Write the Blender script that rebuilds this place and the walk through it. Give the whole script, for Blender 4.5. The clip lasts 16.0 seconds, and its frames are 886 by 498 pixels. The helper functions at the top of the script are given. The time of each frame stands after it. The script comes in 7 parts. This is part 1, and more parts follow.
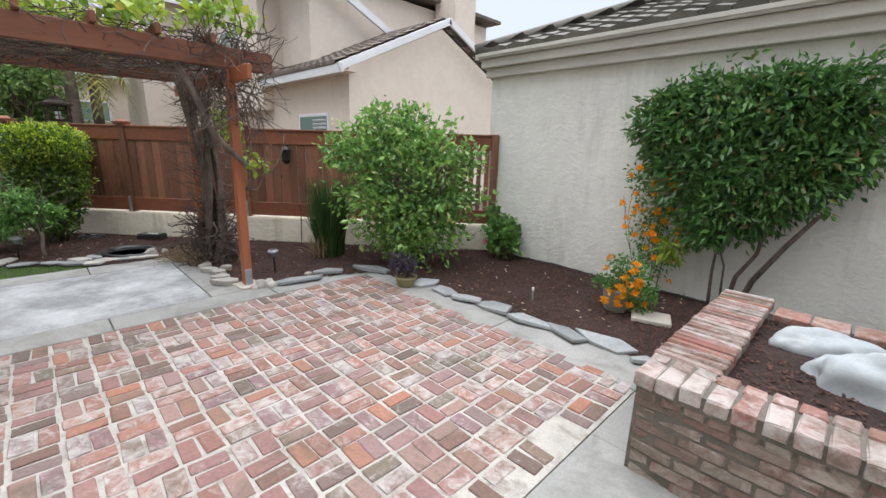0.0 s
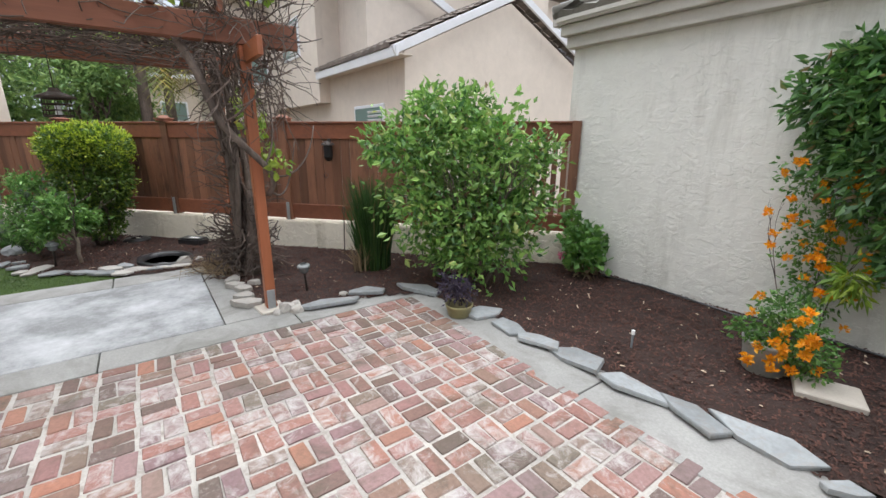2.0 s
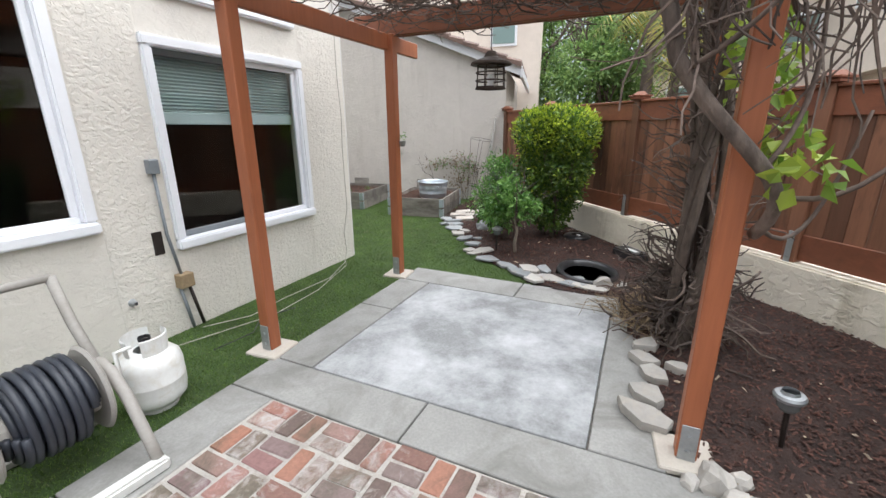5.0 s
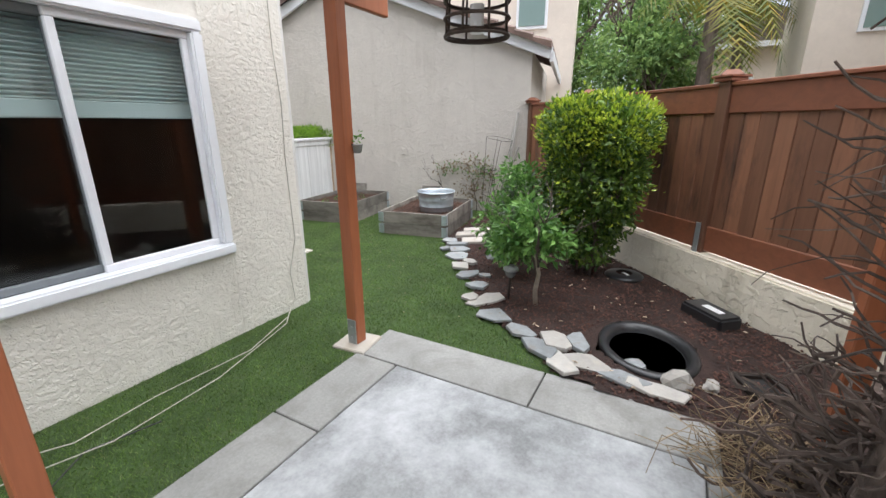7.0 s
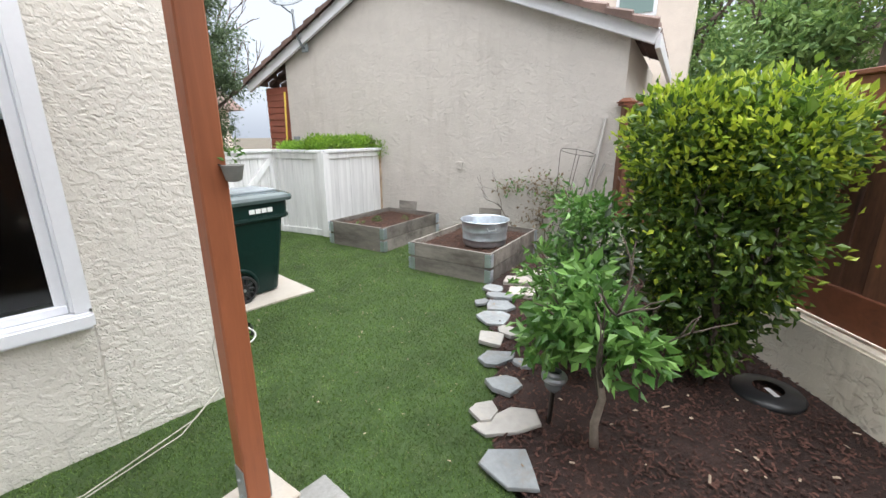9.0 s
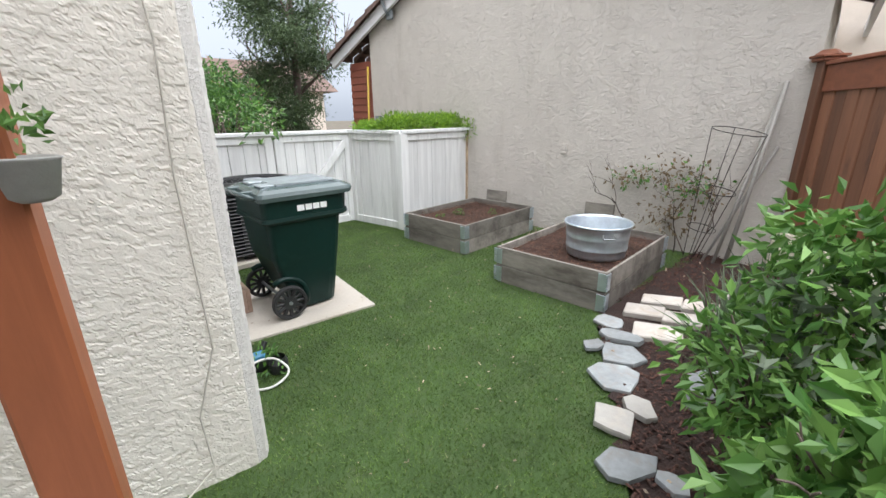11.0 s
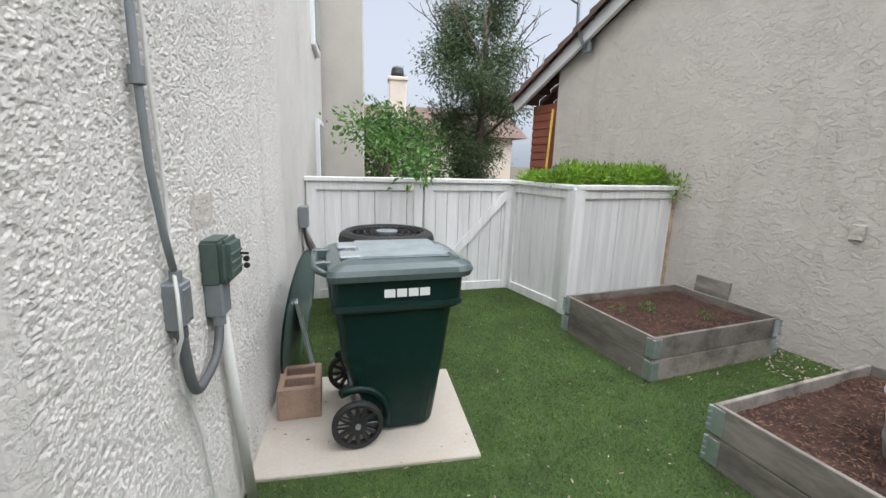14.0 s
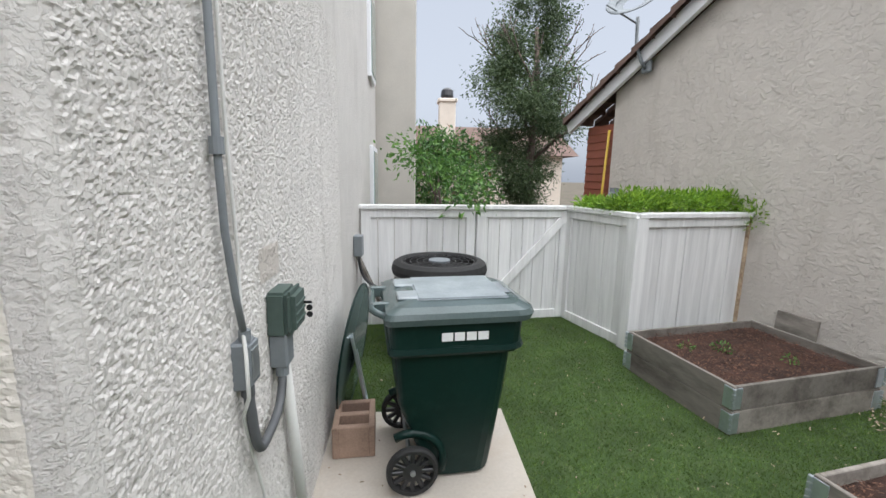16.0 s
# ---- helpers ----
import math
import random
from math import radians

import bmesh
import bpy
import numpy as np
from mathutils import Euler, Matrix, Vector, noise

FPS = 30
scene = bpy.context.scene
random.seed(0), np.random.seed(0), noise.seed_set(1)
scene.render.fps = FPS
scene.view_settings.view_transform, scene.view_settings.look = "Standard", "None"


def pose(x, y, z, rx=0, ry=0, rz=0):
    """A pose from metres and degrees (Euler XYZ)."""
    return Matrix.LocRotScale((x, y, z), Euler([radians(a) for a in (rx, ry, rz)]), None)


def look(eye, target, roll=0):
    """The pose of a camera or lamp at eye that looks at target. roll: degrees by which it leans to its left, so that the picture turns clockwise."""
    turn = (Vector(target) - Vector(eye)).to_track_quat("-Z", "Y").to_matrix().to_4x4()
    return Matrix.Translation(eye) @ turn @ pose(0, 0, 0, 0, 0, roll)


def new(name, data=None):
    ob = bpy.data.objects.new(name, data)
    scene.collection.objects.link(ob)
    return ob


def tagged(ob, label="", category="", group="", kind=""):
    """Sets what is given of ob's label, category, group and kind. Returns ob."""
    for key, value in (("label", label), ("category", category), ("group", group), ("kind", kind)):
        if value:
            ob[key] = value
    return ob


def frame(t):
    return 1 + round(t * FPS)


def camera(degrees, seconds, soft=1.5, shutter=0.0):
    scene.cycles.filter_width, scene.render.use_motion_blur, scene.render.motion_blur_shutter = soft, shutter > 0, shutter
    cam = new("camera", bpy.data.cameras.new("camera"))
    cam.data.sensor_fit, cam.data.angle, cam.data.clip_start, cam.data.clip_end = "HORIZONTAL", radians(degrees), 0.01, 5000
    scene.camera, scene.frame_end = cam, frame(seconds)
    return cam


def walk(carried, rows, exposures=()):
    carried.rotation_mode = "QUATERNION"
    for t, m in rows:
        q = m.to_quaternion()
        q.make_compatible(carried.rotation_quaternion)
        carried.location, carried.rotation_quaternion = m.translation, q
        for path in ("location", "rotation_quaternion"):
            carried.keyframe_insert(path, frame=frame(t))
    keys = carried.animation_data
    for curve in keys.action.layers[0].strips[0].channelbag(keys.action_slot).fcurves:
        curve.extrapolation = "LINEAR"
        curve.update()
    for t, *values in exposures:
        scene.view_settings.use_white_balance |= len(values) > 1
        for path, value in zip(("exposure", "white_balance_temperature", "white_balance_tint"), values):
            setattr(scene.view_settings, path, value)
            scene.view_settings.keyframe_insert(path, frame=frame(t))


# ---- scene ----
cam = camera(93.8, 16.0, soft=1.5)
PATH = [
    (0, (0.204, 0.417, 1.659), (-1.173, 1.785, 1.179), 1.7),
    (0.5, (0.198, 0.557, 1.662), (-0.835, 2.196, 1.165), 2.5),
    (1, (-0.017, 0.744, 1.672), (-0.925, 2.459, 1.187), 2.2),
    (1.5, (-0.295, 0.987, 1.649), (-1.518, 2.487, 1.146), 0.8),
    (2, (-0.616, 1.21, 1.648), (-2.183, 2.338, 1.128), 0.4),
    (2.5, (-1.008, 1.338, 1.61), (-2.773, 2.12, 1.087), 0.2),
    (3, (-1.361, 1.475, 1.577), (-3.249, 1.894, 1.068), -0.2),
    (3.5, (-1.662, 1.578, 1.56), (-3.595, 1.501, 1.051), 0.1),
    (4, (-2.032, 1.596, 1.544), (-3.927, 1.302, 0.976), 1.6),
    (4.5, (-2.359, 1.671, 1.537), (-4.186, 1.054, 1.008), 0.1),
    (4.7, (-2.49, 1.709, 1.548), (-4.271, 0.982, 1.003), -0.1),
    (6.8, (-4.164, 1.369, 1.543), (-5.815, 0.412, 0.945), -0.7),
    (7, (-4.306, 1.306, 1.539), (-5.983, 0.382, 0.961), -0.2),
    (7.5, (-4.762, 1.26, 1.536), (-6.395, 0.234, 1.003), -1.1),
    (8, (-5.153, 1.149, 1.514), (-6.736, 0.053, 0.976), -0.7),
    (8.5, (-5.491, 1.038, 1.515), (-7.046, -0.102, 0.983), -0.0),
    (9, (-5.845, 0.979, 1.514), (-7.29, -0.298, 0.982), 0.0),
    (9.2, (-5.922, 0.902, 1.491), (-7.329, -0.414, 0.954), 0.3),
    (11.3, (-6.661, 0.109, 1.444), (-7.74, -1.463, 0.839), -0.4),
    (11.5, (-6.735, 0.009, 1.424), (-7.78, -1.588, 0.828), -0.0),
    (12, (-6.914, -0.218, 1.419), (-7.779, -1.933, 0.86), 0.1),
    (12.5, (-7.039, -0.423, 1.416), (-7.698, -2.238, 0.894), 0.3),
    (13, (-7.105, -0.621, 1.443), (-7.645, -2.486, 0.962), 0.9),
    (13.5, (-7.238, -0.729, 1.468), (-7.693, -2.623, 1.015), 1.5),
    (14, (-7.323, -0.78, 1.482), (-7.706, -2.699, 1.069), 1.7),
    (14.5, (-7.339, -0.808, 1.488), (-7.648, -2.742, 1.083), 1.6),
    (15, (-7.339, -0.828, 1.486), (-7.583, -2.775, 1.097), 1.5),
    (15.5, (-7.308, -0.848, 1.51), (-7.506, -2.804, 1.145), 1.3),
    (16, (-7.271, -0.87, 1.592), (-7.434, -2.833, 1.249), 1.0),
]
walk(cam, [(t, look(eye, target, roll)) for t, eye, target, roll in PATH], [(0.0, 2.05, 6150, 10), (4.5, 2.2, 6150, 10), (7.0, 2.25, 6150, 10), (8.7, 2.45, 6200, 10), (9.2, 2.45, 6200, 10), (11.5, 2.25, 6150, 10), (13.5, 2.05, 6150, 10), (16.0, 1.92, 6150, 10)])

# ---- light: a bright overcast sky with a faint, wide sun ----
sky_world = bpy.data.worlds.new("overcast_sky")
scene.world = sky_world
sky_world.use_nodes = True
_n, _l = sky_world.node_tree.nodes, sky_world.node_tree.links
_sky = _n.new("ShaderNodeTexSky")
_sky.sky_type, _sky.sun_disc = "NISHITA", False
_sky.sun_elevation, _sky.sun_rotation = radians(75), radians(328)
_sky.dust_density, _sky.air_density = 4.0, 1.0
_hsv = _n.new("ShaderNodeHueSaturation")
_hsv.inputs["Saturation"].default_value = 0.22
_l.new(_sky.outputs[0], _hsv.inputs["Color"])
_cloud = _n.new("ShaderNodeMix")
_cloud.data_type = "RGBA"
_cloud.inputs[0].default_value = 0.78
_cloud.inputs[7].default_value = (1.36, 1.47, 1.66, 1)
_l.new(_hsv.outputs[0], _cloud.inputs[6])
_l.new(_cloud.outputs[2], _n["Background"].inputs["Color"])
_n["Background"].inputs["Strength"].default_value = 0.1
sun = new("sun", bpy.data.lights.new("sun", "SUN"))
sun.data.energy, sun.data.angle, sun.data.color = 1.5, radians(115), (1.0, 0.98, 0.95)
sun.matrix_world = look((-1.6, 2.6, 11.5), (0, 0, 0))

# ---- materials ----


def nodes_of(name):
    m = bpy.data.materials.new(name)
    m.use_nodes = True
    nt = m.node_tree
    return m, nt.nodes, nt.links, nt.nodes["Principled BSDF"]


def add_noise(n, l, vec, scale, detail=4.0, rough=0.6, distort=0.0):
    t = n.new("ShaderNodeTexNoise")
    t.inputs["Scale"].default_value, t.inputs["Detail"].default_value = scale, detail
    t.inputs["Roughness"].default_value, t.inputs["Distortion"].default_value = rough, distort
    l.new(vec, t.inputs["Vector"])
    return t.outputs["Fac"]


def ramp(n, l, fac, stops):
    r = n.new("ShaderNodeValToRGB")
    while len(r.color_ramp.elements) < len(stops):
        r.color_ramp.elements.new(0.5)
    for e, (p, c) in zip(r.color_ramp.elements, stops):
        e.position, e.color = p, (*c, 1) if len(c) == 3 else c
    l.new(fac, r.inputs["Fac"])
    return r.outputs["Color"]


def mix(n, l, fac, a, b, mode="MIX"):
    m = n.new("ShaderNodeMix")
    m.data_type, m.blend_type = "RGBA", mode
    for key, v in ((0, fac), (6, a), (7, b)):
        if isinstance(v, (int, float)):
            m.inputs[key].default_value = v
        elif isinstance(v, tuple):
            m.inputs[key].default_value = (*v, 1)
        else:
            l.new(v, m.inputs[key])
    return m.outputs[2]


def bumped(n, l, p, height, strength, dist=0.01):
    b = n.new("ShaderNodeBump")
    b.inputs["Strength"].default_value, b.inputs["Distance"].default_value = strength, dist
    l.new(height, b.inputs["Height"])
    if p.inputs["Normal"].is_linked:
        l.new(p.inputs["Normal"].links[0].from_socket, b.inputs["Normal"])
    l.new(b.outputs[0], p.inputs["Normal"])


def where(n, stretch=None, l=None):
    g = n.new("ShaderNodeNewGeometry")
    if not stretch:
        return g.outputs["Position"]
    m = n.new("ShaderNodeMapping")
    m.inputs["Scale"].default_value = stretch
    l.new(g.outputs["Position"], m.inputs["Vector"])
    return m.outputs[0]


def plain(name, col, rough=0.6, metal=0.0, var=0.12, big=1.5, fine=40.0, bump=0.15, dirt=None, stretch=None, rnd=0.0, island=0.0, dirt_at=(0.5, 0.72), dist=0.01, swirl=0.6):
    """A colour with variation at two scales, dirt of its own shape, fine relief, and per-piece variation."""
    m, n, l, p = nodes_of(name)
    v = where(n, stretch, l)
    a, b = add_noise(n, l, v, big, 3), add_noise(n, l, v, fine, 5)
    lo, hi = tuple(c * (1 - var) for c in col), tuple(min(1, c * (1 + var)) for c in col)
    c = ramp(n, l, a, [(0.3, lo), (0.7, hi)])
    f = ramp(n, l, b, [(0.25, (1 - var,) * 3), (0.75, (1 + var * 0.4,) * 3)])
    c = mix(n, l, 1.0, c, f, "MULTIPLY")
    if dirt:
        d = ramp(n, l, add_noise(n, l, v, big * 2.3, 6, 0.7, swirl), [(dirt_at[0], (0, 0, 0)), (dirt_at[1], (1, 1, 1))])
        c = mix(n, l, d, c, dirt)
    for amount, node, sock in ((rnd, "ShaderNodeObjectInfo", "Random"), (island, "ShaderNodeNewGeometry", "Random Per Island")):
        if amount:
            o = n.new(node)
            c = mix(n, l, 1.0, c, ramp(n, l, o.outputs[sock], [(0, (1 - amount,) * 3), (1, (1 + amount,) * 3)]), "MULTIPLY")
    l.new(c, p.inputs["Base Color"])
    p.inputs["Roughness"].default_value, p.inputs["Metallic"].default_value = rough, metal
    if bump:
        bumped(n, l, p, b, bump, dist)
    return m


def stucco(name, col, stain, knock=14.0, strength=0.5, stain_at=(0.56, 0.8)):
    """Skip-trowelled stucco: low flat islands over a sandy coat, with weather stains."""
    m, n, l, p = nodes_of(name)
    v = where(n)
    big, mid = add_noise(n, l, v, 0.9, 4), add_noise(n, l, v, 5.0, 5, 0.65, 0.4)
    c = ramp(n, l, big, [(0.3, tuple(x * 0.93 for x in col)), (0.7, col)])
    streak = add_noise(n, l, where(n, (2.2, 2.2, 0.35), l), 1.3, 6, 0.7)
    c = mix(n, l, ramp(n, l, streak, [(stain_at[0], (0, 0, 0)), (stain_at[1], (1, 1, 1))]), c, stain)
    c = mix(n, l, 1.0, c, ramp(n, l, mid, [(0.3, (0.94,) * 3), (0.7, (1.02,) * 3)]), "MULTIPLY")
    trowel = ramp(n, l, add_noise(n, l, where(n, (1, 1, 1.3), l), knock, 6, 0.6, 0.5), [(0.46, (0, 0, 0)), (0.5, (0.75,) * 3), (0.56, (1, 1, 1))])
    worked = ramp(n, l, add_noise(n, l, v, knock * 0.3, 3, 0.6), [(0.36, (0.12,) * 3), (0.62, (1, 1, 1))])
    trowel = mix(n, l, 1.0, trowel, worked, "MULTIPLY")
    l.new(c, p.inputs["Base Color"])
    p.inputs["Roughness"].default_value = 0.92
    p.inputs["Specular IOR Level"].default_value = 0.2
    bumped(n, l, p, trowel, strength, 0.014)
    bumped(n, l, p, add_noise(n, l, v, knock * 5, 4, 0.7), strength * 0.6, 0.007)
    return m


def leafy(name, dark, light, rough=0.45, old=None):
    """Leaves: a colour for each leaf, a little light through the blade."""
    m, n, l, p = nodes_of(name)
    g = n.new("ShaderNodeNewGeometry")
    stops = [(0.0, dark), (0.55, tuple((a + b) / 2 for a, b in zip(dark, light))), (0.93, light), (1.0, old or light)]
    c = ramp(n, l, g.outputs["Random Per Island"], stops)
    patch = add_noise(n, l, g.outputs["Position"], 3.0, 2)
    c = mix(n, l, 1.0, c, ramp(n, l, patch, [(0.3, (0.75,) * 3), (0.7, (1.2,) * 3)]), "MULTIPLY")
    l.new(c, p.inputs["Base Color"])
    p.inputs["Roughness"].default_value = rough
    t = n.new("ShaderNodeBsdfTranslucent")
    l.new(c, t.inputs["Color"])
    s = n.new("ShaderNodeMixShader")
    s.inputs[0].default_value = 0.3
    l.new(p.outputs[0], s.inputs[1])
    l.new(t.outputs[0], s.inputs[2])
    l.new(s.outputs[0], n["Material Output"].inputs[0])
    return m


def brick_mat(name, stops, lime=(0.55, 0.5, 0.46), lime_at=(0.5, 0.68), moss=(0.54, 0.74)):
    """Used brick: each one its own burnt colour, with lime left on its face and dark stains."""
    m, n, l, p = nodes_of(name)
    v = where(n)
    o = n.new("ShaderNodeObjectInfo")
    g = n.new("ShaderNodeNewGeometry")
    add = n.new("ShaderNodeMath")
    add.operation = "ADD"
    l.new(o.outputs["Random"], add.inputs[0])
    l.new(g.outputs["Random Per Island"], add.inputs[1])
    fr = n.new("ShaderNodeMath")
    fr.operation = "FRACT"
    l.new(add.outputs[0], fr.inputs[0])
    c = ramp(n, l, fr.outputs[0], stops)
    grain = add_noise(n, l, v, 45.0, 5, 0.7)
    c = mix(n, l, 1.0, c, ramp(n, l, grain, [(0.25, (0.72,) * 3), (0.75, (1.12,) * 3)]), "MULTIPLY")
    white = add_noise(n, l, v, 9.0, 6, 0.75, 0.8)
    own = n.new("ShaderNodeMath")
    own.operation, own.inputs[1].default_value = "MULTIPLY_ADD", 0.28
    other = n.new("ShaderNodeMath")
    other.operation, other.inputs[1].default_value = "MULTIPLY", 7.31
    l.new(fr.outputs[0], other.inputs[0])
    frac = n.new("ShaderNodeMath")
    frac.operation = "FRACT"
    l.new(other.outputs[0], frac.inputs[0])
    l.new(frac.outputs[0], own.inputs[0])
    l.new(white, own.inputs[2])
    less = n.new("ShaderNodeMath")
    less.operation, less.inputs[1].default_value = "SUBTRACT", 0.15
    l.new(own.outputs[0], less.inputs[0])
    white = less.outputs[0]
    c = mix(n, l, ramp(n, l, white, [(lime_at[0], (0, 0, 0)), (lime_at[1], (0.85,) * 3)]), c, lime)
    if moss:
        dark = add_noise(n, l, v, 2.6, 6, 0.75, 0.5)
        c = mix(n, l, ramp(n, l, dark, [(moss[0], (0, 0, 0)), (moss[1], (0.75,) * 3)]), c, (0.085, 0.075, 0.05))
    l.new(c, p.inputs["Base Color"])
    p.inputs["Roughness"].default_value = 0.85
    bumped(n, l, p, grain, 0.5, 0.006)
    return m


def wood_mat(name, col, dark, axis=2, ring=14.0, rnd=0.15, rough=0.6, stain_at=(0.58, 0.75)):
    """Timber with the grain along one axis, darker weathering streaks and a shade for each piece."""
    m, n, l, p = nodes_of(name)
    s = [ring, ring, ring]
    s[axis] = ring * 0.06
    v = where(n, tuple(s), l)
    grain = add_noise(n, l, v, 1.6, 6, 0.7, 0.6)
    c = ramp(n, l, grain, [(0.25, tuple(x * 0.72 for x in col)), (0.6, col), (0.85, tuple(x * 1.15 for x in col))])
    s2 = [2.5, 2.5, 2.5]
    s2[axis] = 0.6
    w = add_noise(n, l, where(n, tuple(s2), l), 1.7, 5, 0.7)
    c = mix(n, l, ramp(n, l, w, [(stain_at[0], (0, 0, 0)), (stain_at[1], (0.85,) * 3)]), c, dark)
    o = n.new("ShaderNodeObjectInfo")
    c = mix(n, l, 1.0, c, ramp(n, l, o.outputs["Random"], [(0, (1 - rnd,) * 3), (1, (1 + rnd,) * 3)]), "MULTIPLY")
    l.new(c, p.inputs["Base Color"])
    p.inputs["Roughness"].default_value = rough
    bumped(n, l, p, grain, 0.25, 0.004)
    return m


def duller(m, level):
    """Less sheen for worn plastic."""
    m.node_tree.nodes["Principled BSDF"].inputs["Specular IOR Level"].default_value = level
    return m


M = {}
M["house_stucco"] = stucco("cream_stucco", (0.74, 0.7, 0.63), (0.46, 0.41, 0.33), 18.0, 0.3, (0.62, 0.95))
M["house_side"] = stucco("pale_side_stucco", (0.68, 0.655, 0.62), (0.43, 0.41, 0.38), 60.0, 0.5, (0.58, 0.9))
M["garage_stucco"] = stucco("grey_stucco", (0.76, 0.745, 0.69), (0.42, 0.4, 0.35), 12.0, 0.5, (0.54, 0.9))
M["tan_stucco"] = stucco("taupe_stucco", (0.59, 0.545, 0.495), (0.46, 0.42, 0.37), 16.0, 0.6, (0.55, 0.85))
M["far_stucco"] = stucco("beige_far_stucco", (0.75, 0.66, 0.57), (0.5, 0.43, 0.36), 12.0, 0.15, (0.6, 0.9))
M["low_wall"] = stucco("weathered_cream_stucco", (0.86, 0.79, 0.66), (0.5, 0.44, 0.32), 8.0, 0.8, (0.55, 0.78))
M["fascia"] = plain("beige_fascia_paint", (0.5, 0.475, 0.425), 0.7, var=0.08, bump=0.05)
M["white_trim"] = plain("white_trim_paint", (0.74, 0.74, 0.76), 0.5, var=0.06, bump=0.05)
M["fence"] = wood_mat("red_brown_fence_stain", (0.215, 0.095, 0.052), (0.045, 0.024, 0.018), 2, 16, 0.35, 0.6, (0.54, 0.72))
M["fence_rail"] = wood_mat("red_brown_rail_stain", (0.22, 0.075, 0.036), (0.1, 0.04, 0.025), 0, 9, 0.12)
M["pergola"] = wood_mat("orange_brown_post_stain", (0.33, 0.105, 0.042), (0.13, 0.05, 0.03), 2, 12, 0.08, 0.5, (0.62, 0.85))
M["beam"] = wood_mat("brown_beam_stain", (0.22, 0.078, 0.04), (0.08, 0.035, 0.022), 1, 12, 0.12)
M["grey_wood"] = wood_mat("weathered_grey_timber", (0.26, 0.235, 0.205), (0.07, 0.058, 0.047), 1, 20, 0.25, 0.85, (0.44, 0.66))
M["white_wood"] = wood_mat("white_painted_boards", (0.83, 0.83, 0.82), (0.72, 0.71, 0.68), 2, 6, 0.04, 0.55, (0.6, 0.9))
M["rust"] = plain("rusty_stained_paint", (0.5, 0.38, 0.26), 0.8, var=0.3, big=6, dirt=(0.16, 0.07, 0.035))
M["concrete"] = plain("grey_concrete", (0.30, 0.295, 0.28), 0.85, var=0.2, big=1.1, fine=70, bump=0.25, dirt=(0.17, 0.165, 0.15), dirt_at=(0.46, 0.75), dist=0.004)
M["slab"] = plain("stained_slab_concrete", (0.26, 0.265, 0.265), 0.8, var=0.25, big=0.55, fine=60, bump=0.2, dirt=(0.56, 0.57, 0.58), dirt_at=(0.42, 0.7), swirl=0.05, dist=0.004)
M["pale_concrete"] = plain("pale_concrete", (0.5, 0.455, 0.395), 0.85, var=0.1, fine=60, dirt=(0.45, 0.39, 0.32), dist=0.004)
M["mortar"] = plain("grey_mortar", (0.41, 0.385, 0.35), 0.92, var=0.2, big=3, fine=80, bump=0.4, dirt=(0.2, 0.17, 0.14), dist=0.005)
STOPS = [(0.0, (0.15, 0.1, 0.08)), (0.1, (0.29, 0.14, 0.115)), (0.22, (0.22, 0.14, 0.145)), (0.34, (0.2, 0.155, 0.14)), (0.44, (0.35, 0.16, 0.105)), (0.5, (0.28, 0.15, 0.13)), (0.6, (0.13, 0.095, 0.08)), (0.7, (0.27, 0.175, 0.17)), (0.8, (0.31, 0.145, 0.105)), (0.9, (0.17, 0.14, 0.11)), (1.0, (0.3, 0.19, 0.165))]
M["brick"] = brick_mat("used_red_brick", STOPS, (0.46, 0.435, 0.415), (0.5, 0.73), (0.5, 0.7))
M["dark_mortar"] = plain("sooty_mortar", (0.15, 0.13, 0.11), 0.92, var=0.25, big=3, fine=80, bump=0.4, dirt=(0.09, 0.085, 0.06), dist=0.005)
M["cap_brick"] = brick_mat("weathered_cap_brick", [(0, (0.24, 0.1, 0.08)), (0.3, (0.3, 0.16, 0.14)), (0.55, (0.2, 0.13, 0.11)), (0.8, (0.33, 0.15, 0.11)), (1, (0.26, 0.18, 0.16))], (0.44, 0.4, 0.375), (0.39, 0.62), (0.47, 0.66))
M["wall_brick"] = brick_mat("sooty_wall_brick", [(0, (0.13, 0.09, 0.075)), (0.4, (0.21, 0.15, 0.125)), (0.7, (0.17, 0.095, 0.075)), (1, (0.26, 0.2, 0.17))], (0.36, 0.32, 0.28), (0.48, 0.72), (0.5, 0.72))
M["turf_base"] = plain("artificial_turf_backing", (0.04, 0.075, 0.016), 0.95, var=0.22, big=3, fine=120, bump=0.8, dirt=(0.058, 0.085, 0.028), dist=0.006)
M["turf"] = leafy("artificial_turf_blades", (0.07, 0.125, 0.022), (0.15, 0.235, 0.052), 0.7, (0.24, 0.25, 0.12))
M["mulch"] = plain("dark_red_mulch", (0.042, 0.022, 0.017), 0.95, var=0.35, big=5, fine=60, bump=1.0, dirt=(0.026, 0.015, 0.012), dist=0.02)
M["chip"] = plain("mulch_chips", (0.078, 0.036, 0.026), 0.9, var=0.25, big=8, fine=60, island=0.5, bump=0)
M["bed_chip"] = plain("dry_bed_chips", (0.12, 0.062, 0.04), 0.9, var=0.25, big=8, fine=60, island=0.7, bump=0)
M["litter"] = plain("pale_dry_litter", (0.38, 0.3, 0.22), 0.9, island=0.5, bump=0)
M["bed_soil"] = plain("brown_bed_soil", (0.068, 0.032, 0.021), 0.95, var=0.4, big=6, fine=95, bump=0.8, dirt=(0.035, 0.02, 0.015), dist=0.02)
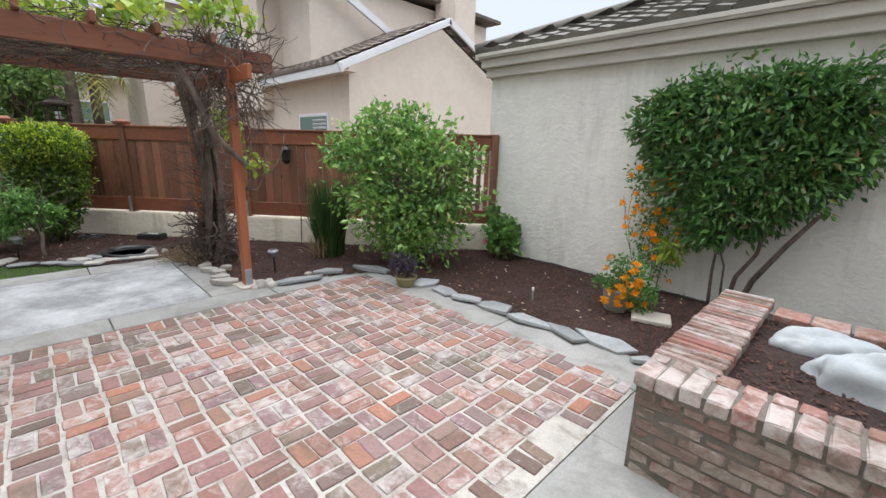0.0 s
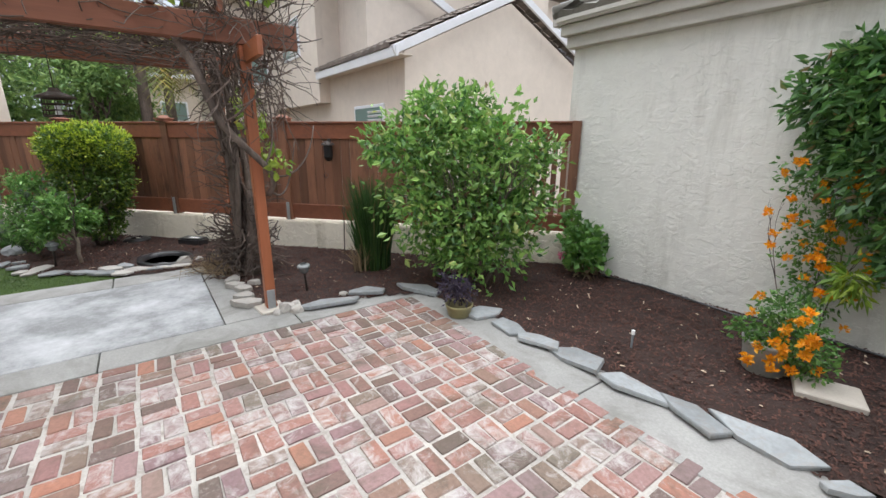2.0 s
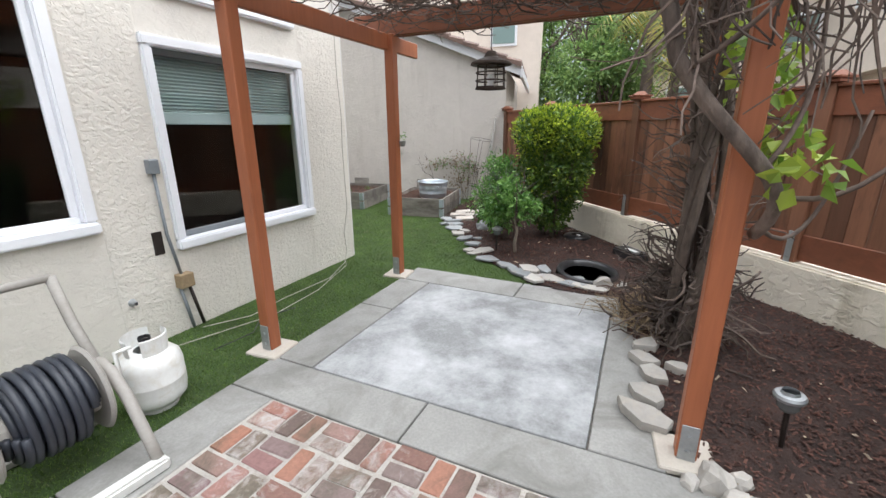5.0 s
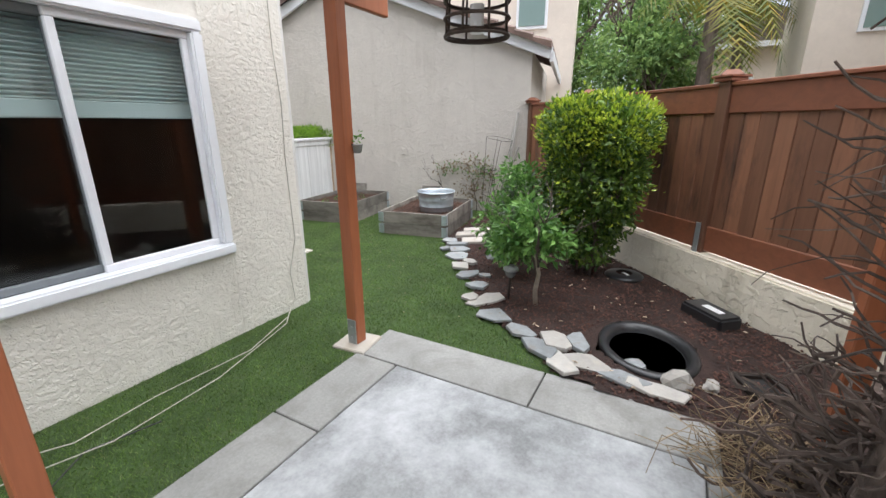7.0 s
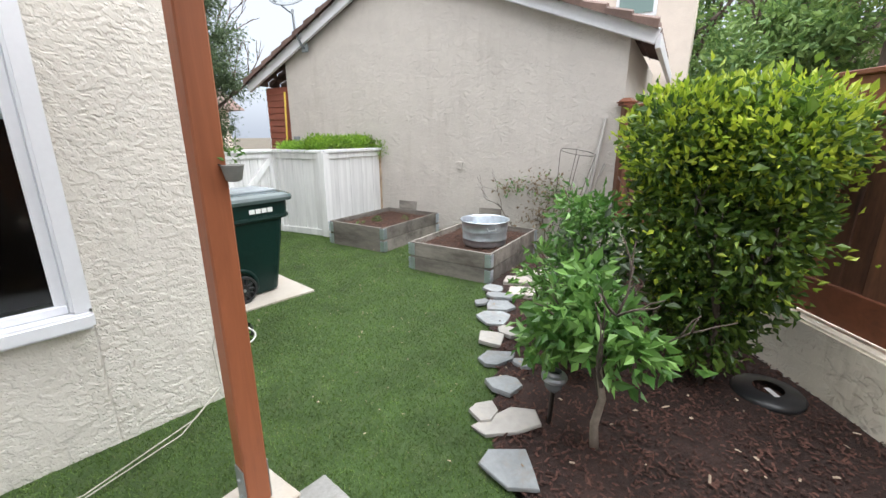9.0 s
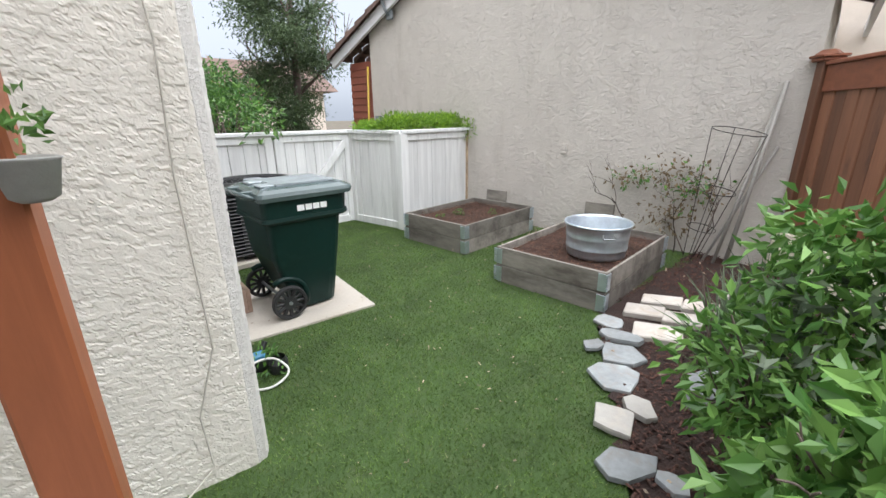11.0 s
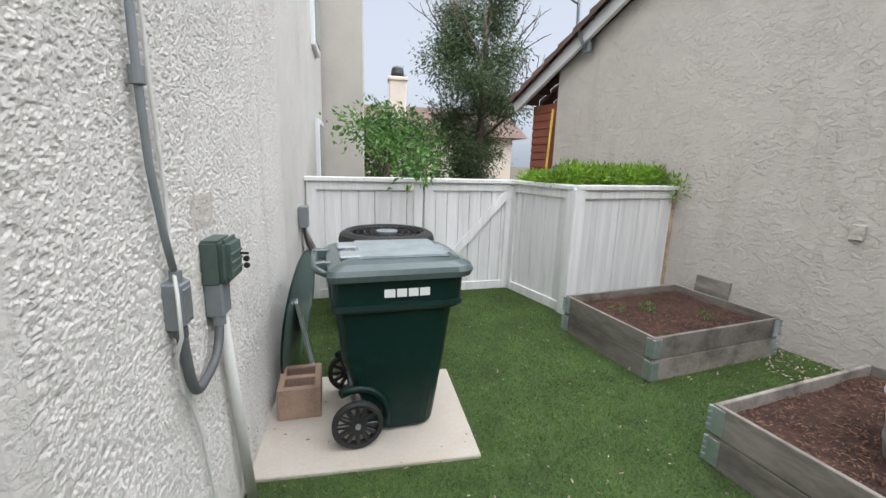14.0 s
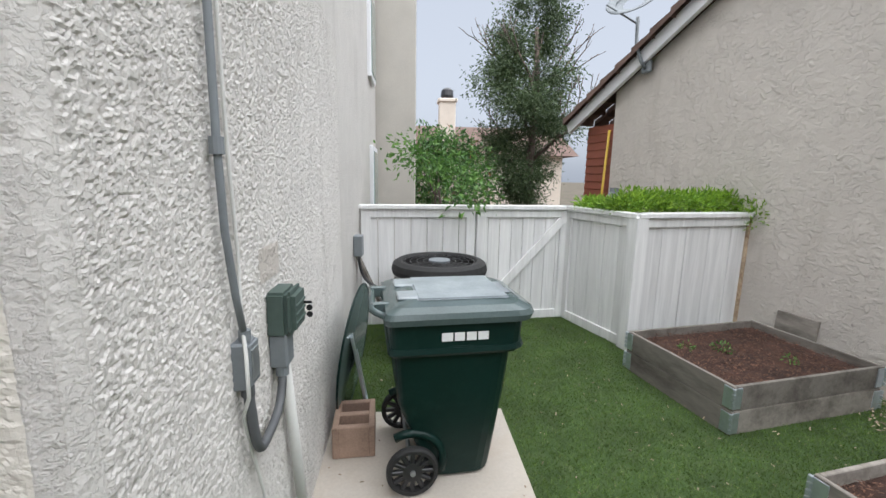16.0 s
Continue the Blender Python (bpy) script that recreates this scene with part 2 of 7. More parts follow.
M["slate"] = plain("grey_flagstone", (0.27, 0.285, 0.29), 0.8, var=0.18, big=4, fine=30, bump=0.4, rnd=0.22, dirt=(0.24, 0.22, 0.2))
M["white_stone"] = plain("pale_flagstone", (0.38, 0.36, 0.33), 0.85, var=0.12, big=4, fine=25, bump=0.4, rnd=0.15, dirt=(0.42, 0.38, 0.33))
M["cream_stone"] = plain("cream_flagstone", (0.5, 0.455, 0.41), 0.85, var=0.12, big=4, fine=25, bump=0.4, rnd=0.12, dirt=(0.44, 0.37, 0.3))
M["boulder"] = plain("white_boulder", (0.36, 0.385, 0.4), 0.85, var=0.14, big=3, fine=20, bump=0.4, dirt=(0.44, 0.45, 0.45))
M["galv"] = plain("galvanised_steel", (0.6, 0.66, 0.72), 0.4, 0.85, var=0.12, big=8, fine=30, bump=0.04)
M["steel"] = plain("grey_bracket_steel", (0.4, 0.42, 0.43), 0.45, 0.7, var=0.15, bump=0.05)
M["black"] = plain("black_plastic", (0.026, 0.026, 0.028), 0.33, var=0.2, bump=0.05)
# near-black that stands for shade inside rooms and hollows
M["painted_shade"] = plain("interior_shade_black", (0.012, 0.011, 0.01), 0.9, var=0.1, bump=0)
M["bin"] = duller(plain("dark_green_plastic", (0.004, 0.022, 0.018), 0.42, var=0.15, big=3, fine=90, bump=0.08, dirt=(0.009, 0.03, 0.025)), 0.3)
# base lifted above the body's green for the sky the lid reflects
M["lid"] = plain("green_lid_plastic", (0.085, 0.115, 0.115), 0.14, var=0.12, big=3, fine=90, bump=0.06)
M["pond_water"] = plain("still_pond_water", (0.012, 0.014, 0.014), 0.06, var=0.2, bump=0)
# paler still: sky reflection painted into the colour of panel and ribs
M["sheen_lid"] = plain("sky_sheen_lid_plastic", (0.32, 0.355, 0.375), 0.2, var=0.12, big=6, fine=90, bump=0.05)
M["rubber"] = plain("black_rubber", (0.02, 0.02, 0.02), 0.75, var=0.2, fine=80, bump=0.3)
M["white_plastic"] = plain("white_plastic", (0.8, 0.8, 0.8), 0.4, var=0.04, bump=0.02)
M["grey_plastic"] = plain("beige_grey_plastic", (0.36, 0.34, 0.31), 0.55, var=0.1, fine=60, bump=0.05, dirt=(0.26, 0.24, 0.21))
M["hose"] = plain("blue_black_hose", (0.028, 0.032, 0.042), 0.45, var=0.15, bump=0.05)
M["tank"] = plain("white_tank_enamel", (0.72, 0.72, 0.7), 0.4, var=0.06, big=5, bump=0.03, dirt=(0.6, 0.57, 0.5))
M["grey_box"] = plain("grey_electrical_enamel", (0.2, 0.22, 0.235), 0.5, var=0.1, bump=0.04)
M["green_box"] = plain("green_meter_plastic", (0.075, 0.11, 0.095), 0.5, var=0.12, bump=0.04)
M["block"] = plain("tan_concrete_block", (0.36, 0.25, 0.19), 0.95, var=0.2, big=5, fine=90, bump=0.6, dist=0.004)
M["blind"] = plain("pale_blind_fabric", (0.42, 0.5, 0.49), 0.8, var=0.05, bump=0)
M["vinyl"] = plain("white_vinyl_frame", (0.82, 0.83, 0.86), 0.35, var=0.03, bump=0.01)
M["bark"] = plain("grey_brown_bark", (0.15, 0.115, 0.095), 0.95, var=0.45, big=6, fine=30, bump=0.9, stretch=(1, 1, 0.35), dist=0.02)
M["pale_bark"] = plain("pale_young_bark", (0.3, 0.25, 0.2), 0.9, var=0.25, big=9, fine=40, bump=0.4)
M["big_bark"] = plain("dark_pine_bark", (0.14, 0.122, 0.11), 0.95, var=0.5, big=12, fine=30, bump=1.0, stretch=(1, 1, 0.4), dist=0.04)
M["scar_tint"] = plain("climber_scar_tint", (0.5, 0.475, 0.42), 0.95, var=0.25, big=8, bump=0.2)
M["twig"] = plain("dry_vine_twig", (0.115, 0.085, 0.07), 0.95, var=0.3, big=5, island=0.5, bump=0.2)
M["straw"] = plain("dry_straw", (0.3, 0.22, 0.13), 0.95, var=0.2, island=0.4, bump=0)
M["lemon_leaf"] = leafy("bright_lemon_leaves", (0.09, 0.22, 0.04), (0.33, 0.52, 0.13), 0.32, (0.5, 0.52, 0.18))
M["hedge_leaf"] = leafy("yellow_green_hedge_leaves", (0.035, 0.085, 0.016), (0.17, 0.27, 0.04), 0.36)
M["hedge_tip"] = leafy("lime_hedge_tips", (0.24, 0.36, 0.03), (0.52, 0.6, 0.06), 0.4)
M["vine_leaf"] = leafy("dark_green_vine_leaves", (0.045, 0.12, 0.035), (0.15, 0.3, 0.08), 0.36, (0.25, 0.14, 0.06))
M["grape_leaf"] = leafy("yellow_green_grape_leaves", (0.14, 0.26, 0.03), (0.38, 0.48, 0.06), 0.5, (0.5, 0.4, 0.08))
M["mid_leaf"] = leafy("mid_green_leaves", (0.055, 0.15, 0.03), (0.17, 0.33, 0.07), 0.42)
M["citrus_leaf"] = leafy("young_citrus_leaves", (0.06, 0.16, 0.03), (0.21, 0.38, 0.09), 0.4)
M["groundcover_leaf"] = leafy("lime_groundcover_leaves", (0.12, 0.26, 0.025), (0.34, 0.52, 0.06), 0.45)
M["tree_leaf"] = leafy("dull_tree_leaves", (0.04, 0.075, 0.03), (0.13, 0.18, 0.08), 0.55)
M["far_leaf"] = leafy("far_tree_leaves", (0.1, 0.2, 0.06), (0.3, 0.44, 0.13), 0.6)
M["palm_leaf"] = leafy("palm_fronds", (0.09, 0.15, 0.04), (0.45, 0.38, 0.06), 0.55, (0.55, 0.38, 0.05))
M["blade"] = leafy("dark_strap_leaves", (0.02, 0.06, 0.015), (0.07, 0.14, 0.035), 0.45, (0.3, 0.22, 0.1))
M["grey_leaf"] = leafy("grey_green_leaves", (0.08, 0.11, 0.07), (0.2, 0.25, 0.16), 0.6)
M["purple_leaf"] = leafy("dark_purple_leaves", (0.025, 0.018, 0.035), (0.08, 0.06, 0.1), 0.5)
M["orange"] = leafy("orange_petals", (0.85, 0.3, 0.005), (0.98, 0.48, 0.01), 0.5)
M["pink"] = leafy("pink_petals", (0.7, 0.1, 0.25), (0.85, 0.25, 0.4), 0.5)
M["dry_leaf"] = leafy("dry_brown_leaves", (0.14, 0.1, 0.06), (0.3, 0.22, 0.13), 0.8)
M["pot"] = plain("olive_glazed_pot", (0.25, 0.22, 0.1), 0.4, var=0.15, bump=0.05)
M["clay"] = plain("grey_clay_pot", (0.3, 0.3, 0.28), 0.8, var=0.15, bump=0.2)
M["tile"] = plain("brown_roof_tile", (0.145, 0.115, 0.095), 0.85, var=0.2, big=3, fine=40, island=0.25, bump=0.3, dirt=(0.24, 0.2, 0.17))
M["red_tile"] = plain("terracotta_roof_tile", (0.155, 0.1, 0.08), 0.85, var=0.2, big=3, fine=40, island=0.25, bump=0.3)
M["grey_tile"] = plain("grey_roof_tile", (0.15, 0.14, 0.12), 0.85, var=0.2, big=3, fine=40, island=0.25, bump=0.3)
M["red_siding"] = plain("red_brown_siding", (0.25, 0.075, 0.045), 0.7, var=0.12, bump=0.1)
M["yellow"] = plain("yellow_pole", (0.6, 0.4, 0.05), 0.5, var=0.08, bump=0)
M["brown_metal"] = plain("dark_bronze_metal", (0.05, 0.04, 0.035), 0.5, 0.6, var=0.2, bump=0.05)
M["solar"] = plain("smoked_lens_plastic", (0.16, 0.17, 0.17), 0.25, var=0.1, bump=0.02)
M["lantern"] = plain("rusty_lantern_metal", (0.07, 0.05, 0.04), 0.6, 0.5, var=0.25, bump=0.1)
M["white_paint"] = plain("white_lettering_paint", (0.85, 0.85, 0.85), 0.5, var=0.03, bump=0)
M["blue"] = plain("blue_plastic", (0.06, 0.22, 0.36), 0.4, var=0.1, bump=0.02)
M["cable"] = plain("white_cable_sheath", (0.66, 0.66, 0.63), 0.5, var=0.06, bump=0)
M["dull_cable"] = plain("dull_cream_cable", (0.46, 0.43, 0.37), 0.6, var=0.15, bump=0)
M["dark_conduit"] = plain("dark_grey_flexible_pvc", (0.1, 0.105, 0.11), 0.5, var=0.1, bump=0.03)
M["ground"] = plain("bare_ground", (0.12, 0.095, 0.07), 0.95, var=0.3, big=0.6, fine=30, bump=0.5, dirt=(0.08, 0.1, 0.04))


def glass_mat(name, col=(0.9, 0.95, 0.95), rough=0.0):
    m, n, l, p = nodes_of(name)
    p.inputs["Base Color"].default_value = (*col, 1)
    p.inputs["Roughness"].default_value, p.inputs["IOR"].default_value = rough, 1.45
    p.inputs["Transmission Weight"].default_value = 1.0
    return m


M["glass"] = glass_mat("window_glass")
M["green_glass"] = plain("greenish_table_glass", (0.2, 0.28, 0.26), 0.08, var=0.04, bump=0)
# ---- builders ----


def mesh_of(name, verts, faces, material, smooth=False):
    me = bpy.data.meshes.new(name)
    me.from_pydata([tuple(v) for v in verts], [], [tuple(int(i) for i in f) for f in faces])
    me.materials.append(material)
    if smooth:
        me.polygons.foreach_set("use_smooth", [True] * len(me.polygons))
    me.update()
    return me


def part(name, bm, material, parent=None, label="", smooth=False):
    """One mesh object from a bmesh (or a ready mesh), under a thing or a part."""
    if isinstance(bm, bpy.types.Mesh):
        me = bm
    else:
        me = bpy.data.meshes.new(name)
        bm.normal_update()
        bm.to_mesh(me)
        bm.free()
        me.materials.append(material)
        if smooth:
            me.polygons.foreach_set("use_smooth", [True] * len(me.polygons))
    ob = new(name, me)
    if parent is not None:
        ob.parent = parent
    if label:
        ob["label"] = label
    return ob


def thing(name, label, category, m=None, group="", kind=""):
    """An empty at the thing's base."""
    ob = new(name)
    ob.empty_display_size = 0.1
    if m is not None:
        ob.matrix_world = m
    return tagged(ob, label, category, group, kind)


def add_box(bm, c, s, bevel=0.0, rot=None, seg=1):
    """A box of size s round c, with rounded edges."""
    got = bmesh.ops.create_cube(bm, size=1.0)["verts"]
    bmesh.ops.scale(bm, vec=s, verts=got)
    if bevel > 0:
        es = list({e for v in got for e in v.link_edges})
        res = bmesh.ops.bevel(bm, geom=es, offset=bevel, segments=seg, affect="EDGES")
        got = list({v for f in res["faces"] for v in f.verts} | {v for v in got if v.is_valid})
    if rot is not None:
        bmesh.ops.transform(bm, matrix=rot.to_4x4() if len(rot) == 3 else rot, verts=got)
    bmesh.ops.translate(bm, vec=c, verts=got)
    return got


def box(c, s, bevel=0.0, rot=None, seg=1):
    bm = bmesh.new()
    add_box(bm, c, s, bevel, rot, seg)
    return bm


def add_cyl(bm, a, b, r0, r1=None, n=12, caps=True):
    a, b = Vector(a), Vector(b)
    d = b - a
    m = Matrix.Translation((a + b) / 2) @ d.to_track_quat("Z", "Y").to_matrix().to_4x4()
    return bmesh.ops.create_cone(bm, cap_ends=caps, segments=n, radius1=r0, radius2=r0 if r1 is None else r1, depth=d.length, matrix=m)["verts"]


def cyl(a, b, r0, r1=None, n=12):
    bm = bmesh.new()
    add_cyl(bm, a, b, r0, r1, n)
    return bm


def lathe(profile, n=24, centre=(0, 0, 0), sx=1.0, sy=1.0, caps=True):
    """A turned body from (radius, height) pairs."""
    verts, faces = [], []
    for r, z in profile:
        for k in range(n):
            a = 2 * math.pi * k / n
            verts.append((centre[0] + r * sx * math.cos(a), centre[1] + r * sy * math.sin(a), centre[2] + z))
    for i in range(len(profile) - 1):
        for k in range(n):
            faces.append((i * n + k, i * n + (k + 1) % n, (i + 1) * n + (k + 1) % n, (i + 1) * n + k))
    bm = bmesh.new()
    vs = [bm.verts.new(v) for v in verts]
    for f in faces:
        if len({tuple(verts[i]) for i in f}) == 4:
            bm.faces.new([vs[i] for i in f])
    for i in (0, len(profile) - 1):
        if caps and profile[i][0] > 1e-4:
            f = [vs[i * n + k] for k in range(n)]
            bm.faces.new(f if i else f[::-1])
    return bm


def tube(pts, r, n=6, taper=1.0, closed=False):
    """A bent round bar through the points; smooth frame, radius falling to r * taper."""
    pts = [Vector(p) for p in pts]
    verts, faces, up = [], [], Vector((0.3, 0.2, 1)).normalized()
    for i, p in enumerate(pts):
        d = (pts[min(i + 1, len(pts) - 1)] - pts[max(i - 1, 0)]).normalized()
        x = d.cross(up)
        x = x.normalized() if x.length > 1e-3 else d.orthogonal().normalized()
        y = d.cross(x)
        up = -y if y.dot(up) < 0 else y
        rr = r * (1 + (taper - 1) * i / max(1, len(pts) - 1))
        for k in range(n):
            a = 2 * math.pi * k / n
            verts.append(p + rr * (math.cos(a) * x + math.sin(a) * y))
    m = len(pts)
    for i in range(m - 1):
        for k in range(n):
            faces.append((i * n + k, i * n + (k + 1) % n, (i + 1) * n + (k + 1) % n, (i + 1) * n + k))
    faces += [tuple(range(n))[::-1], tuple((m - 1) * n + k for k in range(n))]
    return verts, faces


def joined(parts):
    """Several (verts, faces) as one."""
    verts, faces = [], []
    for v, f in parts:
        o = len(verts)
        verts += list(v)
        faces += [tuple(i + o for i in q) for q in f]
    return verts, faces


def bar(name, pts, r, material, parent=None, n=8, taper=1.0, label=""):
    v, f = tube(pts, r, n, taper)
    return part(name, mesh_of(name, v, f, material, True), material, parent, label)


def bezier(a, b, c, d, n=10):
    a, b, c, d = map(Vector, (a, b, c, d))
    out = []
    for i in range(n + 1):
        t = i / n
        out.append(a * (1 - t) ** 3 + b * 3 * t * (1 - t) ** 2 + c * 3 * t * t * (1 - t) + d * t ** 3)
    return out


def prism(poly, z0, z1):
    """An upright prism over a polygon of (x, y)."""
    bm = bmesh.new()
    lo = [bm.verts.new((x, y, z0)) for x, y in poly]
    hi = [bm.verts.new((x, y, z1)) for x, y in poly]
    n = len(poly)
    bm.faces.new(hi)
    bm.faces.new(lo[::-1])
    for i in range(n):
        bm.faces.new((lo[i], lo[(i + 1) % n], hi[(i + 1) % n], hi[i]))
    bmesh.ops.recalc_face_normals(bm, faces=bm.faces)
    return bm


def inside(poly, x, y):
    c, j = False, len(poly) - 1
    for i in range(len(poly)):
        (xi, yi), (xj, yj) = poly[i], poly[j]
        if (yi > y) != (yj > y) and x < (xj - xi) * (y - yi) / (yj - yi) + xi:
            c = not c
        j = i
    return c


def sheet(poly, step, z, lump, scale):
    """A lumpy ground sheet that covers a polygon."""
    xs, ys = [p[0] for p in poly], [p[1] for p in poly]
    ids, verts, faces = {}, [], []

    def at(i, j):
        if (i, j) not in ids:
            x, y = min(xs) + i * step, min(ys) + j * step
            h = noise.noise((x * scale, y * scale, 3.1)) + 0.5 * noise.noise((x * scale * 3.3, y * scale * 3.3, 8.0))
            ids[i, j] = len(verts)
            verts.append((x, y, z + lump * h))
        return ids[i, j]

    for i in range(int((max(xs) - min(xs)) / step) + 1):
        for j in range(int((max(ys) - min(ys)) / step) + 1):
            if inside(poly, min(xs) + (i + 0.5) * step, min(ys) + (j + 0.5) * step):
                faces.append((at(i, j), at(i + 1, j), at(i + 1, j + 1), at(i, j + 1)))
    return verts, faces


def leaf_cloud(points, normals, size, rng, droop=0.3, spread=0.8, slim=0.45, fold=0.15):
    """Many folded leaf blades: one at each point, facing about along its normal."""
    n = len(points)
    d = normals + rng.normal(0, spread, (n, 3))
    d[:, 2] -= droop
    d /= np.linalg.norm(d, axis=1)[:, None] + 1e-9
    ref = rng.normal(0, 1, (n, 3))
    side = np.cross(d, ref)
    side /= np.linalg.norm(side, axis=1)[:, None] + 1e-9
    up = np.cross(side, d)
    s = (size * rng.uniform(0.6, 1.3, n))[:, None]
    mid = points + d * s * 0.45
    verts = np.empty((n, 4, 3))
    verts[:, 0], verts[:, 2] = points, points + d * s
    verts[:, 1] = mid + side * s * slim * 0.5 + up * s * fold
    verts[:, 3] = mid - side * s * slim * 0.5 + up * s * fold
    k = np.arange(n)[:, None] * 4
    faces = np.concatenate([k + [0, 1, 2], k + [0, 2, 3]])
    me = bpy.data.meshes.new("leaves")
    me.from_pydata(verts.reshape(-1, 3).tolist(), [], faces.tolist())
    return me


def crown(name, blobs, count, size, material, parent, seed, fill=0.35, droop=0.3, spread=0.8, slim=0.45, label="", rough=0.25, gap=-0.45):
    """A crown of leaves round several uneven clumps (x, y, z, rx, ry, rz)."""
    rng = np.random.default_rng(seed)
    b = np.array(blobs, float)
    w = b[:, 3] * b[:, 4] + b[:, 4] * b[:, 5] + b[:, 3] * b[:, 5]
    which = rng.choice(len(b), count, p=w / w.sum())
    d = rng.normal(0, 1, (count, 3))
    d /= np.linalg.norm(d, axis=1)[:, None]
    r = 1 - fill * rng.uniform(0, 1, count) ** 1.5 + rng.normal(0, rough * 0.4, count)
    # gaps: leaves gather in tufts
    tuft = np.array([noise.noise(Vector(v * 3.1) + Vector((i % 7, seed, 0))) for i, v in zip(which, d)])
    r *= 1 + rough * tuft
    keep = tuft > gap
    p = b[which, :3] + d * b[which, 3:] * r[:, None]
    me = leaf_cloud(p[keep], d[keep], size, rng, droop, spread, slim)
    me.materials.append(material)
    ob = part(name, me, material, parent, label)
    ob["kind"] = "stuff"
    return ob


def branches(name, starts, material, parent, seed, depth=3, length=0.5, r=0.02, spread=0.6, up=0.4, label=""):
    """A forked bundle of tapering limbs grown from the starts (point, direction)."""
    rng = random.Random(seed)
    got = []

    def grow(p, d, ln, rad, k):
        pts = [p]
        for _ in range(4):
            d = (d + Vector([rng.uniform(-1, 1) for _ in range(3)]) * 0.22 + Vector((0, 0, up * 0.1))).normalized()
            pts.append(pts[-1] + d * ln / 4)
        got.append(tube(pts, rad, 5 if k > 1 else 4, 0.6))
        if k > 0:
            for _ in range(rng.choice((2, 3))):
                q = (d + Vector([rng.uniform(-1, 1) for _ in range(3)]) * spread + Vector((0, 0, up))).normalized()
                grow(pts[rng.choice((3, 4))], q, ln * rng.uniform(0.6, 0.85), rad * 0.6, k - 1)

    for p, d in starts:
        grow(Vector(p), Vector(d).normalized(), length, r, depth)
    v, f = joined(got)
    ob = part(name, mesh_of(name, v, f, material, True), material, parent, label)
    ob["kind"] = "stuff"
    return ob


def flat_stone(rng, rx, ry, h, n=9):
    """A split flagstone: an uneven polygon with a chipped upper edge."""
    bm = bmesh.new()
    ring = []
    ph = rng.uniform(0, 6)
    for k in range(n):
        a = 2 * math.pi * (k + rng.uniform(-0.3, 0.3)) / n + ph
        q = rng.uniform(0.7, 1.15)
        ring.append((rx * q * math.cos(a), ry * q * math.sin(a)))
    lo = [bm.verts.new((x, y, 0)) for x, y in ring]
    md = [bm.verts.new((x * rng.uniform(0.98, 1.03), y * rng.uniform(0.98, 1.03), h * rng.uniform(0.55, 0.8))) for x, y in ring]
    hi = [bm.verts.new((x * 0.975, y * 0.975, h * rng.uniform(0.92, 1.08))) for x, y in ring]
    for a, b in ((lo, md), (md, hi)):
        for k in range(n):
            bm.faces.new((a[k], a[(k + 1) % n], b[(k + 1) % n], b[k]))
    bm.faces.new(hi)
    bm.faces.new(lo[::-1])
    return bm


def lump(rng, rx, ry, rz, seed, rough=0.25, sub=3):
    """A rounded rock."""
    bm = bmesh.new()
    bmesh.ops.create_icosphere(bm, subdivisions=sub, radius=1.0)
    for v in bm.verts:
        k = 1 + rough * noise.noise(v.co * 1.6 + Vector((seed, 0, 0))) + 0.3 * rough * noise.noise(v.co * 5 + Vector((0, seed, 0)))
        v.co = Vector((v.co.x * rx, v.co.y * ry, max(v.co.z, -0.5) * rz)) * k
    return bm


def frame_along(a, b, z=0.0):
    """A pose at a whose x axis runs to b."""
    d = Vector((b[0] - a[0], b[1] - a[1], 0))
    return pose(a[0], a[1], z, 0, 0, math.degrees(math.atan2(d.y, d.x))), d.length
# ---- the large structure ----
FENCE_A, FENCE_B = (-3.9, 5.72), (-11.35, -0.98)
FM, FLEN = frame_along(FENCE_A, FENCE_B)  # x along the fence, y out to the garden's far side is negative
WEST = pose(-10.9, -3.55, 0, 0, 0, 102.1)  # the neighbour's gable wall: x along it, y to its back
HOUSE_Y, HOUSE_X = -1.43, -6.8

ground = part("ground", box((0, 0, -0.56), (400, 400, 1.0)), M["ground"])
tagged(ground, "bare brown earth reaching to the horizon", "ground", kind="structure")

# own house: the rear wall with two windows and one above
WINDOWS = [(-6.1, -4.6, 0.655, 2.165), (-4.13, -2.6, 0.9, 2.4), (-6.03, -4.74, 2.43, 3.5)]


